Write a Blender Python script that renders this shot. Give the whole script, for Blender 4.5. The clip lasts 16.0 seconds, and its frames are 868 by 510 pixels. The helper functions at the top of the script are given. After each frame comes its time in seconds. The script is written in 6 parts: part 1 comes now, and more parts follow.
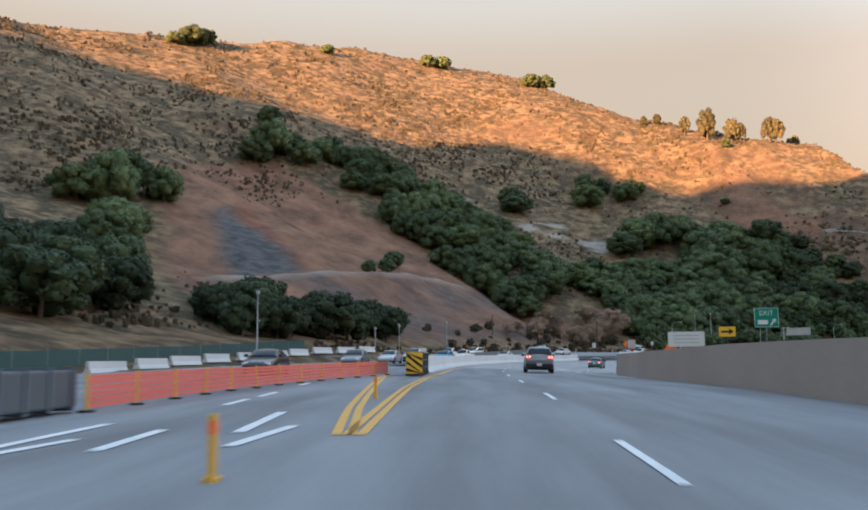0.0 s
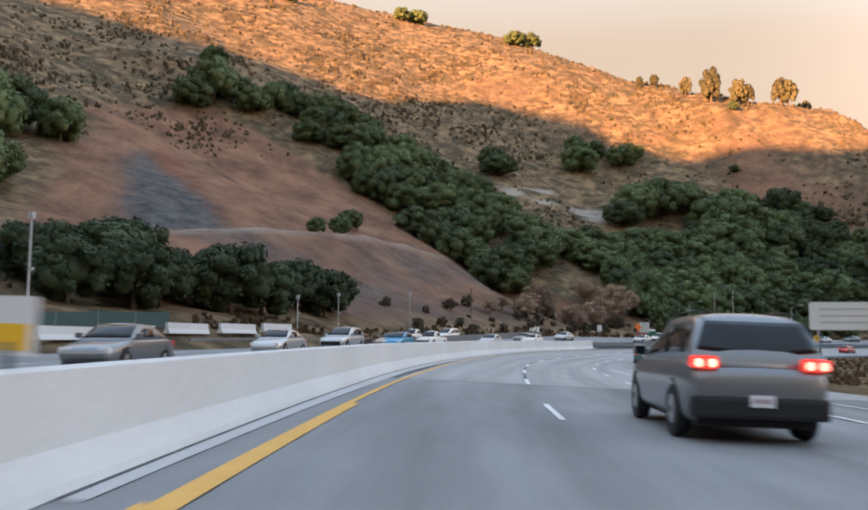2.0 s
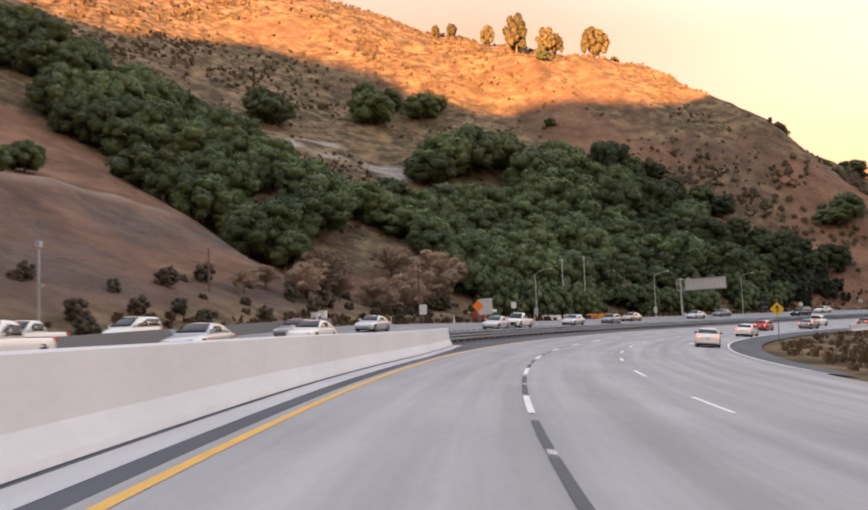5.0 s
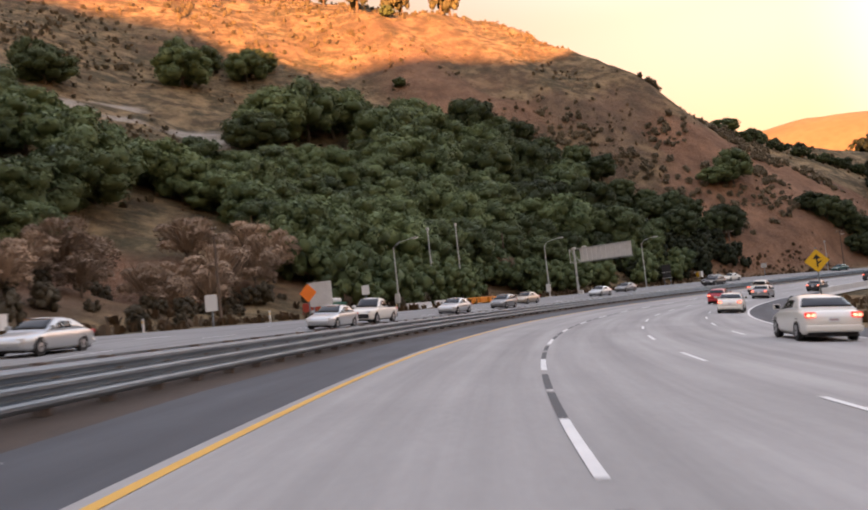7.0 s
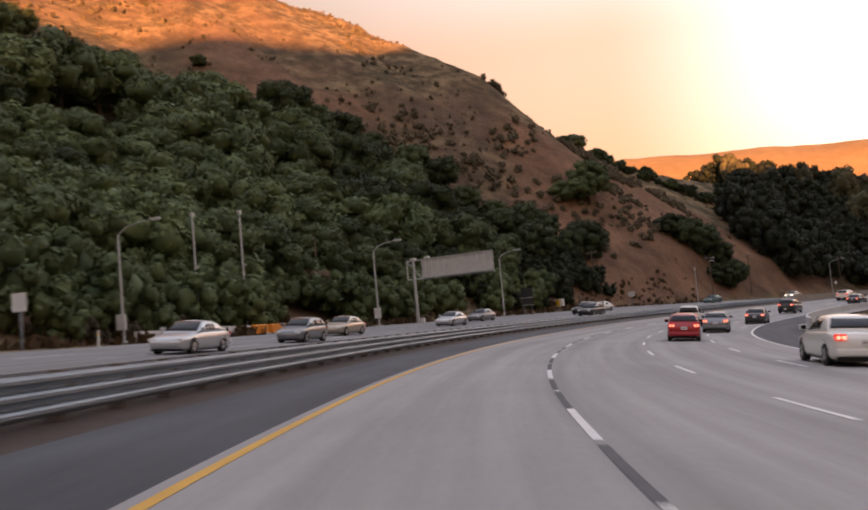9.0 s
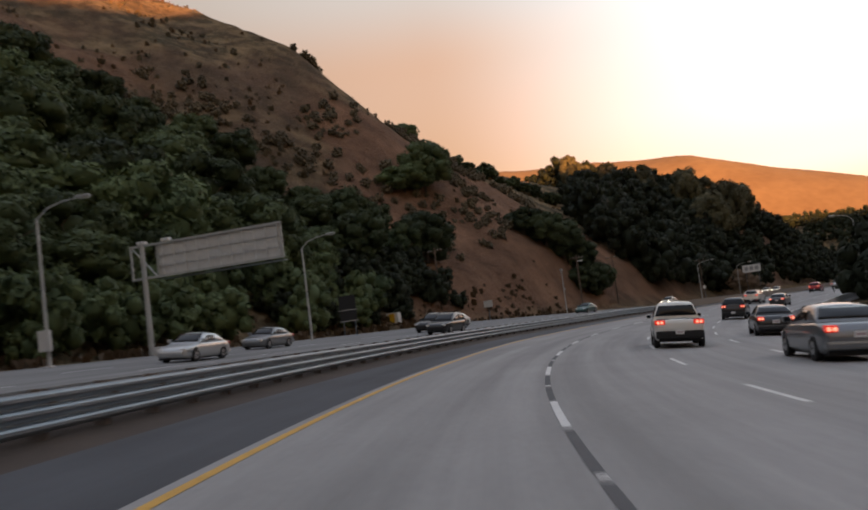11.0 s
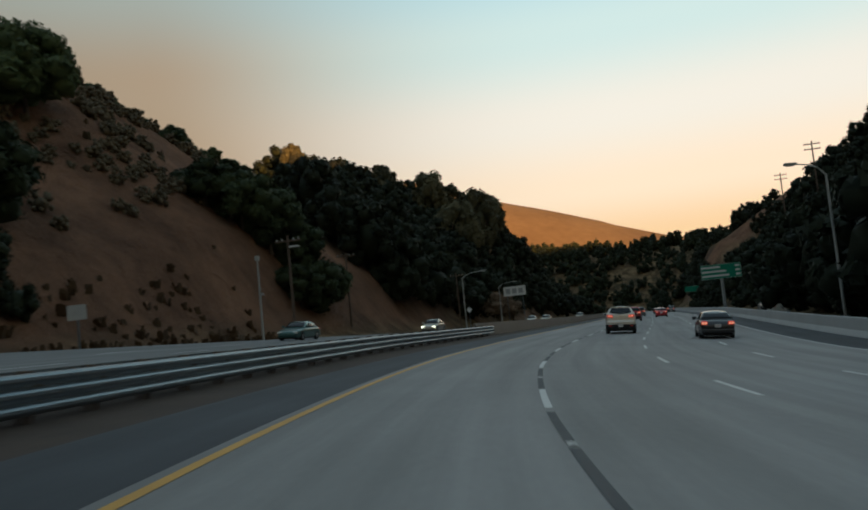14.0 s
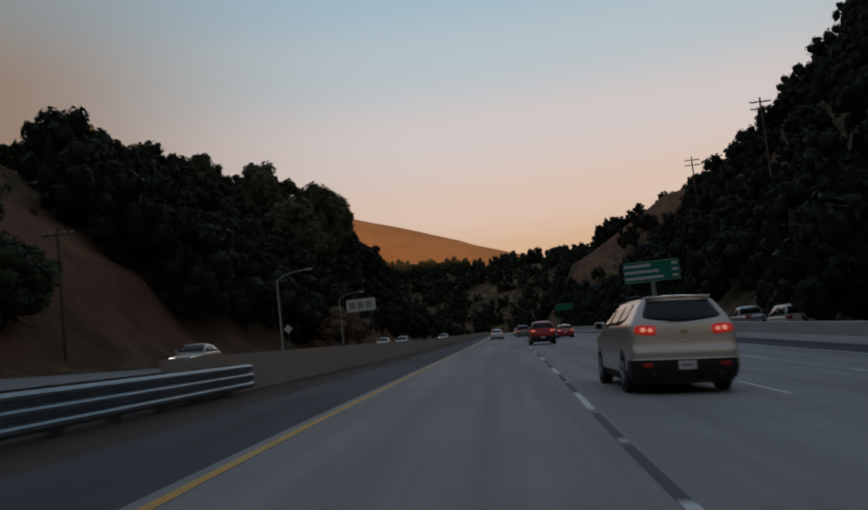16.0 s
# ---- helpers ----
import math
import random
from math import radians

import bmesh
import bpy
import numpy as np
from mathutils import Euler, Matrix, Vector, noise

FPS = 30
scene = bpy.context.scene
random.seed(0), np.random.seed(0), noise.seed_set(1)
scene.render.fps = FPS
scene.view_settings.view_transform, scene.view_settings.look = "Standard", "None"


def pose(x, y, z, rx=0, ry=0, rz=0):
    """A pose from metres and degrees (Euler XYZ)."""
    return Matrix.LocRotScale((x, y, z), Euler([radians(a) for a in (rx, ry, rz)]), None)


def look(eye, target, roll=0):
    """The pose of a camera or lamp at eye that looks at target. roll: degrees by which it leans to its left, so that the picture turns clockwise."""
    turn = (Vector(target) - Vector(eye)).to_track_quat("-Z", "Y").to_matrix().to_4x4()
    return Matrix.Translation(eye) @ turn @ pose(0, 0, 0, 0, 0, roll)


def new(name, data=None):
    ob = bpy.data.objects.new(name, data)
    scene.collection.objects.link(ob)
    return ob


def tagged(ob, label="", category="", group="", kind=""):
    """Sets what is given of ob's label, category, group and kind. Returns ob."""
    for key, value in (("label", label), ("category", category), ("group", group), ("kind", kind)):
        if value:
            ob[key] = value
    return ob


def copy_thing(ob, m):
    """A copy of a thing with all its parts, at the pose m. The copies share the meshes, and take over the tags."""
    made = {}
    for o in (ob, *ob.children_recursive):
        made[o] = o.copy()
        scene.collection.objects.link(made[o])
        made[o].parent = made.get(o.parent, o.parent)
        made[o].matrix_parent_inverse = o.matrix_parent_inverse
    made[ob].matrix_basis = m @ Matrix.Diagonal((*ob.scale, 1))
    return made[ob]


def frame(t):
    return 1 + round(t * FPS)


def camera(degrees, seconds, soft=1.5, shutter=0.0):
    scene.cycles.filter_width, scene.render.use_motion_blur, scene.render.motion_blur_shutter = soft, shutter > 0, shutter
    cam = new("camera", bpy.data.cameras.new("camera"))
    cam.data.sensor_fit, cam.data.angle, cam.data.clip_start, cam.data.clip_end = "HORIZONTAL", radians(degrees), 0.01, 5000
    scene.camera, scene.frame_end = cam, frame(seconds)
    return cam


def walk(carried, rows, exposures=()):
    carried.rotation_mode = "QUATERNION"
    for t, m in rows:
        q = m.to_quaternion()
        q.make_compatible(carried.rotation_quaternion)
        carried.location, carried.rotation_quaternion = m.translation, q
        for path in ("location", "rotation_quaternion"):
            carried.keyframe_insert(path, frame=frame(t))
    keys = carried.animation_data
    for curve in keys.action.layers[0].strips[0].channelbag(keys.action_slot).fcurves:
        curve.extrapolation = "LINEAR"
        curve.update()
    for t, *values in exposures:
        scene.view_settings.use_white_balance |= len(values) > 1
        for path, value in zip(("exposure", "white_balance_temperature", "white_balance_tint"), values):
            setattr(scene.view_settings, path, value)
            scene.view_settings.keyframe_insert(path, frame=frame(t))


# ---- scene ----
cam = camera(53.0, 16.0, soft=1.9, shutter=0.35)
PATH = [
    (0, (-0.0, 0.025, 0.880), (0.82, 19.868, 3.240), -0.31),
    (0.5, (1.024, 12.022, 1.120), (2.198, 31.866, 3.312), -0.05),
    (1, (2.135, 23.896, 1.190), (3.446, 43.742, 3.293), -1.00),
    (1.5, (3.195, 35.644, 1.206), (4.574, 55.484, 3.327), -0.62),
    (2, (4.25, 47.216, 1.215), (5.64, 67.071, 3.179), 0.46),
    (2.5, (5.342, 58.586, 1.255), (6.903, 78.441, 3.078), -0.60),
    (3, (6.717, 69.762, 1.287), (8.984, 89.56, 2.991), 0.03),
    (3.5, (8.575, 80.701, 1.3), (11.86, 100.363, 2.92), -1.38),
    (4, (10.772, 91.284, 1.3), (14.779, 110.825, 2.75), -3.10),
    (4.2, (11.847, 95.521, 1.3), (16.3, 114.949, 2.953), -2.84),
    (6.3, (26.916, 137.255, 1.3), (35.179, 155.416, 2.676), -5.17),
    (6.5, (28.726, 140.998, 1.3), (37.328, 159.0, 2.689), -5.63),
    (7, (33.549, 150.191, 1.3), (42.777, 167.881, 2.677), -6.14),
    (7.5, (38.653, 159.204, 1.3), (48.584, 176.504, 2.744), -5.69),
    (8, (44.084, 168.047, 1.3), (54.879, 184.803, 2.949), -5.59),
    (8.5, (49.991, 176.483, 1.3), (61.658, 192.632, 3.064), -5.90),
    (9, (56.462, 184.657, 1.3), (69.092, 200.07, 3.007), -5.31),
    (9.2, (59.184, 187.826, 1.3), (72.105, 203.008, 2.902), -5.93),
    (11.3, (91.357, 217.644, 1.3), (107.18, 229.752, 3.037), -6.40),
    (11.5, (94.578, 220.209, 1.3), (110.654, 231.998, 2.912), -5.50),
    (12, (103.335, 226.007, 1.3), (120.016, 236.931, 2.857), -5.45),
    (12.5, (112.364, 231.521, 1.3), (129.603, 241.539, 2.871), -5.66),
    (13, (121.759, 236.482, 1.3), (139.535, 245.5, 2.938), -5.55),
    (13.5, (131.462, 240.876, 1.3), (149.716, 248.873, 2.991), -5.91),
    (14, (141.35, 244.812, 1.3), (159.961, 251.933, 3.0), -5.69),
    (14.5, (151.69, 248.09, 1.3), (170.567, 254.465, 3.038), -5.65),
    (15, (162.04, 251.03, 1.3), (181.194, 256.488, 3.124), -6.13),
    (15.5, (172.69, 253.49, 1.3), (192.064, 258.076, 3.2), -6.25),
    (16, (183.33, 255.622, 1.3), (202.858, 259.51, 3.181), -6.20),
]
walk(cam, [(t, look(eye, target, roll)) for t, eye, target, roll in PATH],
     exposures=[(0, 1.38, 5500, 0), (2.0, 1.55, 6000, 4), (3.5, 1.7, 6800, 12), (7.0, 1.58, 7350, 19), (9.0, 1.02, 7600, 22), (11.3, 0.32, 7050, 12), (12.5, 0.02, 6900, 7), (14.0, -0.32, 6250, -11), (15.0, -0.65, 6000, -11), (16.0, -0.9, 6100, 3)])

# ---------------------------------------------------------------- light
SUN_FROM = Vector((-0.65, -0.76, 0.13)).normalized()


def build_world():
    world = bpy.data.worlds.new("evening_sky")
    scene.world = world
    world.use_nodes = True
    nt = world.node_tree
    nt.nodes.clear()
    out = nt.nodes.new("ShaderNodeOutputWorld")
    bg = nt.nodes.new("ShaderNodeBackground")
    sky = nt.nodes.new("ShaderNodeTexSky")
    sky.sky_type = "NISHITA"
    sky.sun_disc = False
    sky.sun_elevation = radians(7.4)
    sky.sun_rotation = math.atan2(SUN_FROM.x, SUN_FROM.y)
    sky.dust_density = 3.0
    co = nt.nodes.new("ShaderNodeTexCoord")
    sep = nt.nodes.new("ShaderNodeSeparateXYZ")
    nt.links.new(co.outputs["Generated"], sep.inputs[0])

    def ramp(stops):
        r = nt.nodes.new("ShaderNodeValToRGB")
        r.color_ramp.interpolation = "EASE"
        els = r.color_ramp.elements
        els[0].position, els[0].color = stops[0][0], (*stops[0][1], 1)
        els[1].position, els[1].color = stops[-1][0], (*stops[-1][1], 1)
        for p, c in stops[1:-1]:
            els.new(p).color = (*c, 1)
        nt.links.new(sep.outputs["Z"], r.inputs[0])
        return r

    # warm haze to the north, a rose and blue evening sky to the east
    north = ramp([(0.0, (0.31, 0.145, 0.056)), (0.12, (0.29, 0.158, 0.074)), (0.31, (0.32, 0.20, 0.115)), (0.40, (0.37, 0.28, 0.21)), (0.55, (0.40, 0.44, 0.52)), (1.0, (0.42, 0.50, 0.66))])
    between = ramp([(0.0, (0.68, 0.33, 0.15)), (0.12, (0.66, 0.34, 0.16)), (0.29, (0.66, 0.41, 0.28)), (0.39, (0.60, 0.57, 0.55)), (0.6, (0.42, 0.46, 0.55)), (1.0, (0.42, 0.50, 0.66))])
    east = ramp([(0.0, (1.45, 0.66, 0.31)), (0.08, (1.58, 0.92, 0.55)), (0.14, (1.66, 1.14, 0.90)), (0.22, (1.52, 1.22, 1.15)), (0.31, (1.10, 1.16, 1.20)), (0.38, (0.86, 1.05, 1.20)), (0.6, (0.45, 0.54, 0.70)), (1.0, (0.42, 0.50, 0.66))])
    flat = nt.nodes.new("ShaderNodeVectorMath")
    flat.operation = "MULTIPLY"
    flat.inputs[1].default_value = (1, 1, 0)
    nt.links.new(co.outputs["Generated"], flat.inputs[0])
    level = nt.nodes.new("ShaderNodeVectorMath")
    level.operation = "NORMALIZE"
    nt.links.new(flat.outputs[0], level.inputs[0])
    eastward = nt.nodes.new("ShaderNodeSeparateXYZ")
    nt.links.new(level.outputs[0], eastward.inputs[0])
    mix = None
    for low, high, a, b in ((0.35, 0.85, north, between), (0.78, 1.0, None, east)):
        turn = nt.nodes.new("ShaderNodeMapRange")
        turn.interpolation_type = "SMOOTHSTEP"
        turn.inputs["From Min"].default_value, turn.inputs["From Max"].default_value = low, high
        nt.links.new(eastward.outputs["X"], turn.inputs["Value"])
        blend = nt.nodes.new("ShaderNodeMix")
        blend.data_type = "RGBA"
        nt.links.new(turn.outputs[0], blend.inputs["Factor"])
        nt.links.new(a.outputs[0] if a else mix.outputs["Result"], blend.inputs["A"])
        nt.links.new(b.outputs[0], blend.inputs["B"])
        mix = blend
    add = nt.nodes.new("ShaderNodeMix")
    add.data_type, add.blend_type = "RGBA", "ADD"
    add.inputs["Factor"].default_value = 0.026
    nt.links.new(mix.outputs["Result"], add.inputs["A"])
    nt.links.new(sky.outputs[0], add.inputs["B"])
    nt.links.new(add.outputs["Result"], bg.inputs["Color"])
    bg.inputs["Strength"].default_value = 0.82
    nt.links.new(bg.outputs[0], out.inputs["Surface"])


build_world()
sun = new("sun", bpy.data.lights.new("sun", "SUN"))
sun.data.energy, sun.data.angle, sun.data.color = 10.5, radians(0.6), (1.0, 0.43, 0.15)
sun.matrix_world = SUN_FROM.to_track_quat("Z", "Y").to_matrix().to_4x4()

# ---------------------------------------------------------------- materials
MATS = {}


def links(nt, a, b):
    nt.links.new(a, b)


def material(name, base, rough=0.8, metal=0.0, dark=None, scale=1.0, fine=12.0, amount=0.5, bump=0.15, bump_scale=None, spec=0.4,
             random_tint=0.0, coat=0.0, emit=None, emit_strength=0.0, stretch=None):
    """A surface with broad stains, fine grain and relief at real-world size."""
    if name in MATS:
        return MATS[name]
    m = bpy.data.materials.new(name)
    m.use_nodes = True
    nt = m.node_tree
    b = nt.nodes["Principled BSDF"]
    b.inputs["Roughness"].default_value = rough
    b.inputs["Metallic"].default_value = metal
    b.inputs["Specular IOR Level"].default_value = spec
    b.inputs["Coat Weight"].default_value = coat
    geo = nt.nodes.new("ShaderNodeNewGeometry")
    vec = geo.outputs["Position"]
    if stretch:
        mp = nt.nodes.new("ShaderNodeMapping")
        mp.inputs["Scale"].default_value = stretch
        nt.links.new(vec, mp.inputs["Vector"])
        vec = mp.outputs[0]
    broad = nt.nodes.new("ShaderNodeTexNoise")
    broad.inputs["Scale"].default_value = scale
    broad.inputs["Detail"].default_value = 4
    grain = nt.nodes.new("ShaderNodeTexNoise")
    grain.inputs["Scale"].default_value = fine
    grain.inputs["Detail"].default_value = 3
    for n in (broad, grain):
        nt.links.new(vec, n.inputs["Vector"])
    dark = dark or tuple(c * 0.6 for c in base)
    mean = nt.nodes.new("ShaderNodeMath")
    mean.operation = "MULTIPLY_ADD"
    mean.inputs[1].default_value = 0.45
    nt.links.new(grain.outputs["Fac"], mean.inputs[0])
    half = nt.nodes.new("ShaderNodeMath")
    half.operation = "MULTIPLY"
    half.inputs[1].default_value = 0.55
    nt.links.new(broad.outputs["Fac"], half.inputs[0])
    nt.links.new(half.outputs[0], mean.inputs[2])
    rng = nt.nodes.new("ShaderNodeMapRange")
    rng.inputs["From Min"].default_value = 0.5 - 0.35 * (1.2 - amount)
    rng.inputs["From Max"].default_value = 0.5 + 0.35 * (1.2 - amount)
    nt.links.new(mean.outputs[0], rng.inputs["Value"])
    mix = nt.nodes.new("ShaderNodeMix")
    mix.data_type = "RGBA"
    mix.inputs["A"].default_value = (*dark, 1)
    mix.inputs["B"].default_value = (*base, 1)
    nt.links.new(rng.outputs[0], mix.inputs["Factor"])
    col = mix.outputs["Result"]
    if random_tint:
        info = nt.nodes.new("ShaderNodeObjectInfo")
        hsv = nt.nodes.new("ShaderNodeHueSaturation")
        val = nt.nodes.new("ShaderNodeMapRange")
        val.inputs["To Min"].default_value = 1 - random_tint
        val.inputs["To Max"].default_value = 1 + random_tint
        nt.links.new(info.outputs["Random"], val.inputs["Value"])
        nt.links.new(val.outputs[0], hsv.inputs["Value"])
        nt.links.new(col, hsv.inputs["Color"])
        col = hsv.outputs[0]
    nt.links.new(col, b.inputs["Base Color"])
    if bump:
        bn = nt.nodes.new("ShaderNodeBump")
        bn.inputs["Strength"].default_value = bump
        bn.inputs["Distance"].default_value = bump_scale or 0.02
        nt.links.new(mean.outputs[0], bn.inputs["Height"])
        nt.links.new(bn.outputs[0], b.inputs["Normal"])
    if emit:
        b.inputs["Emission Color"].default_value = (*emit, 1)
        b.inputs["Emission Strength"].default_value = emit_strength
    MATS[name] = m
    return m


def concrete(name="concrete_pavement", base=(0.33, 0.32, 0.31)):
    return material(name, base, 0.82, dark=tuple(c * 0.72 for c in base), scale=0.25, fine=9.0, amount=0.4, bump=0.2, bump_scale=0.006)


M_ASPHALT = material("worn_asphalt", (0.225, 0.224, 0.224), 0.8, dark=(0.15, 0.15, 0.152), scale=0.16, fine=30.0, amount=0.45, bump=0.3, bump_scale=0.006)
M_SHOULDER = material("dark_asphalt", (0.085, 0.09, 0.10), 0.85, dark=(0.05, 0.053, 0.06), scale=0.3, fine=30.0, amount=0.5, bump=0.3, bump_scale=0.008)
M_CONC = concrete()
M_CONC_OLD = concrete("old_pavement", (0.25, 0.245, 0.24))
M_BARRIER = concrete("barrier_concrete", (0.62, 0.62, 0.61))
M_BARRIER_TAN = concrete("tan_barrier_concrete", (0.36, 0.30, 0.25))


def streaked(m, low, high, width=1.1, length=0.03):
    """Long tyre-worn streaks and stains that follow the lanes."""
    nt = m.node_tree
    b = nt.nodes["Principled BSDF"]
    col = b.inputs["Base Color"].links[0].from_socket
    xyz = nt.nodes.new("ShaderNodeCombineXYZ")
    for key, socket, k in (("across", "X", width), ("along", "Y", length)):
        at = nt.nodes.new("ShaderNodeAttribute")
        at.attribute_name = key
        mul = nt.nodes.new("ShaderNodeMath")
        mul.operation = "MULTIPLY"
        mul.inputs[1].default_value = k
        nt.links.new(at.outputs["Fac"], mul.inputs[0])
        nt.links.new(mul.outputs[0], xyz.inputs[socket])
    ns = nt.nodes.new("ShaderNodeTexNoise")
    ns.inputs["Scale"].default_value, ns.inputs["Detail"].default_value, ns.inputs["Roughness"].default_value = 1.0, 5, 0.55
    nt.links.new(xyz.outputs[0], ns.inputs["Vector"])
    rng = nt.nodes.new("ShaderNodeMapRange")
    for key, val in (("From Min", 0.33), ("From Max", 0.67), ("To Min", low), ("To Max", high)):
        rng.inputs[key].default_value = val
    nt.links.new(ns.outputs["Fac"], rng.inputs["Value"])
    hsv = nt.nodes.new("ShaderNodeHueSaturation")
    nt.links.new(rng.outputs[0], hsv.inputs["Value"])
    nt.links.new(col, hsv.inputs["Color"])
    nt.links.new(hsv.outputs[0], b.inputs["Base Color"])


streaked(M_ASPHALT, 0.68, 1.28, 0.55, 0.05)
streaked(M_CONC, 0.80, 1.18)
streaked(M_CONC_OLD, 0.72, 1.15)
streaked(M_SHOULDER, 0.75, 1.2, 0.9, 0.06)
M_YELLOW = material("yellow_road_paint", (0.72, 0.40, 0.07), 0.6, dark=(0.5, 0.27, 0.06), scale=2.0, fine=40.0, amount=0.4, bump=0.1)
M_WHITE = material("white_road_paint", (0.78, 0.78, 0.76), 0.6, dark=(0.5, 0.5, 0.49), scale=2.0, fine=40.0, amount=0.3, bump=0.1)
M_BLACKSTRIPE = material("black_contrast_paint", (0.09, 0.095, 0.10), 0.75, dark=(0.06, 0.06, 0.065), scale=1.5, fine=40.0, bump=0.1)
M_STEEL = material("galvanised_steel", (0.25, 0.30, 0.34), 0.40, 0.8, dark=(0.14, 0.17, 0.20), scale=0.8, fine=14.0, amount=0.5, bump=0.1, bump_scale=0.004)
M_POST = material("weathered_timber", (0.20, 0.16, 0.13), 0.9, dark=(0.10, 0.08, 0.07), scale=3.0, fine=30.0, bump=0.3)

# ---------------------------------------------------------------- the line of the road
HEAD = [(-160, 4.7), (40, 5.0), (55, 6.1), (70, 8.3), (85, 11.7), (100, 15.5), (115, 19.3), (130, 22.9), (145, 26.4), (160, 29.9),
        (175, 33.6), (190, 37.6), (205, 41.9), (220, 46.5), (235, 50.9), (250, 55.2), (265, 59.5), (280, 63.7), (295, 68.0),
        (310, 72.4), (325, 76.5), (340, 79.8), (355, 82.0), (365, 82.6)]
S0, S1 = -160, 1500
_s = np.arange(S0, S1 + 1, 1.0)
_h = np.radians(np.interp(_s, [a for a, _ in HEAD], [b for _, b in HEAD]))
_h = np.convolve(np.pad(_h, 5, mode="edge"), np.ones(11) / 11, "valid")
_x = np.concatenate([[0], np.cumsum(np.sin(_h))[:-1]])
_y = np.concatenate([[0], np.cumsum(np.cos(_h))[:-1]])
_x, _y = _x - _x[-S0], _y - _y[-S0]
TILT = math.tan(radians(4.8))


def lerp(s, knots):
    return np.interp(s, [k[0] for k in knots], [k[1] for k in knots])


def bank(s):
    return lerp(s, [(30, 0.0), (130, 1.0), (340, 1.0), (430, 0.45)]) * TILT


def plan(s, off):
    """World x and y at s metres along the road and off metres to the right of the inner lane's middle."""
    s = np.asarray(s, float)
    x, y, h = np.interp(s, _s, _x), np.interp(s, _s, _y), np.interp(s, _s, _h)
    return x + off * np.cos(h), y - off * np.sin(h)


def heading(s):
    return float(np.interp(s, _s, _h))


RISE = [(-160, -3.9), (0, -0.43), (6, -0.28), (12, -0.18), (24, -0.11), (47, -0.09), (60, -0.045), (76, 0.0)]
_r = np.convolve(np.pad(np.interp(_s, [a for a, _ in RISE], [b for _, b in RISE]), 4, mode="edge"), np.ones(9) / 9, "valid")


def rise(s):
    """The road climbs a little towards the start of the curve."""
    return np.interp(s, _s, _r)


def far_share(s):
    """How much of the banking the opposite carriageway takes: it lies level before the curve."""
    return lerp(s, [(145, 0.0), (195, 1.0)])


def cross(s, off):
    """The pavement's height at s and off."""
    s, off = np.asarray(s, float), np.asarray(off, float)
    near = np.maximum(off, -6.5)
    return -(near + (off - near) * far_share(s)) * bank(s) + rise(s)


def on_road(s, off, up=0.0):
    x, y = plan(s, off)
    return Vector((float(x), float(y), float(cross(s, off) + up)))


def facing(s, off, up=0.0, turn=0.0, lean=True):
    """A pose on the road whose +y looks along it."""
    m = Matrix.Translation(on_road(s, off, up)) @ Matrix.Rotation(-heading(s) + radians(turn), 4, "Z")
    if lean:
        share = 1.0 if off > -6.5 else float(far_share(s))
        m = m @ Matrix.Rotation(math.atan(float(bank(s)) * share) * math.cos(radians(turn)), 4, "Y")
    return m


def yellow_off(s):
    return lerp(s, [(0, -2.2), (80, -2.22), (100, -2.62), (116, -2.58), (150, -2.93), (165, -2.88), (180, -2.84), (197, -2.72), (257, -2.83), (272, -2.86), (287, -3.1), (302, -3.1), (322, -3.26), (332, -3.32), (344, -3.2), (400, -3.15)])


def lane_off(s):
    return lerp(s, [(0, 1.85), (12, 1.85), (24, 1.97), (40, 1.98), (52, 1.84), (65, 1.68), (76, 1.58), (85, 1.40), (98, 0.95), (115, 0.82), (150, 0.68), (165, 0.74), (190, 0.98), (208, 1.08), (235, 0.98), (256, 0.86), (272, 0.82), (288, 0.67), (300, 0.60), (314, 0.44), (327, 0.42), (342, 0.64), (352, 0.88), (361, 1.10), (369, 1.25), (400, 1.6)])


def wall_off(s):
    return lerp(s, [(50, -2.95), (70, -3.0), (95, -3.25), (121, -3.55), (148, -3.85), (156, -4.3), (166, -5.3)])


def rail_off(s):
    return lerp(s, [(150, -5.9), (220, -5.95), (290, -6.55), (340, -6.6), (370, -6.3)])


# ---------------------------------------------------------------- mesh helpers
def mesh_object(name, verts, faces, mat, smooth=False, parent=None, uvless=True):
    me = bpy.data.meshes.new(name)
    me.from_pydata([tuple(v) for v in verts], [], faces)
    me.validate()
    if mat:
        me.materials.append(mat)
    if smooth:
        me.polygons.foreach_set("use_smooth", [True] * len(me.polygons))
    ob = new(name, me)
    if parent:
        ob.parent = parent
    return ob


def part(name, bm, mat, parent, label=""):
    me = bpy.data.meshes.new(name)
    bm.to_mesh(me)
    bm.free()
    if mat:
        me.materials.append(mat)
    ob = new(name, me)
    if parent:
        ob.parent = parent
    if label:
        ob["label"] = label
    return ob


def thing(name, m, label, category, group="", kind=""):
    e = new(name)
    e.empty_display_size = 0.3
    e.matrix_basis = m
    return tagged(e, label, category, group, kind)


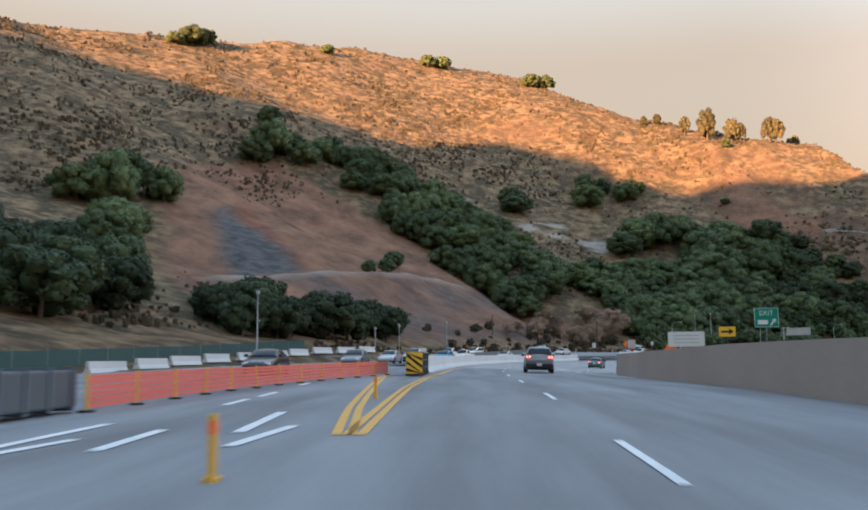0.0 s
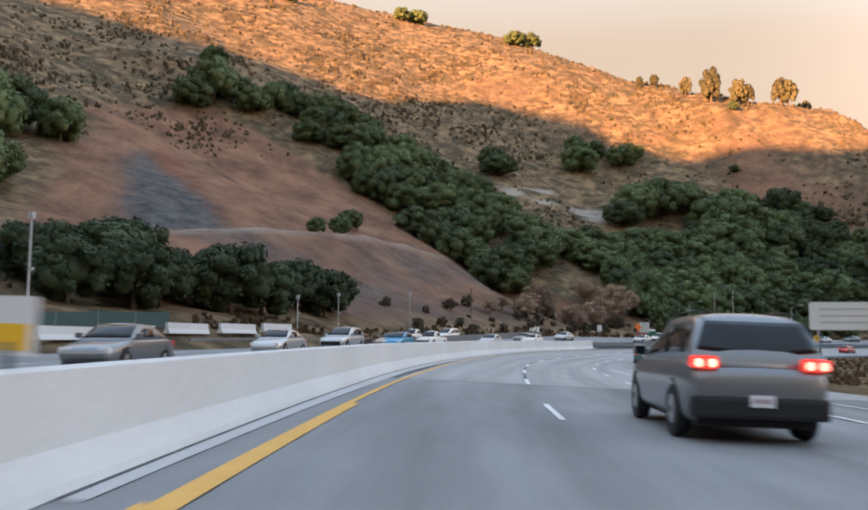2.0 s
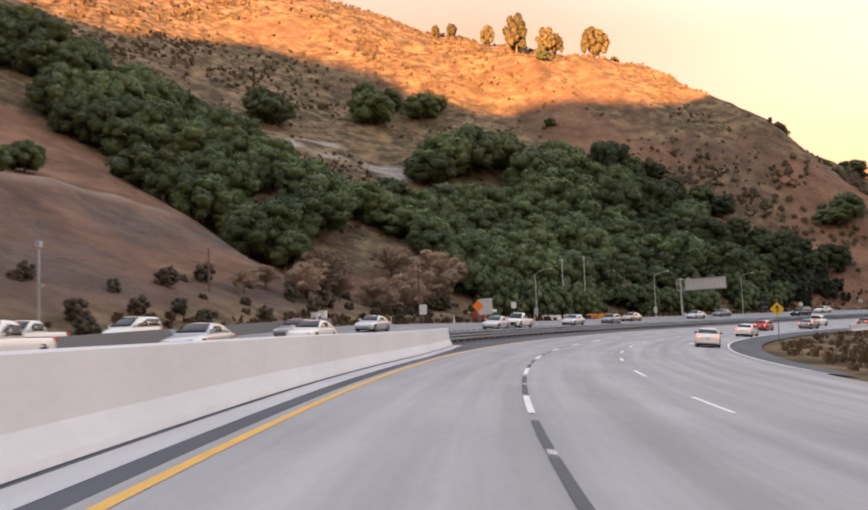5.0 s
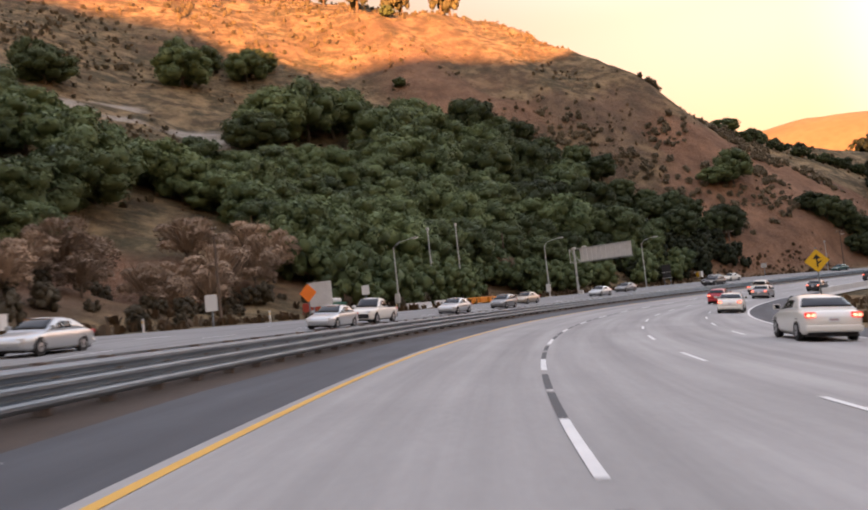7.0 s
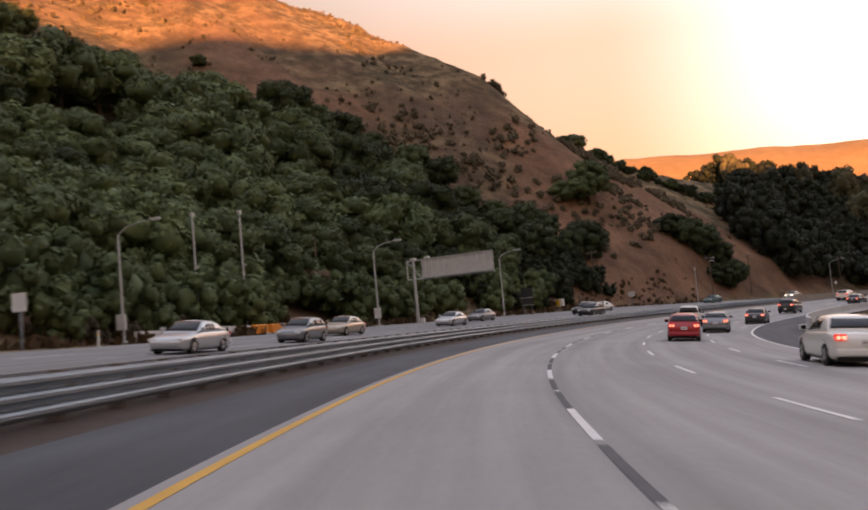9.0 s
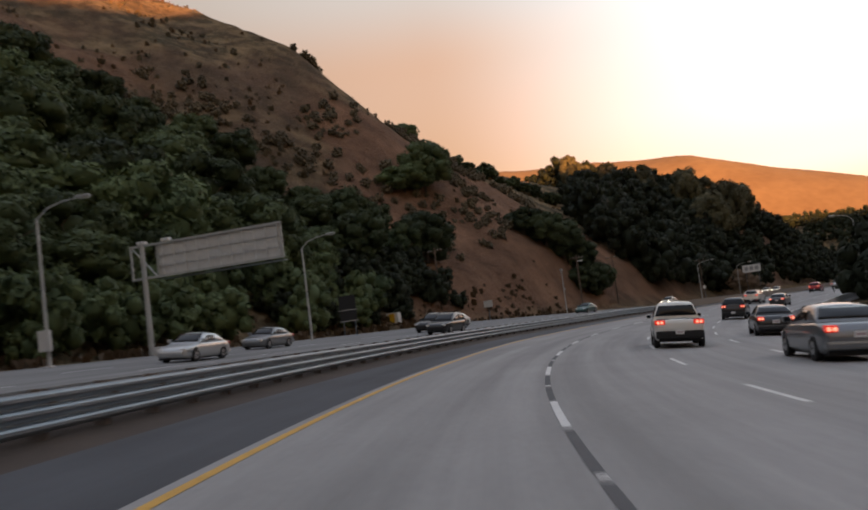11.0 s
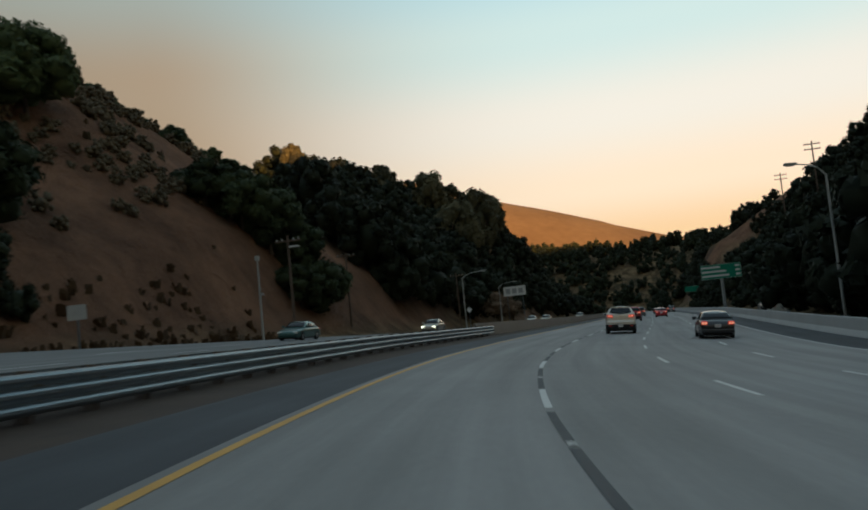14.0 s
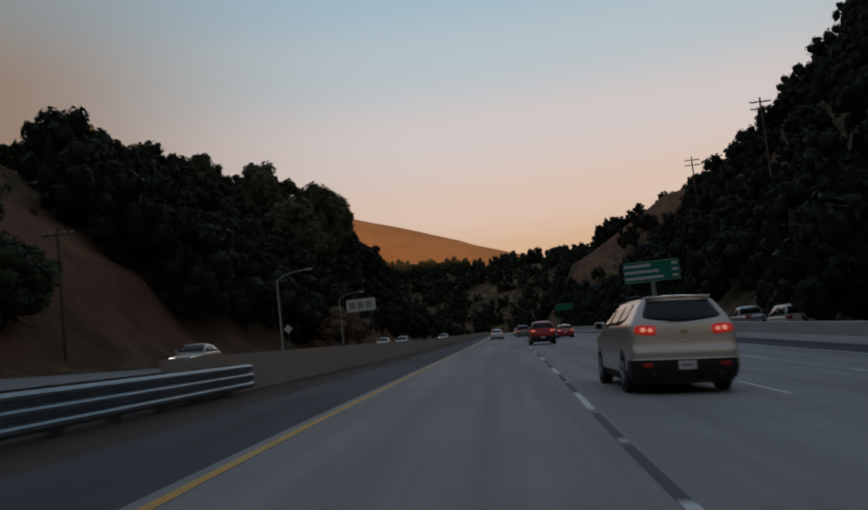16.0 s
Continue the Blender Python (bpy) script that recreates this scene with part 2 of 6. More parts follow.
def ribbon(name, s0, s1, left, right, up, mat, step=2.0, parent=None):
    """A strip of the road's surface; left and right are offsets, or functions of s."""
    ss = np.arange(s0, s1 + 1e-6, min(step, max(0.5, s1 - s0)))
    if ss[-1] < s1 - 1e-3:
        ss = np.append(ss, s1)
    f = lambda o: o(ss) if callable(o) else np.full(len(ss), float(o))
    a, b = f(left), f(right)
    cols = [a, b]
    if np.any((a < -6.6) & (b > -6.4)):
        # a column where the cross fall changes
        cols.insert(1, np.clip(-6.5, a + 0.01, b - 0.01))
    rows = []
    for o in cols:
        x, y = plan(ss, o)
        rows.append(np.stack([x, y, cross(ss, o) + up], 1))
    n = len(ss)
    verts = np.concatenate(rows)
    faces = [(k * n + i, (k + 1) * n + i, (k + 1) * n + i + 1, k * n + i + 1) for k in range(len(cols) - 1) for i in range(n - 1)]
    ob = mesh_object(name, verts, faces, mat, parent=parent)
    for key, val in (("across", np.concatenate(cols)), ("along", np.tile(ss, len(cols)))):
        at = ob.data.attributes.new(key, "FLOAT", "POINT")
        at.data.foreach_set("value", np.resize(val, len(ob.data.vertices)).astype(np.float32))
    return ob


def sweep(name, s0, s1, off, section, mat, step=2.0, up=0.0, parent=None, smooth=False):
    """A closed section (across to the right, height) drawn along the road at an offset."""
    ss = np.arange(s0, s1 + 1e-6, step)
    if ss[-1] < s1 - 1e-3:
        ss = np.append(ss, s1)
    o = off(ss) if callable(off) else np.full(len(ss), float(off))
    k, verts = len(section), []
    for a, h in section:
        x, y = plan(ss, o + a)
        verts.append(np.stack([x, y, cross(ss, o) + h + up], 1))
    verts = np.stack(verts, 1).reshape(-1, 3)
    faces = []
    for i in range(len(ss) - 1):
        for j in range(k):
            jj = (j + 1) % k
            faces.append((i * k + j, i * k + jj, (i + 1) * k + jj, (i + 1) * k + j))
    faces.append(tuple(range(k - 1, -1, -1)))
    faces.append(tuple((len(ss) - 1) * k + j for j in range(k)))
    return mesh_object(name, verts, faces, mat, parent=parent, smooth=smooth)


# ---------------------------------------------------------------- ground and hills
def fbm(x, y, octaves=5, seed=0.0):
    """Smooth noise of about -1 to 1 over arrays."""
    x, y = np.asarray(x, float), np.asarray(y, float)
    total, amp = np.zeros(np.broadcast(x, y).shape), 1.0

    def hashed(i, j):
        v = np.sin(i * 127.1 + j * 311.7 + seed * 74.7) * 43758.5453
        return v - np.floor(v)

    for o in range(octaves):
        i, j = np.floor(x), np.floor(y)
        u, v = x - i, y - j
        u, v = u * u * (3 - 2 * u), v * v * (3 - 2 * v)
        a = hashed(i, j) * (1 - u) + hashed(i + 1, j) * u
        b = hashed(i, j + 1) * (1 - u) + hashed(i + 1, j + 1) * u
        total += amp * (2 * (a * (1 - v) + b * v) - 1)
        x, y, amp = x * 2.03 + 17.3, y * 2.03 + 9.1, amp * 0.5
    return total / 1.6


HILL_D = (36, 60, 90, 150, 220, 320, 450)
HILL_NEAR = {
    -160: (2, 5, 10, 22, 38, 55, 65), 60: (2, 8, 16, 30, 50, 78, 95), 150: (3, 11, 22, 45, 78, 124, 155), 200: (4, 14, 28, 58, 100, 160, 190),
    240: (4, 15, 31, 66, 114, 176, 200), 280: (4, 17, 35, 70, 120, 190, 205), 320: (5, 20, 42, 82, 136, 186, 190),
}
HILL_VALLEY = {
    345: (7, 25, 50, 98, 132, 142, 142), 362: (9, 29, 57, 104, 122, 126, 126), 385: (13, 35, 65, 107, 113, 117, 117), 408: (12, 33, 55, 73, 78, 83, 83), 430: (10, 30, 49, 58, 65, 70, 70), 475: (8, 26, 46, 61, 70, 75, 75),
    530: (10, 29, 44, 50, 52, 53, 53), 560: (22, 36, 47, 50, 52, 52, 52), 595: (20, 33, 44, 48, 50, 50, 50), 660: (13, 24, 31, 36, 40, 45, 50), 740: (10, 19, 26, 34, 40, 45, 50), 820: (6, 12, 20, 28, 36, 45, 50), 1500: (3, 8, 14, 24, 34, 45, 50),
}
HILL = {**HILL_NEAR, **HILL_VALLEY}
HILL_R_D = (22, 40, 80, 150)
HILL_R = {-160: (0, 0, 0, 0), 300: (0, 1, 3, 6), 360: (0, 6, 18, 30), 400: (1, 16, 47, 78), 500: (2, 20, 58, 94), 600: (1, 10, 36, 60), 680: (1, 8, 24, 38), 740: (5, 30, 54, 64), 800: (6, 32, 48, 56), 870: (4, 20, 34, 42), 1500: (1, 8, 30, 40)}


def table_height(table, ds, s, d):
    keys = sorted(table)
    cols = np.array([[0.0] + list(table[k]) for k in keys])
    dd = np.concatenate([[ds[0] - 8], ds])
    s, d = np.broadcast_arrays(np.asarray(s, float), np.asarray(d, float))
    pos = np.clip(np.interp(s, keys, np.arange(len(keys))), 0, len(keys) - 1.001)
    i = np.floor(pos).astype(int)
    u = pos - i
    u = u * u * (3 - 2 * u)
    out = np.zeros(s.shape)
    k = np.clip(np.searchsorted(dd, d) - 1, 0, len(dd) - 2)
    w = np.clip((d - dd[k]) / (dd[k + 1] - dd[k]), 0, None)
    for a, wt in ((i, 1 - u), (i + 1, u)):
        out += wt * (cols[a, k] * (1 - w) + cols[a, k + 1] * w)
    return out


def ground_height(s, off):
    s, off = np.broadcast_arrays(np.asarray(s, float), np.asarray(off, float))
    x, y = plan(s, off)
    left, right = -off, off
    base = cross(s, np.clip(off, -30, 30))
    # the terrace cut above the lower slope, which ends at a dry gully
    bench = np.clip((219 - s) / 8, 0, 1) * np.clip((s - 135) / 25, 0, 1)
    cut = np.interp(left, [58, 75, 82, 97], [0, 4.6, -0.6, 0])
    rise_l = table_height(HILL, HILL_D, s, left + cut * bench)
    rise_l = rise_l - 6.0 * np.exp(-((s - 229 - 0.06 * (left - 60)) / 6.5) ** 2) * np.clip((left - 36) / 10, 0, 1) * np.clip((140 - left) / 40, 0, 1)
    rise_r = table_height(HILL_R, HILL_R_D, s, right)
    inl = np.clip((left - 28) / 8, 0, 1)
    inr = np.clip((right - 14) / 10, 0, 1)
    z = base * (1 - inl) + inl * np.maximum(rise_l, base * np.clip(1 - (left - 36) / 40, 0, 1)) + inr * rise_r
    # the bank that carries the white barriers
    z = z + lerp(s.ravel(), [(55, 0), (62, 0.05), (85, 0.5), (108, 1.25), (126, 1.5), (145, 0.8), (160, 0)]).reshape(s.shape) * np.clip((left - 24.6) / 1.6, 0, 1) * np.clip((42 - left) / 8, 0, 1)
    hilly = np.clip((left - 38) / 60, 0, 1) + 0.6 * np.clip((right - 30) / 50, 0, 1) * np.clip((s - 300) / 80, 0, 1)
    z = z + hilly * (5.0 * fbm(x / 70, y / 70, 5, 1.0) + 1.2 * fbm(x / 11, y / 11, 4, 2.0))
    # gullies that run down the face
    z = z - hilly * 3.0 * np.clip(fbm(s / 24, left / 240, 3, 5.0), 0, 1)
    edge = np.clip((np.abs(off) - 22) / 6, 0, 1)
    return z + edge * 0.15 * fbm(x / 3, y / 3, 3, 3.0) - 0.12


def hill_material():
    m = bpy.data.materials.new("dry_hillside")
    m.use_nodes = True
    nt = m.node_tree
    b = nt.nodes["Principled BSDF"]
    b.inputs["Roughness"].default_value = 0.95
    b.inputs["Specular IOR Level"].default_value = 0.1
    geo = nt.nodes.new("ShaderNodeNewGeometry")

    def noise_tex(scale, detail=5, rough=0.6, stretch=None):
        n = nt.nodes.new("ShaderNodeTexNoise")
        n.inputs["Scale"].default_value, n.inputs["Detail"].default_value, n.inputs["Roughness"].default_value = scale, detail, rough
        if stretch:
            mp = nt.nodes.new("ShaderNodeMapping")
            mp.inputs["Scale"].default_value = stretch
            nt.links.new(geo.outputs["Position"], mp.inputs["Vector"])
            nt.links.new(mp.outputs[0], n.inputs["Vector"])
        else:
            nt.links.new(geo.outputs["Position"], n.inputs["Vector"])
        return n.outputs["Fac"]

    def ramp(fac, a, c, lo, hi):
        r = nt.nodes.new("ShaderNodeValToRGB")
        r.color_ramp.elements[0].position, r.color_ramp.elements[0].color = lo, (*a, 1)
        r.color_ramp.elements[1].position, r.color_ramp.elements[1].color = hi, (*c, 1)
        nt.links.new(fac, r.inputs[0])
        return r.outputs[0]

    def mixed(fac, a, c):
        n = nt.nodes.new("ShaderNodeMix")
        n.data_type = "RGBA"
        nt.links.new(fac, n.inputs["Factor"])
        nt.links.new(a, n.inputs["A"])
        nt.links.new(c, n.inputs["B"])
        return n.outputs["Result"]

    grass = ramp(noise_tex(0.25, 6), (0.095, 0.069, 0.042), (0.29, 0.205, 0.115), 0.38, 0.62)
    scrub = ramp(noise_tex(0.9, 4), (0.032, 0.035, 0.022), (0.085, 0.075, 0.045), 0.3, 0.7)
    patch = ramp(noise_tex(0.11, 8, 0.75), (0, 0, 0), (0.8, 0.8, 0.8), 0.48, 0.60)
    soil = ramp(noise_tex(0.12, 7, 0.65, (1, 1, 0.35)), (0.085, 0.058, 0.043), (0.19, 0.122, 0.085), 0.32, 0.66)
    col = mixed(patch, grass, scrub)
    # steep faces are bare earth
    sep = nt.nodes.new("ShaderNodeSeparateXYZ")
    nt.links.new(geo.outputs["Normal"], sep.inputs[0])
    steep = nt.nodes.new("ShaderNodeMapRange")
    steep.inputs["From Min"].default_value, steep.inputs["From Max"].default_value = 0.80, 0.64
    nt.links.new(sep.outputs["Z"], steep.inputs["Value"])
    wob = nt.nodes.new("ShaderNodeMath")
    wob.operation = "MULTIPLY"
    nt.links.new(steep.outputs[0], wob.inputs[0])
    nt.links.new(ramp(noise_tex(0.035, 5), (0.25, 0.25, 0.25), (1, 1, 1), 0.38, 0.55), wob.inputs[1])
    col = mixed(wob.outputs[0], col, soil)

    def zone(key):
        a = nt.nodes.new("ShaderNodeAttribute")
        a.attribute_name = key
        return a.outputs["Fac"]

    earth = ramp(noise_tex(0.10, 8, 0.7, (1, 1, 0.5)), (0.12, 0.070, 0.047), (0.30, 0.168, 0.104), 0.34, 0.64)
    col = mixed(zone("bare"), col, earth)
    col = mixed(zone("streak"), col, ramp(noise_tex(0.4, 6), (0.15, 0.062, 0.04), (0.25, 0.115, 0.07), 0.35, 0.65))
    col = mixed(zone("rock"), col, ramp(noise_tex(0.30, 8, 0.7), (0.055, 0.055, 0.056), (0.145, 0.138, 0.132), 0.36, 0.64))
    col = mixed(zone("pale"), col, ramp(noise_tex(0.5, 8, 0.7), (0.27, 0.235, 0.195), (0.44, 0.39, 0.33), 0.36, 0.64))
    nt.links.new(col, b.inputs["Base Color"])
    bn = nt.nodes.new("ShaderNodeBump")
    bn.inputs["Strength"].default_value, bn.inputs["Distance"].default_value = 1.0, 1.1
    nt.links.new(noise_tex(0.7, 8, 0.7), bn.inputs["Height"])
    nt.links.new(bn.outputs[0], b.inputs["Normal"])
    return m


M_HILL = hill_material()


def build_ground():
    s = np.concatenate([np.arange(-160, 0, 8.0), np.arange(0, 620, 2.5), np.arange(620, 900, 8.0), np.arange(900, 1501, 20.0)])
    off = np.concatenate([-np.arange(470, 200, -5.0), -np.arange(200, 30, -2.2), np.arange(-30, 31, 3.0), np.arange(33, 80, 2.5), np.arange(80, 171, 6.0)])
    sg, og = np.meshgrid(s, off, indexing="ij")
    x, y = plan(sg, og)
    z = ground_height(sg, og)
    n, k = len(s), len(off)
    idx = np.arange(n * k).reshape(n, k)
    faces = np.stack([idx[:-1, :-1], idx[:-1, 1:], idx[1:, 1:], idx[1:, :-1]], -1).reshape(-1, 4)
    ob = mesh_object("ground", np.stack([x, y, z], -1).reshape(-1, 3).tolist(), faces.tolist(), M_HILL, smooth=True)
    # where the slope is bare earth or broken rock
    d = -og
    rag = fbm(sg / 13, d / 13, 5, 21.0)
    fine = fbm(sg / 5, d / 5, 4, 23.0)
    soft = lambda v, w: np.clip(v / w + 0.5, 0, 1)
    top = lerp(sg.ravel(), [(120, 40), (140, 80), (165, 112), (178, 134), (195, 160), (209, 171), (219, 166), (224, 130), (229, 114), (234, 62), (242, 40)]).reshape(sg.shape)
    bare = soft(top - d + 7 * rag + 2 * fine, 5) * soft(d - 40 + 4 * rag, 8)
    top = lerp(sg.ravel(), [(325, 35), (345, 52), (372, 74), (400, 68), (412, 62), (430, 60), (440, 30), (545, 30)]).reshape(sg.shape)
    bare = np.maximum(bare, soft(top - d + 9 * rag + 2 * fine, 6) * soft(d - 31, 4) * soft(sg - 338 + 10 * rag, 12))
    bare = np.maximum(bare, 0.8 * soft(18 - np.hypot((sg - 334) * 1.2, (d - 100) * 0.7) + 10 * rag, 8))
    bare = np.maximum(bare, soft(15 - np.abs(sg - 736) + 4 * rag, 5) * soft(og - 24, 6))
    rock = soft(7.5 * (1 - np.clip((d - 94) / 44, 0, 1)) - np.abs(sg - 171 - 0.42 * (d - 88)) + 2 * rag + fine, 3) * soft(d - 82 + 2 * rag, 3) * soft(138 - d, 4)
    lower = soft(75 - d + 2 * rag, 4) * soft(d - 40 + 3 * rag, 6) * soft(226 - sg + 4 * rag, 8) * soft(sg - 140, 20)
    rock = np.maximum(rock, lower * np.clip(0.30 + 0.55 * rag, 0.06, 0.8))
    pale = np.zeros(sg.shape)
    for a, b, r in ((268, 123, 3.0), (279, 126, 3.4), (282, 110, 3.6), (284, 103, 3.8), (274, 116, 2.2), (261, 150, 2.2)):
        pale = np.maximum(pale, soft(r - np.hypot(sg - a, (d - b) * 1.3) + 2.2 * fine, 1.2))
    streak = soft(1.8 - np.abs(sg - 178.5 - 0.36 * (d - 88)) + 1.6 * fine, 2.5) * soft(24 - np.abs(d - 110) + 4 * rag, 6)
    # the terrace lip's extra sky light, put into the colour as a pale line
    ledge_light = soft(1.5 - np.abs(d - 76) + 0.5 * fine, 1.5) * soft(36 - np.abs(sg - 184), 10)
    for key, val in (("bare", bare), ("rock", rock), ("pale", np.maximum(pale, 0.75 * ledge_light)), ("streak", streak)):
        at = ob.data.attributes.new(key, "FLOAT", "POINT")
        at.data.foreach_set("value", val.ravel().astype(np.float32))
    return tagged(ob, "dry grassy hillside with bare earth cuts beside the freeway", "hillside", kind="structure")


build_ground()


def ridge_mesh(name, centre, along, half, crest, width, label, mat=None, seed=0.0, low=-10.0, step=10.0):
    """A long hill: crest(u) gives its height at u metres along; it falls away on both sides over width."""
    a = Vector((*along, 0)).normalized()
    c = Vector((a.y, -a.x, 0))
    us = np.arange(-half, half + 1, step)
    vs = np.linspace(-1, 1, 25)
    ug, vg = np.meshgrid(us, vs, indexing="ij")
    x = centre[0] + a.x * ug + c.x * vg * width
    y = centre[1] + a.y * ug + c.y * vg * width
    shape = np.cos(np.clip(np.abs(vg), 0, 1) * math.pi / 2) ** 1.2
    z = low + (crest(ug) - low) * shape + 6 * shape * (fbm(x / 60, y / 60, 5, seed) + 0.3 * fbm(x / 14, y / 14, 3, seed + 1)) * (1 - shape * 0.6)
    n, k = len(us), len(vs)
    idx = np.arange(n * k).reshape(n, k)
    faces = np.stack([idx[:-1, :-1], idx[:-1, 1:], idx[1:, 1:], idx[1:, :-1]], -1).reshape(-1, 4)
    ob = mesh_object(name, np.stack([x, y, z], -1).reshape(-1, 3).tolist(), faces.tolist(), mat or M_HILL, smooth=True)
    return tagged(ob, label, "hill", kind="structure")


# unseen ridge added behind the freeway, its crest shaped so shade fills the valley
ridge_mesh("hill_behind", (-0.65 * 350, -0.76 * 350), (0.76, -0.65), 1500,
           lambda u: lerp(u, [(-1500, 150), (-500, 196), (-336, 205), (-301, 195), (-276, 190), (-252, 184), (-238, 201), (-205, 192), (-190, 186), (-158, 166), (-128, 174), (-100, 172), (-70, 184), (36, 162), (120, 172), (300, 180), (600, 185), (1500, 150)]) + 3 * fbm(u / 18, u * 0, 4, 9.0),
           240, "unseen steep dry ridge added to shade the valley", seed=4.0)

# ---------------------------------------------------------------- roadway
tagged(ribbon("road", -160, 74, lambda s: lerp(s, [(0, -30.0), (60, -24.0)]), 24.0, 0.0, M_ASPHALT), "worn grey asphalt freeway lanes", "road", kind="structure")
tagged(ribbon("road_concrete", 74, 1500, lambda s: yellow_off(s) - 0.15, lambda s: lerp(s, [(74, 13.0), (190, 11.2), (300, 13.0), (330, 14.6), (1500, 14.6)]), 0.004, M_CONC), "pale concrete freeway lanes through the curve", "road", kind="structure")
tagged(ribbon("road_shoulder", 74, 1500, lambda s: lerp(s, [(74, -3.2), (140, -4.0), (170, -5.1), (1500, -5.6)]), lambda s: yellow_off(s) - 0.15, 0.004, M_SHOULDER), "dark asphalt inner shoulder", "road shoulder", kind="structure")
tagged(ribbon("road_opposite", 60, 1500, lambda s: lerp(s, [(60, -23.0), (100, -25.5), (215, -25.5), (240, -24.6), (290, -27.0), (390, -27.0), (430, -19.8)]), -8.3, 0.02, M_CONC_OLD), "old concrete lanes of the opposite carriageway", "road", kind="structure")
tagged(ribbon("road_opposite_shoulder", 66, 172, -12.0, lambda s: lerp(s, [(66, -8.4), (172, -8.4)]), 0.026, M_SHOULDER), "dark asphalt shoulder of the opposite lanes", "road shoulder", kind="structure")
M_DIRT = material("median_dirt", (0.085, 0.06, 0.045), 0.95, dark=(0.045, 0.034, 0.028), scale=0.7, fine=9.0, amount=0.6, bump=0.5, bump_scale=0.03)
tagged(ribbon("median_ground", 150, 1500, lambda s: lerp(s, [(150, -8.5), (1500, -8.5)]), lambda s: lerp(s, [(150, -4.0), (170, -5.05), (1500, -5.55)]), -0.004, M_DIRT), "dark dirt strip under the guard rail", "median strip", kind="structure")
tagged(ribbon("edge_line", 52, 1500, yellow_off, lambda s: yellow_off(s) + 0.13, 0.010, M_YELLOW), "yellow painted edge line", "road marking", kind="structure")

# ---------------------------------------------------------------- barriers
WALL = [(-0.30, 0.0), (-0.27, 0.08), (-0.13, 0.33), (-0.09, 0.95), (-0.06, 0.98), (0.06, 0.98), (0.09, 0.95), (0.13, 0.33), (0.27, 0.08), (0.30, 0.0)]
tagged(sweep("median_barrier", 53.2, 162.5, lambda s: wall_off(s) - 0.3, WALL, M_BARRIER), "pale concrete median barrier beside the inner lane", "barrier", kind="structure")
tagged(ribbon("gutter", 54, 163, lambda s: wall_off(s) + 0.06, lambda s: wall_off(s) + lerp(s, [(54, 0.25), (75, 0.45), (163, 0.5)]), 0.009, concrete("gutter_concrete", (0.5, 0.49, 0.48))), "pale concrete gutter along the barrier's foot", "gutter", kind="structure")
tagged(ribbon("gutter_seam", 54, 163, lambda s: wall_off(s) - 0.02, lambda s: wall_off(s) + 0.055, 0.011, M_BLACKSTRIPE), "dark open seam at the barrier's foot", "seam", kind="structure")
THRIE = [(0.01, 0.13), (0.06, 0.155), (0.085, 0.19), (0.085, 0.235), (0.06, 0.27), (0.005, 0.305), (0.005, 0.325), (0.06, 0.36), (0.085, 0.395), (0.085, 0.44), (0.06, 0.475), (0.005, 0.51), (0.005, 0.53), (0.06, 0.565), (0.085, 0.60), (0.085, 0.645), (0.06, 0.68), (0.01, 0.70), (-0.01, 0.70), (-0.01, 0.13)]
tagged(sweep("guard_rail", 160, 366, rail_off, THRIE, M_STEEL), "galvanised steel guard rail along the median", "guard rail", kind="structure")
tagged(sweep("far_median_wall", 362, 1500, lambda s: rail_off(s) - 0.5, [(-0.12, 0), (-0.08, 0.95), (0.08, 0.95), (0.12, 0)], M_BARRIER_TAN), "tan concrete median wall", "barrier", kind="structure")
tagged(sweep("far_edge_barrier", 108, 192, lambda s: -25.9 + 0 * s, [(-0.2, -0.3), (-0.12, 0.86), (0.12, 0.86), (0.2, -0.3)], concrete("weathered_dark_concrete", (0.17, 0.17, 0.168))), "weathered dark concrete wall at the far edge of the opposite lanes", "barrier", kind="structure")
tagged(sweep("right_barrier", 262, 1500, lambda s: lerp(s, [(262, 14.6), (330, 15.2), (1500, 15.2)]), WALL, M_BARRIER), "pale concrete barrier beside the outer shoulder", "barrier", kind="structure")

# ---------------------------------------------------------------- far hills
ridge_mesh("hill_far", (1005, 522), (0.465, -0.885), 900,
           lambda u: lerp(u, [(-900, 140), (-313, 172), (-60, 152), (7, 131), (110, 100), (185, 74), (313, 56), (900, 80)]) + 2.5 * fbm(u / 40, u * 0, 4, 3.0),
           300, "far dry hill glowing orange in the last sun", seed=8.0, step=14.0,
           mat=material("far_dry_grass", (0.25, 0.17, 0.09), 0.95, dark=(0.165, 0.108, 0.058), scale=0.02, fine=0.12, amount=0.5, bump=0.6, bump_scale=1.5, spec=0.1))

# ---------------------------------------------------------------- road markings
road_ob = bpy.data.objects["road_concrete"]
road_old = bpy.data.objects["road"]


def dash(s0, length, off, mat, width=0.12, up=0.012, name="dash", slope=0.0):
    f = (lambda s: off(s) - width / 2) if callable(off) else (lambda s: off + slope * (s - s0) - width / 2)
    g = lambda s: f(s) + width
    return ribbon(name, s0, s0 + length, f, g, up, mat, step=length / 3, parent=road_ob if s0 >= 74 else road_old)


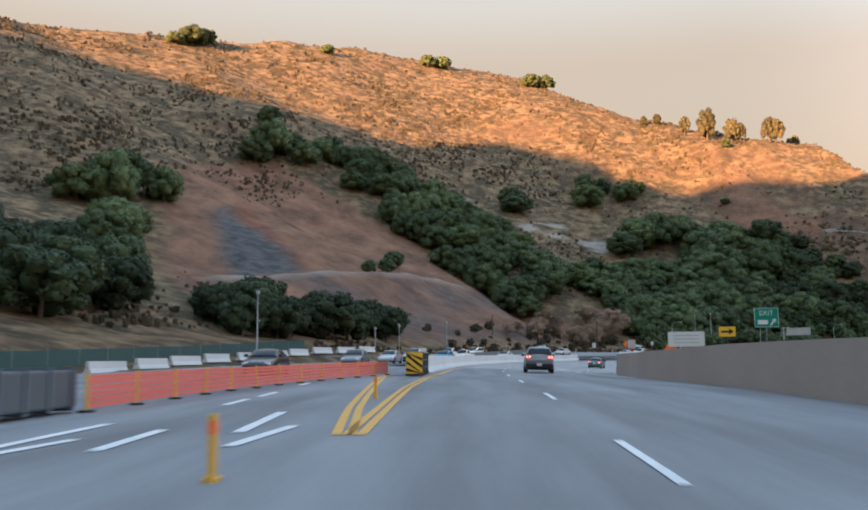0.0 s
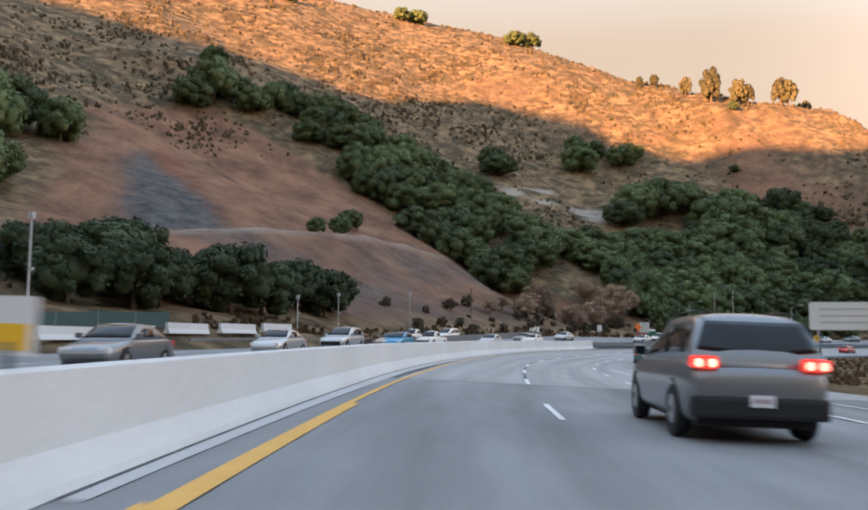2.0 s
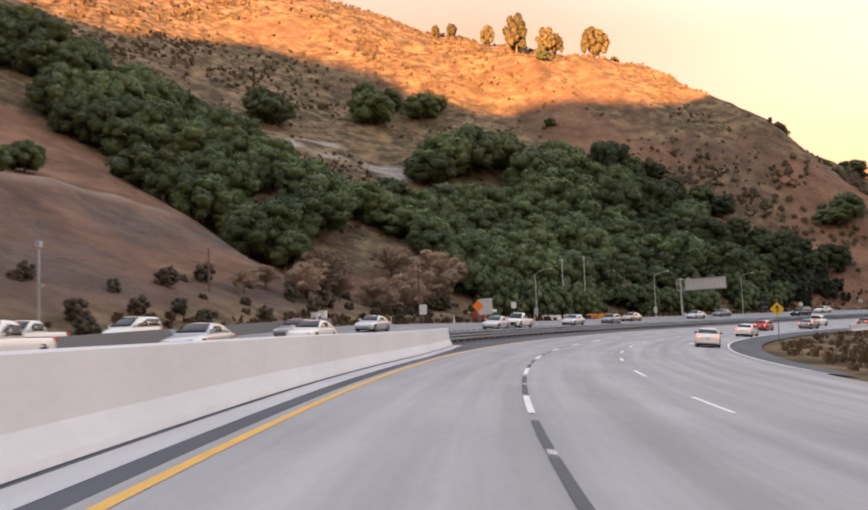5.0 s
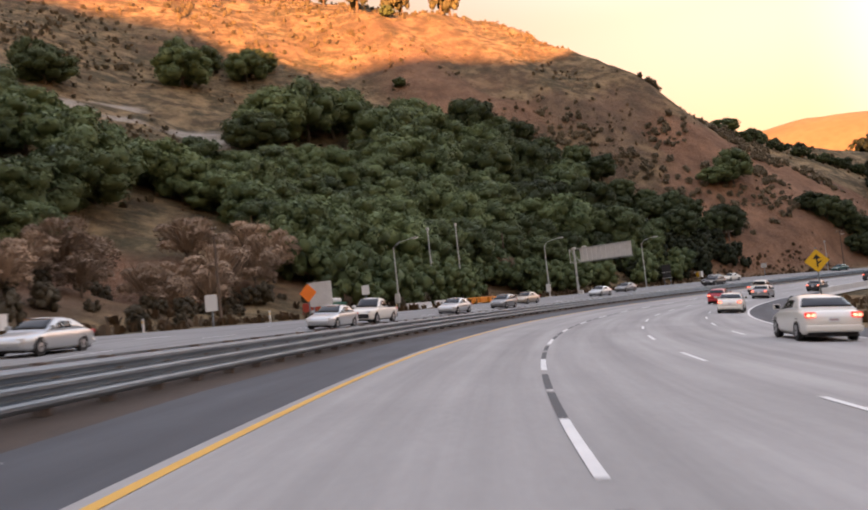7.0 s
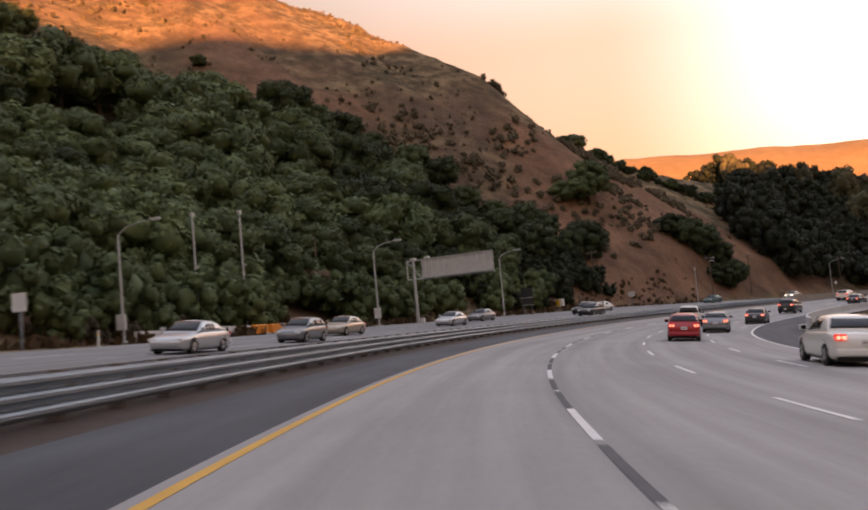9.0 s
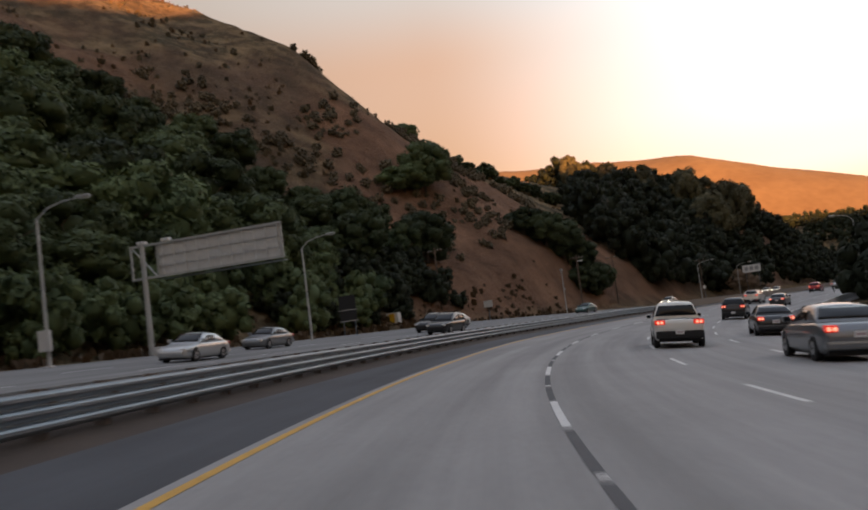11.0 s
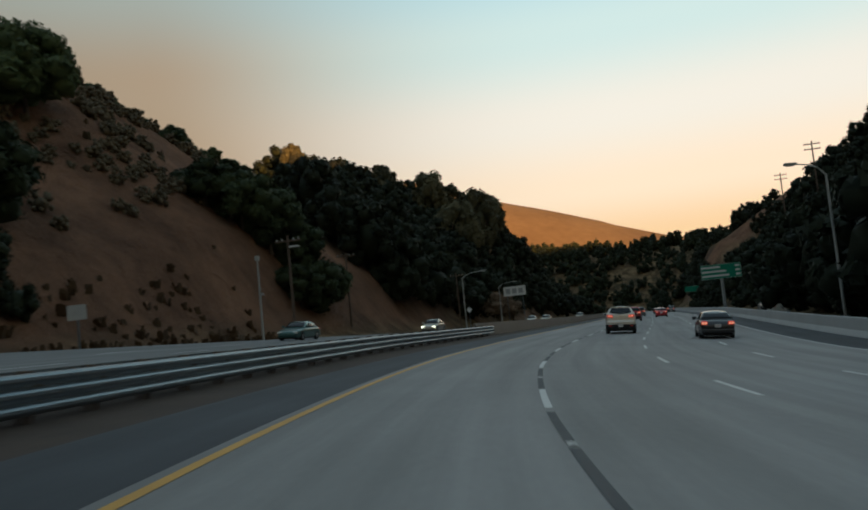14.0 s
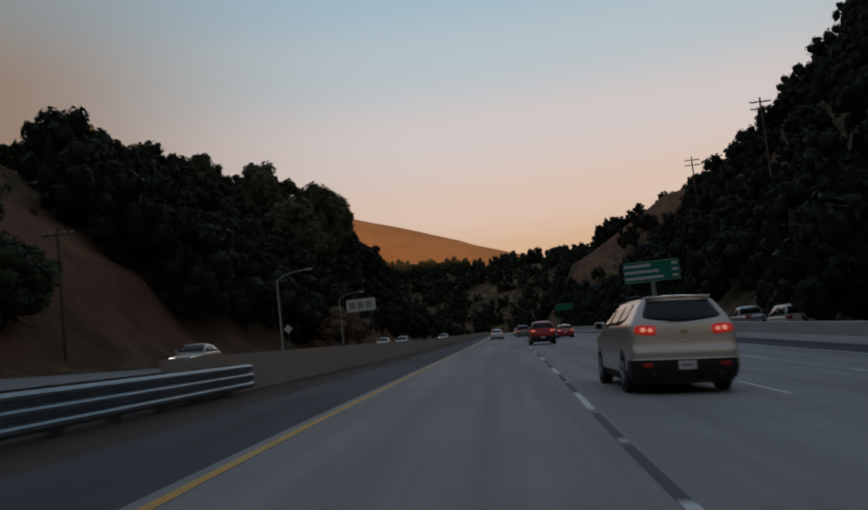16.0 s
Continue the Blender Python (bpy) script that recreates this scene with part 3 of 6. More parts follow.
START = [8.0, 21.4, 35.6, 48.6, 62.2, 74.0, 83.6, 93.2]
STARTS = START + [float(np.interp(i, [0, 7, 17, 21, 60], [104.5, 185, 293, 337, 337 + 39 * 10.97])) for i in range(60)]
for n, s in enumerate(STARTS):
    dash(s, 3.6, lane_off, M_WHITE)
    if s > 73:
        dash(s + 3.6, 3.2, lane_off, M_BLACKSTRIPE, name="dark_dash", up=0.011)
        dash(s + 7.3, 3.1, lane_off, M_BLACKSTRIPE, name="dark_dash", up=0.011)
        for k in (0.0, 0.28):
            dash(s + 6.95 + k * 0.6, 0.1, lane_off, M_WHITE, width=0.10, up=0.02, name="marker")
        if s < 560:
            dash(s + 2.0, 3.6, lambda q: lane_off(q) + 3.6, M_WHITE)
            if s > 180:
                dash(s + 5.0, 3.6, lambda q: lane_off(q) + 7.1, M_WHITE)
solid = lambda name, a, b, f, mat=M_WHITE, w=0.13, up=0.012: tagged(ribbon(name, a, b, lambda s: f(s) - w / 2, lambda s: f(s) + w / 2, up, mat), ("yellow" if mat == M_YELLOW else "white") + " painted line on the pavement", "road marking", kind="structure")
solid("merge_line", 46, 97, lambda s: lerp(s, [(46, 8.2), (64, 7.5), (76, 7.4), (88, 6.4), (97, 5.4)]))
solid("merge_line", 58, 100, lambda s: lerp(s, [(58, 9.5), (69, 9.5), (83, 8.9), (100, 8.7)]))
solid("edge_line_right", 150, 900, lambda s: lerp(s, [(150, 12.0), (175, 11.3), (200, 10.9), (260, 10.7), (330, 11.8), (900, 11.8)]))
gore = lambda s: lerp(s, [(12.3, -1.83), (18, -2.48), (23, -2.93), (28.4, -3.40), (33, -3.78), (36.5, -4.06), (45, -4.70), (49, -4.75)])
inner = lambda s: lerp(s, [(12.3, -1.70), (18, -1.89), (23, -2.06), (30, -2.29), (41, -2.36), (52, -2.12), (66, -2.13)])
for shift in (-0.11, 0.11):
    solid("gore_line", 12.4, 49, lambda s: gore(s) + shift, M_YELLOW, 0.15)
    solid("gore_line", 12.4, 54 if shift < 0 else 64, lambda s: inner(s) + shift * 0.95, M_YELLOW, 0.15)
for a, b, o0, o1 in ((9.4, 11.8, -5.75, -5.42), (9.8, 14.3, -6.0, -6.02), (10.5, 13.2, -4.58, -4.72), (12.8, 17.1, -3.45, -3.75), (11.0, 13.9, -3.08, -2.86), (19.5, 22.0, -5.58, -5.73), (23.4, 26.2, -5.77, -5.95), (32.6, 34.9, -6.5, -6.6)):
    dash(a, b - a, o0, M_WHITE, width=0.2, slope=(o1 - o0) / (b - a))
solid("far_lane_line", 70, 700, lambda s: lerp(s, [(70, -9.2), (700, -9.2)]), M_YELLOW)
for i in range(48):
    for o in (-12.8, -16.4, -20.0) if i < 28 else (-12.8, -16.4):
        ribbon("dash", 74 + i * 11.0, 77.6 + i * 11.0, o - 0.06, o + 0.06, 0.03, M_WHITE, step=1.9, parent=bpy.data.objects["road_opposite"])
tagged(ribbon("road_outer_shoulder", 150, 1500, lambda s: lerp(s, [(150, 12.1), (175, 11.4), (200, 11.0), (260, 10.8), (330, 11.9), (1500, 11.9)]), lambda s: lerp(s, [(150, 13.2), (262, 14.2), (330, 14.8), (1500, 14.8)]), 0.007, M_SHOULDER), "dark asphalt outer shoulder", "road shoulder", kind="structure")

# ---------------------------------------------------------------- vegetation
def leaf_material(name, a, c, rnd=0.35):
    m = bpy.data.materials.new(name)
    m.use_nodes = True
    nt = m.node_tree
    b = nt.nodes["Principled BSDF"]
    b.inputs["Roughness"].default_value = 0.7
    b.inputs["Specular IOR Level"].default_value = 0.2
    geo = nt.nodes.new("ShaderNodeNewGeometry")
    info = nt.nodes.new("ShaderNodeObjectInfo")
    ns = nt.nodes.new("ShaderNodeTexNoise")
    ns.inputs["Scale"].default_value = 0.09
    nt.links.new(geo.outputs["Position"], ns.inputs["Vector"])
    mean = nt.nodes.new("ShaderNodeMath")
    mean.operation = "ADD"
    half = nt.nodes.new("ShaderNodeMath")
    half.operation = "MULTIPLY"
    half.inputs[1].default_value = 0.45
    nt.links.new(geo.outputs["Random Per Island"], half.inputs[0])
    nt.links.new(half.outputs[0], mean.inputs[0])
    off = nt.nodes.new("ShaderNodeMapRange")
    off.inputs["From Min"].default_value, off.inputs["From Max"].default_value = 0.3, 0.7
    off.inputs["To Max"].default_value = 0.4
    nt.links.new(ns.outputs["Fac"], off.inputs["Value"])
    nt.links.new(off.outputs[0], mean.inputs[1])
    mix = nt.nodes.new("ShaderNodeMix")
    mix.data_type = "RGBA"
    mix.inputs["A"].default_value, mix.inputs["B"].default_value = (*a, 1), (*c, 1)
    nt.links.new(mean.outputs[0], mix.inputs["Factor"])
    hsv = nt.nodes.new("ShaderNodeHueSaturation")
    val = nt.nodes.new("ShaderNodeMapRange")
    val.inputs["To Min"].default_value, val.inputs["To Max"].default_value = 1 - rnd, 1 + rnd
    nt.links.new(info.outputs["Random"], val.inputs["Value"])
    nt.links.new(val.outputs[0], hsv.inputs["Value"])
    nt.links.new(mix.outputs["Result"], hsv.inputs["Color"])
    nt.links.new(hsv.outputs[0], b.inputs["Base Color"])
    return m


M_OAK = leaf_material("oak_leaves", (0.032, 0.052, 0.024), (0.145, 0.185, 0.078))
# olive raised and warmed, standing in for low sun on the crowns
M_EUC = leaf_material("sunlit_eucalyptus_leaves", (0.05, 0.053, 0.032), (0.15, 0.135, 0.075))
# near-black leaves: the valley slopes' deep shade is put into this colour
M_SHADEWOOD = leaf_material("shaded_woodland_leaves", (0.013, 0.019, 0.011), (0.040, 0.052, 0.026))
M_SCRUB = leaf_material("dry_scrub", (0.045, 0.040, 0.027), (0.125, 0.098, 0.06))
M_BRUSH = leaf_material("dry_brush", (0.055, 0.048, 0.032), (0.15, 0.118, 0.072))
# darker copy of the oak leaves, with shade painted into the colour
M_SHADEOAK = leaf_material("shaded_oak_leaves", (0.020, 0.033, 0.016), (0.080, 0.105, 0.047))
M_TWIG = leaf_material("bare_brown_twigs", (0.17, 0.125, 0.092), (0.40, 0.285, 0.195))
M_WEED = leaf_material("dry_weeds", (0.08, 0.052, 0.03), (0.17, 0.11, 0.06))
M_BARK = material("tree_bark", (0.16, 0.12, 0.09), 0.95, dark=(0.07, 0.055, 0.045), scale=1.5, fine=14.0, bump=0.6, bump_scale=0.03)


def ball(rng, seg=7, rings=5):
    v, f = [], []
    for i in range(1, rings):
        for j in range(seg):
            th, ph = math.pi * i / rings, 2 * math.pi * j / seg
            v.append((math.sin(th) * math.cos(ph), math.sin(th) * math.sin(ph), math.cos(th)))
    top, bot = len(v), len(v) + 1
    v += [(0, 0, 1), (0, 0, -1)]
    for i in range(rings - 2):
        for j in range(seg):
            f.append((i * seg + j, i * seg + (j + 1) % seg, (i + 1) * seg + (j + 1) % seg, (i + 1) * seg + j))
    for j in range(seg):
        f.append((top, (j + 1) % seg, j))
        f.append((bot, (rings - 2) * seg + j, (rings - 2) * seg + (j + 1) % seg))
    v = np.array(v)
    return v * (1 + 0.15 * rng.standard_normal((len(v), 1))), f


def crown_arrays(rng, rx, rz, z0, lobes, leaves, leaf, core=True, low=-0.8):
    """Verts and faces of a domed crown: small lobes over a rounded mass, each a rough core under many loose leaf sprays."""
    V, F, n = [], [], 0
    centres = [(np.array([0.0, 0.0, z0]), np.array([rx, rx, rz]) * 0.62)]
    for k in range(lobes):
        h = low + (0.97 - low) * (k + rng.uniform(0.1, 0.9)) / lobes
        a, ring = k * 2.39996 + rng.uniform(-0.5, 0.5), math.sqrt(max(0.0, 1 - h * h)) * rng.uniform(0.62, 0.86)
        size = rng.uniform(0.22, 0.38)
        centres.append((np.array([rx * ring * math.cos(a), rx * ring * math.sin(a), z0 + h * rz * rng.uniform(0.7, 0.86)]), np.array([rx * size, rx * size, rz * size])))
    for c, rad in (centres if core else []):
        v, f = ball(rng)
        V.append(v * rad * 0.80 + c)
        F += [tuple(i + n for i in q) for q in f]
        n += len(v)
    per = leaves // lobes
    for c, rad in centres[1:]:
        d = rng.standard_normal((per, 3))
        d[:, 2] = np.where(rng.uniform(size=per) < 0.7, np.abs(d[:, 2]), d[:, 2])
        d /= np.linalg.norm(d, axis=1, keepdims=True)
        p = c + d * rad * rng.uniform(0.78, 1.12, (per, 1))
        t = np.cross(d, rng.standard_normal((per, 3)))
        t /= np.linalg.norm(t, axis=1, keepdims=True) + 1e-9
        b = np.cross(d, t) + 0.5 * rng.standard_normal((per, 3))
        b /= np.linalg.norm(b, axis=1, keepdims=True) + 1e-9
        t = t + 0.45 * rng.standard_normal((per, 3))
        s = leaf * rng.uniform(0.6, 1.4, (per, 1))
        V.append(np.stack([p - t * s, p + t * s * 0.5 - b * s * 0.8, p + t * s * 0.5 + b * s * 0.8], 1).reshape(-1, 3))
        F += [(n + 3 * i, n + 3 * i + 1, n + 3 * i + 2) for i in range(per)]
        n += 3 * per
    return np.concatenate(V), F


def limb(verts, faces, a, b, ra, rb, seg=7):
    a, b = Vector(a), Vector(b)
    q = (b - a).to_track_quat("Z", "Y")
    n = len(verts)
    for p, r in ((a, ra), (b, rb)):
        for j in range(seg):
            verts.append(tuple(p + q @ Vector((r * math.cos(2 * math.pi * j / seg), r * math.sin(2 * math.pi * j / seg), 0))))
    for j in range(seg):
        faces.append((n + j, n + (j + 1) % seg, n + seg + (j + 1) % seg, n + seg + j))
    faces.append(tuple(n + seg + j for j in range(seg)))


def trunk_mesh(rng, h, r, spread, limbs=4):
    v, f = [], []
    bend = Vector((rng.uniform(-0.2, 0.2) * h * 0.3, rng.uniform(-0.2, 0.2) * h * 0.3, h * 0.5))
    limb(v, f, (0, 0, -0.8), bend, r * 1.25, r * 0.8)
    for k in range(limbs):
        a = 2 * math.pi * k / limbs + rng.uniform(-0.4, 0.4)
        tip = bend + Vector((math.cos(a) * spread * 0.6, math.sin(a) * spread * 0.6, h * rng.uniform(0.3, 0.55)))
        limb(v, f, bend - Vector((0, 0, 0.1)), tip, r * 0.6, r * 0.22)
        limb(v, f, tip, tip + Vector((math.cos(a + 0.7) * spread * 0.3, math.sin(a + 0.7) * spread * 0.3, h * 0.15)), r * 0.24, r * 0.07)
    return v, f


def tree_proto(name, label, category, seed, height, spread, mat, leaves=1300, lobes=9, leaf=0.34, low=0.25):
    rng = np.random.default_rng(seed)
    t = thing(name, Matrix.Translation((0, 0, -500)), label, category)
    v, f = trunk_mesh(rng, height * 0.55, 0.06 * height * 0.5, spread)
    mesh_object("trunk", v, f, M_BARK, parent=t)
    v, f = crown_arrays(rng, spread, height * (1 - low) * 0.5, height * (low + (1 - low) * 0.5), lobes, leaves, leaf)
    mesh_object("crown", v.tolist(), f, mat, parent=t, smooth=True)
    return t


def stand(s, off, sink=0.15):
    x, y = plan(s, off)
    return Vector((float(x), float(y), float(ground_height(s, off)) - sink))


def put(proto, s, off, scale, rng, group="", sink=0.15, label=""):
    m = Matrix.Translation(stand(s, off, sink)) @ Matrix.Rotation(rng.uniform(0, 6.28), 4, "Z")
    ob = copy_thing(proto, m)
    ob.scale = (scale * rng.uniform(0.9, 1.12), scale * rng.uniform(0.9, 1.12), scale * rng.uniform(0.85, 1.1))
    if group:
        ob["group"] = group
    if label:
        ob["label"] = label
    return ob


def drop(proto):
    for o in (*proto.children_recursive, proto):
        bpy.data.objects.remove(o)


SHADE_OAK = tree_proto("oak_tree", "evergreen oak with leaves coloured as in shade", "tree", 17, 8.0, 5.0, M_SHADEOAK, 4200, 24, 0.25, 0.02)
OAKS = [tree_proto("oak_tree", "rounded dark green oak on the dry hillside", "tree", 10 + i, h, w, M_OAK, 5200, 26, 0.27, 0.02) for i, (h, w) in enumerate(((9.2, 5.9), (8.2, 5.6), (10.4, 5.8), (7.8, 6.2)))]
rng = np.random.default_rng(5)
spots = []


def scatter(n, s_range, top, low, gap, accept=None):
    tries = 0
    while n > 0 and tries < 6000:
        tries += 1
        s = rng.uniform(*s_range)
        hi = top(s) if callable(top) else top
        d = rng.uniform(low, max(hi, low + 0.1))
        if accept and not accept(s, d):
            continue
        if all((s - a) ** 2 * (1 + d / 200) ** 2 + (d - b) ** 2 > gap ** 2 for a, b in spots):
            spots.append((s, d))
            n -= 1
            yield s, d


# the belt that runs down the gully
for s, d in scatter(62, (216, 262), 176, 62, 4.6, lambda s, d: abs(s - lerp(d, [(58, 235), (80, 237), (102, 241), (135, 241), (165, 236), (176, 230)])) < lerp(d, [(60, 9), (90, 13), (140, 12), (176, 7)])):
    put(OAKS[int(rng.integers(4))], s, -d, rng.uniform(0.8, 1.2), rng, "oaks in the gully")
# the wood above the curve
for s, d in scatter(92, (284, 356), lambda s: lerp(s, [(284, 70), (296, 84), (312, 94), (323, 97), (334, 90), (341, 70), (348, 54), (356, 44)]), 41, 5.4):
    # the shade-coloured copy takes over further round the curve
    put(OAKS[int(rng.integers(4))] if s < rng.uniform(296, 350) else SHADE_OAK, s, -d, (0.75 + 0.75 * rng.uniform(0, 1) ** 1.6) * (1.0 if s < 331 else 0.72), rng, "oaks above the curve")
for s, d in scatter(38, (254, 286), 80, 42, 4.8):
    put(OAKS[int(rng.integers(4))], s, -d, rng.uniform(0.7, 1.05), rng, "oaks above the curve")
# the clump at the foot of the slope, and the scattered ones above it
for s, d in scatter(18, (112, 160), lambda s: lerp(s, [(112, 52), (160, 45)]), 38, 4.4):
    put(SHADE_OAK, s, -d, rng.uniform(0.7, 0.95), rng, "oaks at the foot of the hill")
for s, d in scatter(14, (82, 112), 84, 48, 5.5):
    put(SHADE_OAK, s, -d, rng.uniform(0.85, 1.2), rng, "oaks at the foot of the hill")
for s, d, k in ((272, 142, 0.9), (299, 153, 0.85), (303, 150, 0.95), (310, 143, 0.8), (227, 198, 1.0), (219, 173, 1.45), (214, 170, 1.1), (224, 164, 1.0), (166, 134, 1.4), (172, 140, 1.3), (176, 132, 1.0), (161, 138, 1.2),
                (148, 104, 1.3), (153, 110, 1.1), (143, 100, 1.0), (286, 97, 1.15), (291, 100, 1.35), (297, 99, 1.45), (303, 100, 1.35), (308, 101, 1.1), (306, 139, 1.0), (294, 138, 1.3), (271, 135, 1.1), (376, 53, 0.9), (372, 55, 0.7), (208, 89, 0.5), (198, 79, 0.45), (192, 78, 0.4), (330, 120, 0.4), (344, 150, 0.45)):
    put(OAKS[int(rng.integers(4))], s, -d, k, rng)
# scrub oaks along the skyline
for s, d, k in ((236, 309, 1.2), (239, 311, 1.0), (232, 309, 0.8), (267, 303, 0.7), (294, 306, 1.1), (298, 306, 0.9), (318, 281, 1.1), (322, 280, 0.9), (427, 91, 0.78), (440, 90, 0.45), (447, 94, 0.55), (455, 97, 0.5), (463, 103, 0.5), (472, 108, 0.45)):
    put(OAKS[int(rng.integers(4))], s, -d, k, rng, "small oaks on the skyline")
for p in OAKS:
    drop(p)
for s, d, k in ((389, 41, 0.7), (391, 38, 0.8), (394, 36, 0.85), (397, 38, 0.7), (394, 33, 0.7), (398, 32.5, 0.85), (401, 33, 0.75), (398, 35, 0.8)):
    put(SHADE_OAK, s, -d, k, rng, "dark oaks below the cutting")
# low oaks that hang over the brow of the cutting
for i in range(12):
    for back in (0, 6):
        put(SHADE_OAK, 432 + 3.6 * i + rng.uniform(-1, 1), -(85 - 1.45 * i + back + rng.uniform(-1, 1)), rng.uniform(0.28, 0.5), rng, "small oaks on the brow of the cutting")
drop(SHADE_OAK)

EUCS = [tree_proto("eucalyptus_tree", "tall eucalyptus with a loose olive crown on the ridge", "tree", 40 + i, 15.0, 4.6, M_EUC, 3600, 22, 0.36, 0.06) for i in range(3)]
for s, d, k in ((334, 203, 0.42), (338, 201, 0.5), (341, 181, 0.62), (344, 167, 1.0), (351, 161, 0.86), (354, 160, 0.6), (363, 152, 0.82), (366, 151, 0.86), (388, 172, 0.75), (391, 170, 0.6)):
    put(EUCS[int(rng.integers(3))], s, -d, k, rng, "eucalyptus trees on the ridge")
for s, d, k in ((533, 89, 0.85), (537, 86, 0.7), (531, 75, 0.95), (528, 78, 0.75), (543, 66, 1.0), (549, 54, 1.15), (556, 50, 1.1), (538, 44, 1.35), (546, 40, 1.3), (560, 40, 1.25), (524, 84, 0.7)):
    put(EUCS[int(rng.integers(3))], s, -d, k, rng, "tall trees on the wooded ridge", label="tall dark eucalyptus standing above the wooded ridge")
for p in EUCS:
    drop(p)


def bare_proto(seed):
    r = np.random.default_rng(seed)
    t = thing("bare_tree", Matrix.Translation((0, 0, -500)), "leafless brown tree beside the far lanes", "tree")
    v, f = trunk_mesh(r, 3.5, 0.14, 2.4, 6)
    mesh_object("trunk", v, f, M_BARK, parent=t)
    V, F, n = [], [], 0
    for k in range(420):
        a, u = r.uniform(0, 6.28), r.uniform(0.15, 1)
        base = Vector((math.cos(a) * 1.3 * u, math.sin(a) * 1.3 * u, 1.6 + 1.2 * r.uniform()))
        tip = base + Vector((math.cos(a) * r.uniform(0.3, 1.5), math.sin(a) * r.uniform(0.3, 1.5), r.uniform(0.6, 2.2)))
        w = 0.035
        side = Vector((-math.sin(a), math.cos(a), 0)) * w
        V += [tuple(base - side), tuple(base + side), tuple(tip + side * 0.3), tuple(tip - side * 0.3)]
        F.append((n, n + 1, n + 2, n + 3))
        n += 4
    cv, cf = crown_arrays(r, 2.7, 1.9, 2.7, 10, 2200, 0.12, core=False)
    V += [tuple(p) for p in cv.tolist()]
    F += [tuple(i + n for i in q) for q in cf]
    mesh_object("crown", V, F, M_TWIG, parent=t)
    return t


BARE = bare_proto(3)
for s, d, k in ((208, 40, 1.0), (213, 43, 1.1), (219, 46, 1.3), (224, 50, 1.6), (231, 47, 1.5), (237, 49, 1.6), (244, 47, 1.4), (221, 39, 1.1), (230, 40, 1.2), (234, 42, 1.45), (238, 41, 1.2), (243, 43, 1.3), (226, 41, 1.0), (285, 38, 1.15), (248, 42, 0.9), (216, 41, 0.9), (206, 44, 0.8), (200, 42, 0.7)):
    put(BARE, s, -d, k, rng, "leafless trees by the far lanes")
for s, d, k in ((484, 26, 1.5), (487, 23.5, 1.2)):
    put(BARE, s, -d, k, rng, "autumn trees behind the billboard", label="rusty autumn tree behind the pale billboard")
drop(BARE)


def woods(name, label, count, place, mat, seed, height=(9, 14), leaves=420):
    """A wood that nobody could count, as one mesh."""
    r = np.random.default_rng(seed)
    protos = [crown_arrays(np.random.default_rng(seed + 50 + i), 4.4, 4.6, 5.4, 13, int(leaves * 1.5), 0.40) for i in range(4)]
    V, F, n = [], [], 0
    for _ in range(count):
        s, off = place(r)
        x, y = plan(s, off)
        v, f = protos[int(r.integers(4))]
        k = r.uniform(*height) / 10.8
        a = r.uniform(0, 6.28)
        rot = np.array([[math.cos(a), -math.sin(a), 0], [math.sin(a), math.cos(a), 0], [0, 0, 1]])
        V.append(v @ rot.T * np.array([k, k, k * r.uniform(0.85, 1.15)]) + np.array([float(x), float(y), float(ground_height(s, off)) - 0.6]))
        F += [tuple(i + n for i in q) for q in f]
        n += len(v)
    ob = mesh_object(name, np.concatenate(V).tolist(), F, mat, smooth=True)
    return tagged(ob, label, "woodland", kind="stuff")


def ridge_spot(r):
    while True:
        s, d = r.uniform(433, 640), r.uniform(29, 126)
        if lerp(s, [(433, 33), (470, 30), (640, 29)]) < d < lerp(s, [(433, 46), (470, 62), (492, 70), (530, 84), (542, 112), (565, 124), (640, 126)]) + 4 * r.standard_normal():
            return s, -d


woods("woodland_ridge", "wooded ridge beside the freeway, its leaves coloured as in shade", 540, ridge_spot, M_SHADEWOOD, 21, (6, 14), 420)
woods("woodland_right", "dense shade-coloured trees on the steep slope by the outer lanes", 620, lambda r: (lambda s: (s, lerp(s, [(335, 32), (380, 24), (440, 22), (640, 23)]) + 86 * r.uniform(0, 1) ** 1.3))(r.uniform(335, 640)), M_SHADEWOOD, 22, (4, 9), 280)
def far_spot(r):
    while True:
        s, off = r.uniform(620, 870), float(r.choice([-1, 1])) * (24 + 96 * r.uniform(0, 1) ** 1.6)
        if off < 0 or abs(s - 736) > 14:
            return s, off


woods("woodland_far", "far trees along the valley road", 330, far_spot, M_SHADEWOOD, 23, (6, 12), 160)

# the wooded ridge that closes the valley
CLOSE = (700.0, 322.0)
close_crest = lambda u: lerp(u, [(-320, 62), (-150, 52), (-80, 42), (0, 38), (50, 40), (110, 58), (200, 66), (320, 68)])
ridge_mesh("hill_closing", CLOSE, (0.129, -0.992), 320, close_crest, 130, "dark wooded ridge that closes the valley", seed=14.0, step=8.0)


def close_wood():
    r = np.random.default_rng(77)
    protos = [crown_arrays(np.random.default_rng(90 + i), 4.4, 4.6, 5.6, 8, 150, 0.6) for i in range(4)]
    V, F, n = [], [], 0
    for _ in range(1300):
        u, v = r.uniform(-230, 190), r.uniform(-0.15, 0.84)
        c = Vector((CLOSE[0] + 0.129 * u - 0.992 * v * 130, CLOSE[1] - 0.992 * u - 0.129 * v * 130, 0))
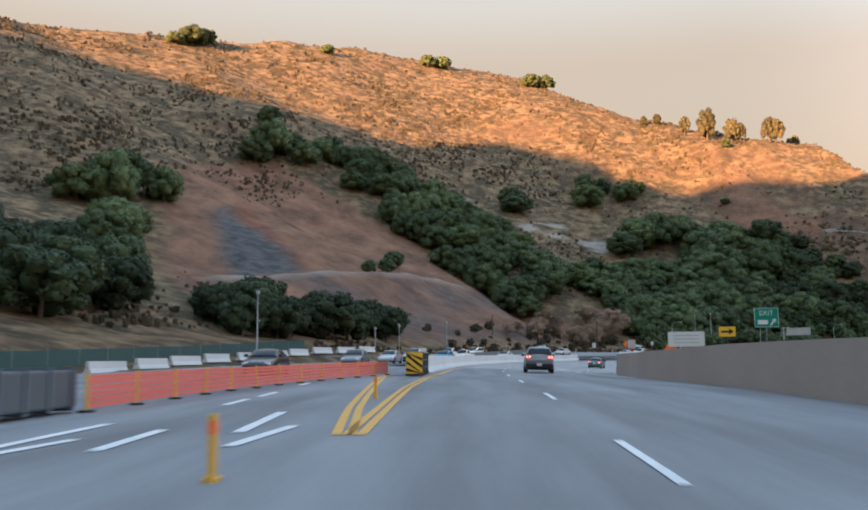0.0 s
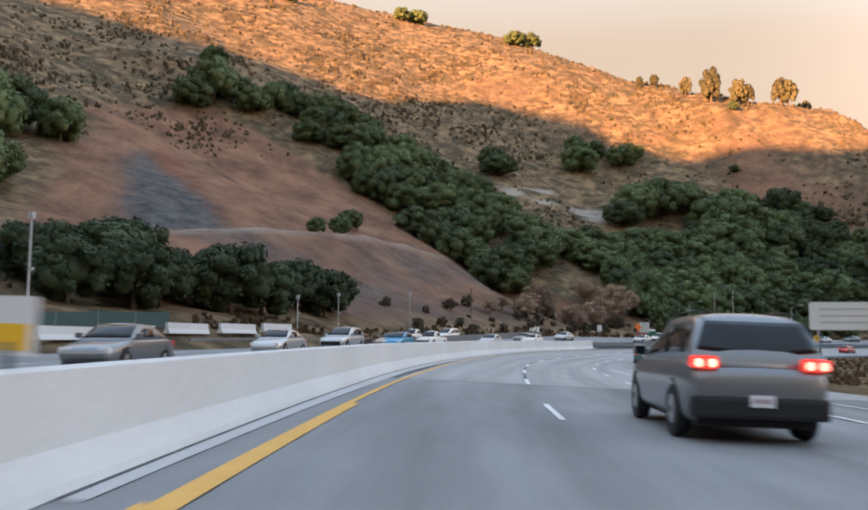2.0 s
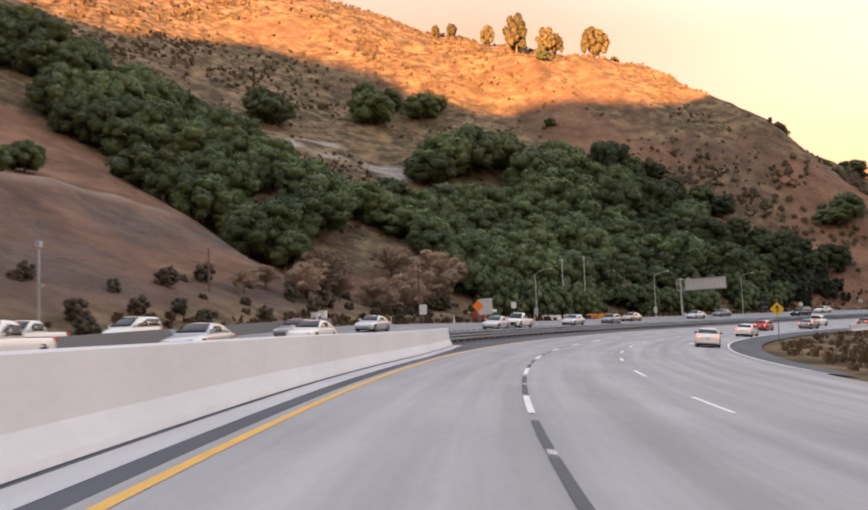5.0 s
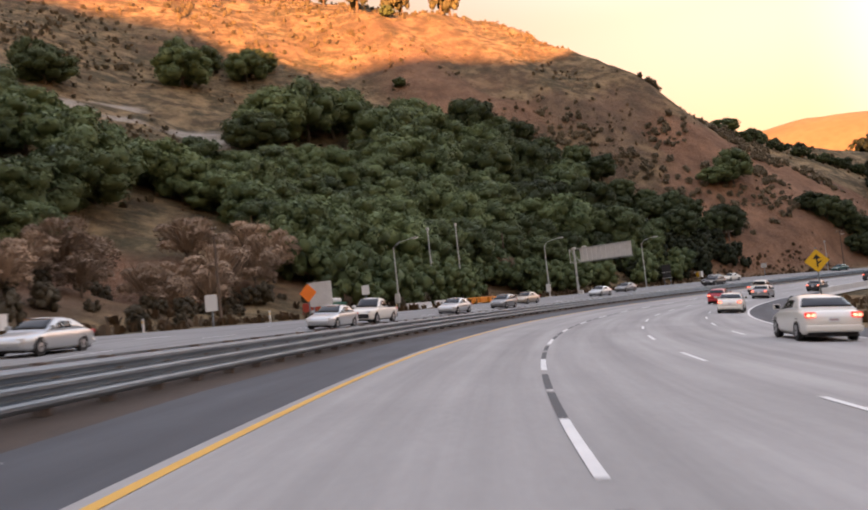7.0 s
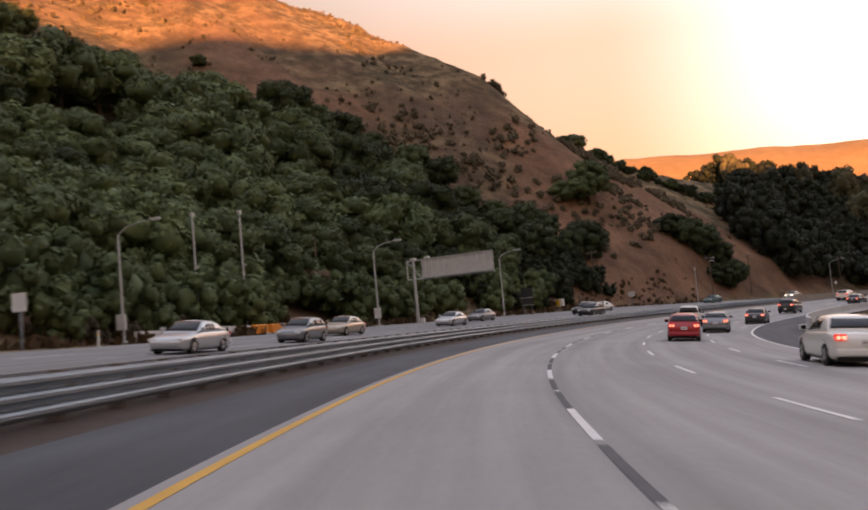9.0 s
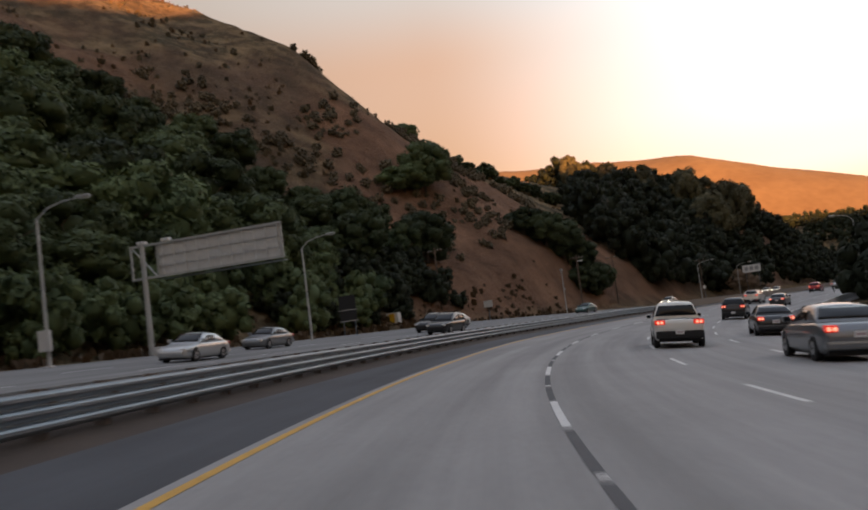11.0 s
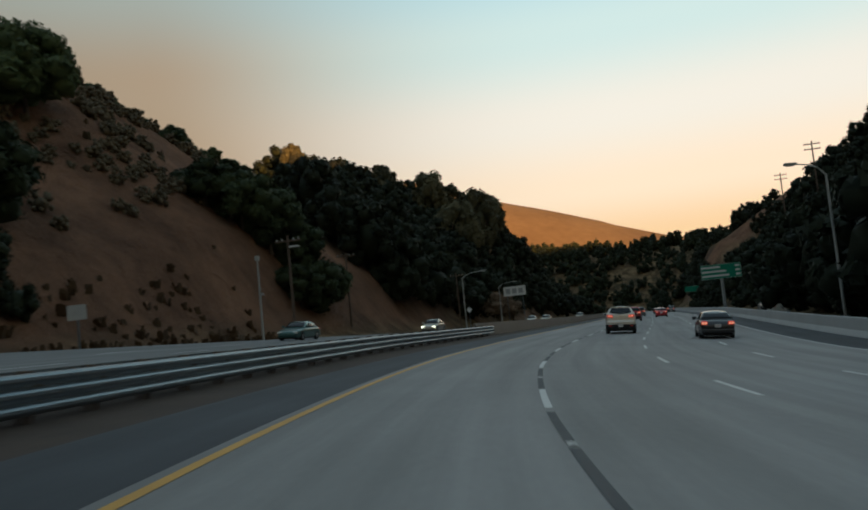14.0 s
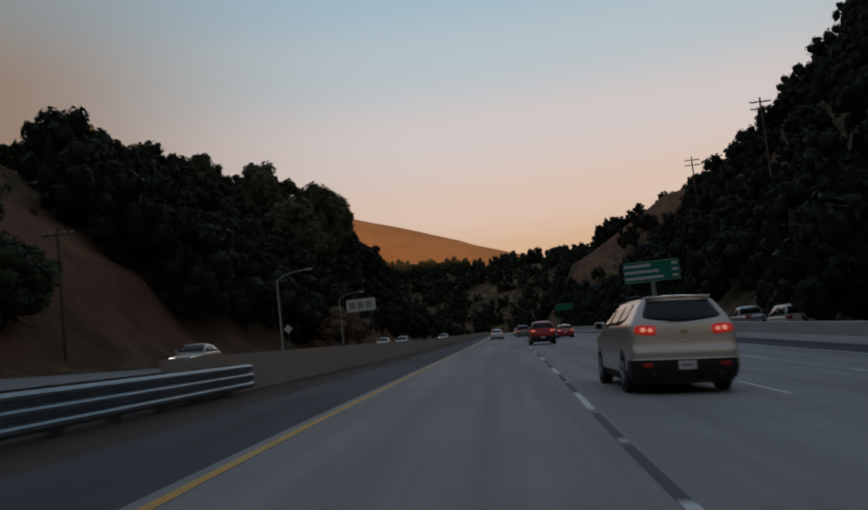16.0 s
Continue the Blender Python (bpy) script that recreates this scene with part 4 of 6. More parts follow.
        z = -10 + (float(close_crest(u)) + 10) * math.cos(abs(v) * math.pi / 2) ** 1.2
        pv, f = protos[int(r.integers(4))]
        k = r.uniform(6, 12) / 10.8
        V.append(pv * k + np.array([c.x, c.y, z - 2.0]))
        F += [tuple(i + n for i in q) for q in f]
        n += len(pv)
    return tagged(mesh_object("woodland_closing", np.concatenate(V).tolist(), F, M_SHADEWOOD), "shade-coloured trees on the ridge that closes the valley", "woodland", kind="stuff")


close_wood()
def brush_spot(r):
    while True:
        s, d = r.uniform(340, 428), r.uniform(40, 92)
        lie = float(fbm(s / 14, d / 9, 4, 31.0))
        if lie > r.uniform(-0.05, 0.35):
            return s, -d


woods("cutting_brush", "low dry brush scattered over the earth cutting", 420, brush_spot, M_BRUSH, 29, (1.3, 2.9), 70)
woods("woodland_foot", "shade-coloured bushes at the foot of the cutting", 110, lambda r: (r.uniform(312, 350), -r.uniform(33, 48)), M_SHADEWOOD, 24, (2.5, 6.0), 420)
woods("trees_right", "tall shade-coloured trees beside the outer barrier", 46, lambda r: (r.uniform(338, 400), r.uniform(18.5, 27)), M_SHADEWOOD, 28, (6.5, 11), 420)
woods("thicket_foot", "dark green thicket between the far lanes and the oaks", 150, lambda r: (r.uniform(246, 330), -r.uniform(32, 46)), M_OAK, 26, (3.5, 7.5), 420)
woods("thicket_right", "shade-coloured undergrowth at the foot of the outer slope", 160, lambda r: (r.uniform(330, 620), r.uniform(19, 30)), M_SHADEWOOD, 27, (2.5, 5), 200)
woods("bushes_foot", "low dry bushes beside the far lanes", 70, lambda r: (r.uniform(168, 260), -r.uniform(33, 46)), M_SCRUB, 25, (1.2, 3.4), 420)


def tufts(name, label, count, place, mat, seed, size, blades=7):
    r = np.random.default_rng(seed)
    V, F, n = [], [], 0
    s, off = place(r, count)
    x, y = plan(s, off)
    z = ground_height(s, off)
    for i in range(count):
        k = r.uniform(*size)
        c = np.array([x[i], y[i], z[i]])
        for b in range(blades):
            a = r.uniform(0, 6.28)
            u = np.array([math.cos(a), math.sin(a), 0.0])
            w = np.array([-math.sin(a), math.cos(a), 0.0])
            p = c + u * k * r.uniform(0, 0.5)
            q = p + u * k * r.uniform(0.0, 0.5) + np.array([0, 0, k * r.uniform(0.5, 1.0)])
            h = w * k * r.uniform(0.25, 0.5)
            V += [p - h - (0, 0, 0.1), p + h - (0, 0, 0.1), q + h * 0.5, q - h * 0.5]
            F.append((n, n + 1, n + 2, n + 3))
            n += 4
    ob = mesh_object(name, [tuple(v) for v in V], F, mat)
    return tagged(ob, label, "brush", kind="stuff")


def hill_place(r, c):
    """Places on the slopes, in drifts."""
    s, d = r.uniform(90, 480, c * 4), 45 + 300 * r.uniform(0, 1, c * 4) ** 1.15
    keep = fbm(s / 16, d / 22, 4, 12.0) + 0.35 * r.standard_normal(c * 4) - 3.0 * ((np.abs(s - 192) < 44) & (d < 138)) - 0.3 * ((s > 338) & (d < 72))
    order = np.argsort(-keep)[:c]
    return s[order], -d[order]


tufts("hill_scrub", "dark scrub dotted over the dry slopes", 4200, hill_place, M_SCRUB, 31, (0.3, 1.15), 8)
def upper_place(r, c):
    s, d = r.uniform(120, 380, c * 3), r.uniform(150, 335, c * 3)
    keep = fbm(s / 9, d / 14, 4, 15.0) + 0.3 * r.standard_normal(c * 3)
    order = np.argsort(-keep)[:c]
    return s[order], -d[order]


tufts("upper_scrub", "low rusty scrub over the upper slopes", 7000, upper_place, M_SCRUB, 36, (0.5, 1.5), 6)
tufts("hill_grass", "tufts of dry grass on the slopes", 5000, hill_place, M_WEED, 32, (0.3, 0.8), 6)
tufts("median_weeds", "dry weeds under the guard rail", 900, lambda r, c: ((lambda s: (s, rail_off(s) + r.uniform(-1.8, 0.75, c)))(r.uniform(168, 362, c))), M_WEED, 33, (0.03, 0.12), 6)
tufts("verge_weeds", "dry weeds along the verge of the far lanes", 900, lambda r, c: (r.uniform(120, 380, c), -r.uniform(27.5, 36, c)), M_WEED, 34, (0.3, 0.9), 6)
tufts("gore_weeds", "dry weeds on the dirt beside the ramp", 700, lambda r, c: (r.uniform(112, 262, c), r.uniform(15.0, 30, c)), M_WEED, 35, (0.2, 0.6), 6)

# ---------------------------------------------------------------- small building blocks
def box(bm, x0, x1, y0, y1, z0, z1):
    vs = [bm.verts.new(c) for c in ((x0, y0, z0), (x1, y0, z0), (x1, y1, z0), (x0, y1, z0), (x0, y0, z1), (x1, y0, z1), (x1, y1, z1), (x0, y1, z1))]
    for f in ((3, 2, 1, 0), (4, 5, 6, 7), (0, 1, 5, 4), (1, 2, 6, 5), (2, 3, 7, 6), (3, 0, 4, 7)):
        bm.faces.new([vs[i] for i in f])


def boxes(*dims, bevel=0.0):
    bm = bmesh.new()
    for d in dims:
        box(bm, *d)
    if bevel:
        bmesh.ops.bevel(bm, geom=bm.edges[:], offset=bevel, segments=2, affect="EDGES", profile=0.6)
    return bm


def tube(a, b, ra, rb=None, seg=10):
    """A closed tapered tube between two points."""
    bm = bmesh.new()
    rb = ra if rb is None else rb
    a, b = Vector(a), Vector(b)
    q = (b - a).to_track_quat("Z", "Y")
    rings = []
    for p, r in ((a, ra), (b, rb)):
        rings.append([bm.verts.new(p + q @ Vector((r * math.cos(2 * math.pi * j / seg), r * math.sin(2 * math.pi * j / seg), 0))) for j in range(seg)])
    for j in range(seg):
        bm.faces.new((rings[0][j], rings[0][(j + 1) % seg], rings[1][(j + 1) % seg], rings[1][j]))
    bm.faces.new(rings[0][::-1])
    bm.faces.new(rings[1])
    return bm


def bent(points, r, seg=8):
    bm = bmesh.new()
    pts = [Vector(p) for p in points]
    rings = []
    for i, p in enumerate(pts):
        d = pts[min(i + 1, len(pts) - 1)] - pts[max(i - 1, 0)]
        q = d.to_track_quat("Z", "Y")
        rr = r[i] if isinstance(r, (list, tuple)) else r
        rings.append([bm.verts.new(p + q @ Vector((rr * math.cos(2 * math.pi * j / seg), rr * math.sin(2 * math.pi * j / seg), 0))) for j in range(seg)])
    for a, b in zip(rings, rings[1:]):
        for j in range(seg):
            bm.faces.new((a[j], a[(j + 1) % seg], b[(j + 1) % seg], b[j]))
    bm.faces.new(rings[0][::-1])
    bm.faces.new(rings[-1])
    return bm


def plate(corners, thick=0.006):
    """A flat polygon in x and z, facing -y, with thickness."""
    bm = bmesh.new()
    n = len(corners)
    f = [bm.verts.new((x, -thick / 2, z)) for x, z in corners]
    b = [bm.verts.new((x, thick / 2, z)) for x, z in corners]
    bm.faces.new(f)
    bm.faces.new(b[::-1])
    for i in range(n):
        bm.faces.new((f[(i + 1) % n], f[i], b[i], b[(i + 1) % n]))
    bmesh.ops.recalc_face_normals(bm, faces=bm.faces[:])
    return bm


def round_rect(w, h, r, z=0.0, seg=4):
    pts = []
    for cx, cz, a0 in ((w / 2 - r, h / 2 - r, 0), (-w / 2 + r, h / 2 - r, 90), (-w / 2 + r, -h / 2 + r, 180), (w / 2 - r, -h / 2 + r, 270)):
        for i in range(seg + 1):
            a = radians(a0 + 90 * i / seg)
            pts.append((cx + r * math.cos(a), z + cz + r * math.sin(a)))
    return pts


def words(name, text, size, mat, parent, x, z, y):
    """Raised lettering in the built-in font, facing -y."""
    cu = bpy.data.curves.new(name, "FONT")
    cu.body, cu.size, cu.align_x, cu.align_y, cu.extrude = text, size, "CENTER", "CENTER", 0.002
    tmp = bpy.data.objects.new(name, cu)
    scene.collection.objects.link(tmp)
    me = bpy.data.meshes.new_from_object(tmp.evaluated_get(bpy.context.evaluated_depsgraph_get()))
    bpy.data.objects.remove(tmp)
    me.materials.clear()
    me.materials.append(mat)
    ob = new(name, me)
    ob.parent = parent
    ob.matrix_basis = Matrix.Translation((x, y, z)) @ Matrix.Rotation(radians(90), 4, "X")
    return ob


P = lambda name, c, rough=0.5, **k: material(name, c, rough, dark=tuple(v * 0.82 for v in c), scale=1.2, fine=20.0, amount=0.3, bump=k.pop("bump", 0.05), **k)
M_POLE = P("painted_pole_steel", (0.46, 0.47, 0.46), 0.55, metal=0.4)
M_TIMBERPOLE = material("brown_timber_pole", (0.16, 0.115, 0.085), 0.9, dark=(0.09, 0.065, 0.05), scale=1.0, fine=16, bump=0.4, stretch=(1, 1, 0.1))
M_SIGNWHITE = P("white_sign_sheet", (0.72, 0.72, 0.70))
M_SIGNBLACK = P("black_sign_sheet", (0.02, 0.02, 0.02))
M_SIGNORANGE = P("orange_sign_sheet", (0.95, 0.22, 0.03), 0.45)
M_SIGNYELLOW = P("yellow_sign_sheet", (0.85, 0.50, 0.03), 0.45)
M_SIGNGREEN = P("green_sign_sheet", (0.01, 0.22, 0.13), 0.45)
M_SIGNBACK = material("bare_aluminium_sign_back", (0.62, 0.62, 0.60), 0.6, 0.2, dark=(0.46, 0.46, 0.45), scale=1.5, fine=12, amount=0.5, bump=0.05)
M_LAMPGLASS = P("lamp_glass", (0.7, 0.7, 0.66), 0.2)
M_FENCE = P("orange_plastic_net", (0.74, 0.16, 0.11), 0.6)
M_POSTYELLOW = P("yellow_plastic", (0.75, 0.42, 0.05), 0.55)
M_BLACKPLASTIC = P("black_plastic", (0.025, 0.025, 0.028), 0.5)
M_GREENNET = P("green_screen_cloth", (0.05, 0.09, 0.085), 0.9)
M_CONTAINER = P("green_painted_steel", (0.02, 0.13, 0.09), 0.5)
M_REDPAINT = P("red_painted_steel", (0.35, 0.05, 0.03), 0.5)

# ---------------------------------------------------------------- guard rail posts
rail = bpy.data.objects["guard_rail"]
bm = boxes((-0.10, 0.10, -0.075, 0.075, -0.25, 0.72))
post_me = bpy.data.meshes.new("post")
bm.to_mesh(post_me)
bm.free()
post_me.materials.append(M_POST)
bm = boxes((-0.06, 0.06, -0.07, 0.07, 0.30, 0.66))
block_me = bpy.data.meshes.new("block")
bm.to_mesh(block_me)
bm.free()
block_me.materials.append(M_POST)
for i in range(108):
    s = 161 + i * 1.905
    for nm, me, dx in (("post", post_me, -0.24), ("block", block_me, -0.08)):
        ob = new(nm, me)
        ob.parent = rail
        ob.matrix_basis = facing(s, float(rail_off(s)) + dx)
BACKRAIL = [(-a, h) for a, h in THRIE][::-1]
tagged(sweep("guard_rail_back", 160, 364, lambda s: rail_off(s) - 0.48, BACKRAIL, M_STEEL), "galvanised steel rail on the far side of the posts", "guard rail", kind="structure")
# the rail before the curve, with its end cushion
tagged(sweep("guard_rail_start", -60, 14.6, lambda s: lerp(s, [(-60, -10.6), (15, -8.8)]), THRIE, M_STEEL), "steel guard rail ahead of the orange fence", "guard rail", kind="structure")
cush = thing("end_terminal", facing(15.7, -8.3), "dark box at the end of the steel guard rail", "crash cushion")
part("body", boxes((-0.35, 0.35, -1.6, 1.6, 0.12, 0.85), bevel=0.05), P("dark_grey_steel", (0.10, 0.11, 0.12), 0.5), cush)
for k in range(4):
    part("rib", boxes((-0.38, 0.38, -1.4 + k * 0.9, -1.28 + k * 0.9, 0.05, 0.9)), M_STEEL, cush)

# ---------------------------------------------------------------- the tan wall by the ramp
tagged(sweep("ramp_wall", -70, 62, lambda s: lerp(s, [(-70, 7.0), (23, 8.5), (43, 9.1), (62, 9.7)]), [(-0.2, 0), (-0.12, 1.42), (0.12, 1.42), (0.2, 0)], M_BARRIER_TAN), "tan concrete wall between the lanes and the ramp", "wall", kind="structure")

# ---------------------------------------------------------------- crash cushion at the wall's nose
nose = thing("crash_cushion", facing(48.9, -3.22, turn=1) @ Matrix.Diagonal((1.14, 1.0, 1.28, 1)), "black crash cushion with yellow and black striped nose", "crash cushion")
part("body", boxes((-0.36, 0.36, -3.2, 3.3, 0.16, 0.93), bevel=0.04), M_BLACKPLASTIC, nose)
part("lid", boxes((-0.40, 0.40, -3.3, 3.35, 0.93, 1.0), bevel=0.02), P("dusty_grey_plastic", (0.16, 0.16, 0.15), 0.7), nose)
for k in range(7):
    part("band", boxes((-0.385, 0.385, -3.05 + k * 1.02, -2.98 + k * 1.02, 0.16, 0.93)), P("grey_band", (0.08, 0.08, 0.085), 0.5), nose)
for z in (0.36, 0.66):
    part("cable", tube((0.38, -3.1, z), (0.38, 3.2, z), 0.015), M_STEEL, nose)
panel = part("nose_panel", boxes((-0.38, 0.38, -3.34, -3.27, 0.10, 0.96), bevel=0.015), M_SIGNYELLOW, nose, "yellow panel with black diagonal stripes")
for k in range(-1, 4):
    z = 0.06 + k * 0.3
    pts = []
    for x, dz in ((-0.37, 0.45), (0.37, -0.05), (0.37, 0.08), (-0.37, 0.58)):
        pts.append((x, min(max(z + dz, 0.11), 0.95)))
    if len({round(q[1], 3) for q in pts}) > 2:
        b = part("stripe", plate(pts, 0.008), M_SIGNBLACK, panel)
        b.location = (0, -3.345, 0)
for k in (-2.8, 0.0, 2.9):
    part("skid", boxes((-0.42, 0.42, k - 0.08, k + 0.08, 0.0, 0.17)), M_STEEL, nose)
reflector = thing("object_marker", facing(53.9, -3.3, 0.98), "small white and amber marker board on the barrier's end", "sign")
part("post", boxes((-0.03, 0.03, -0.03, 0.03, 0.0, 0.2)), M_STEEL, reflector)
part("board", boxes((-0.2, 0.2, -0.02, 0.0, 0.1, 0.55)), M_SIGNWHITE, reflector)
part("amber_field", boxes((-0.15, 0.15, -0.026, -0.02, 0.14, 0.34)), M_SIGNYELLOW, reflector)

# ---------------------------------------------------------------- orange fence and delineators
def fence_panel(name, a, b, first):
    """One length of orange net between two yellow posts."""
    pa, pb = on_road(*a), on_road(*b)
    m = Matrix.Translation(pa) @ (pb - pa).to_track_quat("X", "Z").to_matrix().to_4x4()
    length = (pb - pa).length
    t = thing(name, m, "orange plastic net fence panel with yellow posts", "fence", "orange fence along the gore")
    for x in ([0.0, length] if first else [length]):
        p = part("post", tube((x, 0, 0), (x, 0, 0.78), 0.035), M_POSTYELLOW, t)
        part("foot", tube((x, 0, 0), (x, 0, 0.05), 0.16), M_BLACKPLASTIC, p)
    bm = bmesh.new()
    for z in (0.12, 0.24, 0.36, 0.48, 0.60, 0.70):
        box(bm, 0, length, -0.006, 0.006, z - 0.038, z + 0.038)
    n = int(length / 0.14)
    for k in range(1, n):
        x = length * k / n
        box(bm, x - 0.03, x + 0.03, -0.005, 0.005, 0.1, 0.72)
    part("net", bm, M_FENCE, t)


for k in range(12):
    u0, u1 = k / 12, (k + 1) / 12
    f = lambda u: (17.2 + 31.0 * u, float(lerp(17.2 + 31.0 * u, [(17, -7.7), (28, -7.7), (33.8, -7.25), (38.5, -6.55), (44, -5.6), (49, -4.7)])))
    fence_panel("fence_panel", f(u0), f(u1), k == 0)


def delineator(s, off, k=1.0):
    t = thing("delineator", facing(s, off), "yellow tubular delineator with an orange reflective band", "delineator", "delineators at the gore")
    part("base", tube((0, 0, 0), (0, 0, 0.04), 0.09 * k), M_POSTYELLOW, t)
    part("tube", tube((0, 0, 0.04), (0, 0, 0.62 * k), 0.045), M_POSTYELLOW, t)
    part("band", tube((0, 0, 0.44 * k), (0, 0, 0.56 * k), 0.049), M_SIGNORANGE, t, "orange reflective band")


delineator(8.2, -2.45)
delineator(22.4, -2.52, 0.9)

# ---------------------------------------------------------------- portable barriers beyond the far lanes
def krail(s, off, turn=0.0):
    t = thing("portable_barrier", facing(s, off, float(ground_height(s, off) - cross(s, off)), turn=turn, lean=False), "white concrete barrier segment beside the far lanes", "barrier", "white barriers by the far lanes")
    bm = bmesh.new()
    sec = [(-0.30, 0.0), (-0.27, 0.08), (-0.14, 0.32), (-0.10, 0.81), (0.10, 0.81), (0.14, 0.32), (0.27, 0.08), (0.30, 0.0)]
    rings = [[bm.verts.new((x, y, z)) for x, z in sec] for y in (-3.0, 3.0)]
    for j in range(8):
        bm.faces.new((rings[0][j], rings[0][(j + 1) % 8], rings[1][(j + 1) % 8], rings[1][j]))
    bm.faces.new(rings[0][::-1])
    bm.faces.new(rings[1])
    bmesh.ops.recalc_face_normals(bm, faces=bm.faces[:])
    part("block", bm, M_BARRIER, t)
    for y in (-3.02, 3.02):
        part("loop", boxes((-0.03, 0.03, y - 0.04, y + 0.04, 0.3, 0.45)), M_STEEL, t)


for k in range(10):
    krail(61 + k * 6.9, -26.7 + 0.2 * math.sin(k * 1.7), turn=1.5 * math.sin(k * 2.3))
for k in range(3):
    krail(252 + k * 6.3, -29.5, turn=0)
# dark screen fence up the bank
scr = thing("screen_fence", Matrix.Identity(4), "green cloth screen on a wire fence up the bank", "fence")
for k in range(14):
    s = 52 + k * 4.5
    a, b = stand(s, -31 - 0.1 * k, 0), stand(s + 4.5, -31.1 - 0.1 * k, 0)
    up = Vector((0, 0, 1.25))
    mesh_object("panel", [a, b, b + up, a + up, a + Vector((0.02, 0.02, 0)), b + Vector((0.02, 0.02, 0)), b + up + Vector((0.02, 0.02, 0)), a + up + Vector((0.02, 0.02, 0))],
                [(0, 1, 2, 3), (7, 6, 5, 4), (3, 2, 6, 7), (0, 4, 5, 1)], M_GREENNET, parent=scr)
    part("post", tube(a - Vector((0, 0, 0.3)), a + Vector((0, 0, 1.4)), 0.04), M_STEEL, scr)

# ---------------------------------------------------------------- poles and lamps
def at_ground(s, off, up=0.0, turn=0.0):
    return Matrix.Translation(stand(s, off, 0.1) + Vector((0, 0, up))) @ Matrix.Rotation(-heading(s) + radians(turn), 4, "Z")


def street_lamp(s, off, top, arm=2.6, turn=0.0, box_low=False, label="grey steel street lamp with a curved arm"):
    """A lamp whose arm reaches towards +x; top is the height of the lantern in the world."""
    m = at_ground(s, off, turn=turn)
    t = thing("street_lamp", m, label, "street lamp", "street lamps along the freeway")
    h = top - m.translation.z
    part("pole", tube((0, 0, -0.2), (0, 0, h - 0.7), 0.11, 0.07), M_POLE, t)
    part("arm", bent([(0, 0, h - 0.75), (0.25 * arm, 0, h - 0.25), (0.6 * arm, 0, h - 0.02), (arm, 0, h + 0.05)], [0.05, 0.045, 0.04, 0.035]), M_POLE, t)
    lan = part("lantern", boxes((arm - 0.15, arm + 0.65, -0.16, 0.16, h, h + 0.16), bevel=0.05), M_POLE, t)
    part("glass", boxes((arm + 0.05, arm + 0.55, -0.12, 0.12, h - 0.05, h - 0.001), bevel=0.02), M_LAMPGLASS, lan)
    part("base", boxes((-0.22, 0.22, -0.22, 0.22, -0.2, 0.25), bevel=0.03), M_BARRIER, t)
    if box_low:
        part("cabinet", boxes((-0.35, 0.35, -0.3, -0.1, 1.0, 2.1), bevel=0.02), M_SIGNBACK, t)
    return t


street_lamp(249.8, -30.8, 10.7, 2.8, box_low=True)
street_lamp(278.6, -25.8, 10.7, 2.6, box_low=True)
street_lamp(305, -24.6, 10.7, 2.6)
street_lamp(429, -21.5, 9.2, 3.0)
street_lamp(470, -23.0, 9.0, 3.0)
street_lamp(66, 30.0, 10.0, 4.0, turn=180)
street_lamp(360, 16.6, 9.2, 2.0, turn=200)


def mast(s, off, top, r=0.13, label="tall plain steel mast beside the far lanes", box=True):
    m = at_ground(s, off)
    t = thing("mast", m, label, "mast")
    h = top - m.translation.z
    part("shaft", tube((0, 0, -0.2), (0, 0, h), r, r * 0.6), M_POLE, t)
    part("cap", boxes((-0.16, 0.16, -0.16, 0.16, h - 0.35, h + 0.05), bevel=0.03), M_POLE, t)
    if box:
        part("bracket", boxes((-0.08, 0.3, -0.06, 0.06, h * 0.55, h * 0.55 + 0.2)), M_POLE, t)


mast(261.8, -33.7, 13.3)
mast(266.5, -32.4, 13.9)
mast(94, -28.2, 8.6, 0.09)
mast(132, -29.6, 5.9, 0.09)
mast(143, -31.0, 6.8, 0.08)
mast(164, -33.0, 8.2, 0.08)
mast(367, -25.2, 8.6, 0.10)


def utility_pole(s, off, top, arms=1, lean=0.0, lamp=False, label="brown timber utility pole with a crossarm"):
    m = at_ground(s, off) @ Matrix.Rotation(radians(lean), 4, "Y")
    t = thing("utility_pole", m, label, "utility pole", "timber poles along the hill")
    h = top - m.translation.z
    part("shaft", tube((0, 0, -0.6), (0, 0, h), 0.15, 0.10), M_TIMBERPOLE, t)
    for k in range(arms):
        arm = part("crossarm", boxes((-1.2, 1.2, -0.06, 0.06, h - 0.55 - 0.8 * k, h - 0.42 - 0.8 * k)), M_TIMBERPOLE, t)
        for x in (-1.05, -0.55, 0.55, 1.05):
            part("insulator", tube((x, 0, h - 0.42 - 0.8 * k), (x, 0, h - 0.22 - 0.8 * k), 0.05, 0.03, 6), M_LAMPGLASS, arm)
    if lamp:
        part("lamp", boxes((0.1, 1.0, -0.12, 0.12, h - 1.1, h - 0.95), bevel=0.03), M_LAMPGLASS, t)


utility_pole(374, -25.4, 10.9, lamp=True)
utility_pole(346, -34.0, 13.0)
utility_pole(239, -48.0, 14.5, 2)
utility_pole(224, -34.0, 10.6, 0, label="weathered timber pole without arms")
utility_pole(195, -42.4, 11.3, 0, label="weathered timber pole without arms")
utility_pole(206, -41.0, 9.6, 0, label="weathered timber pole without arms")
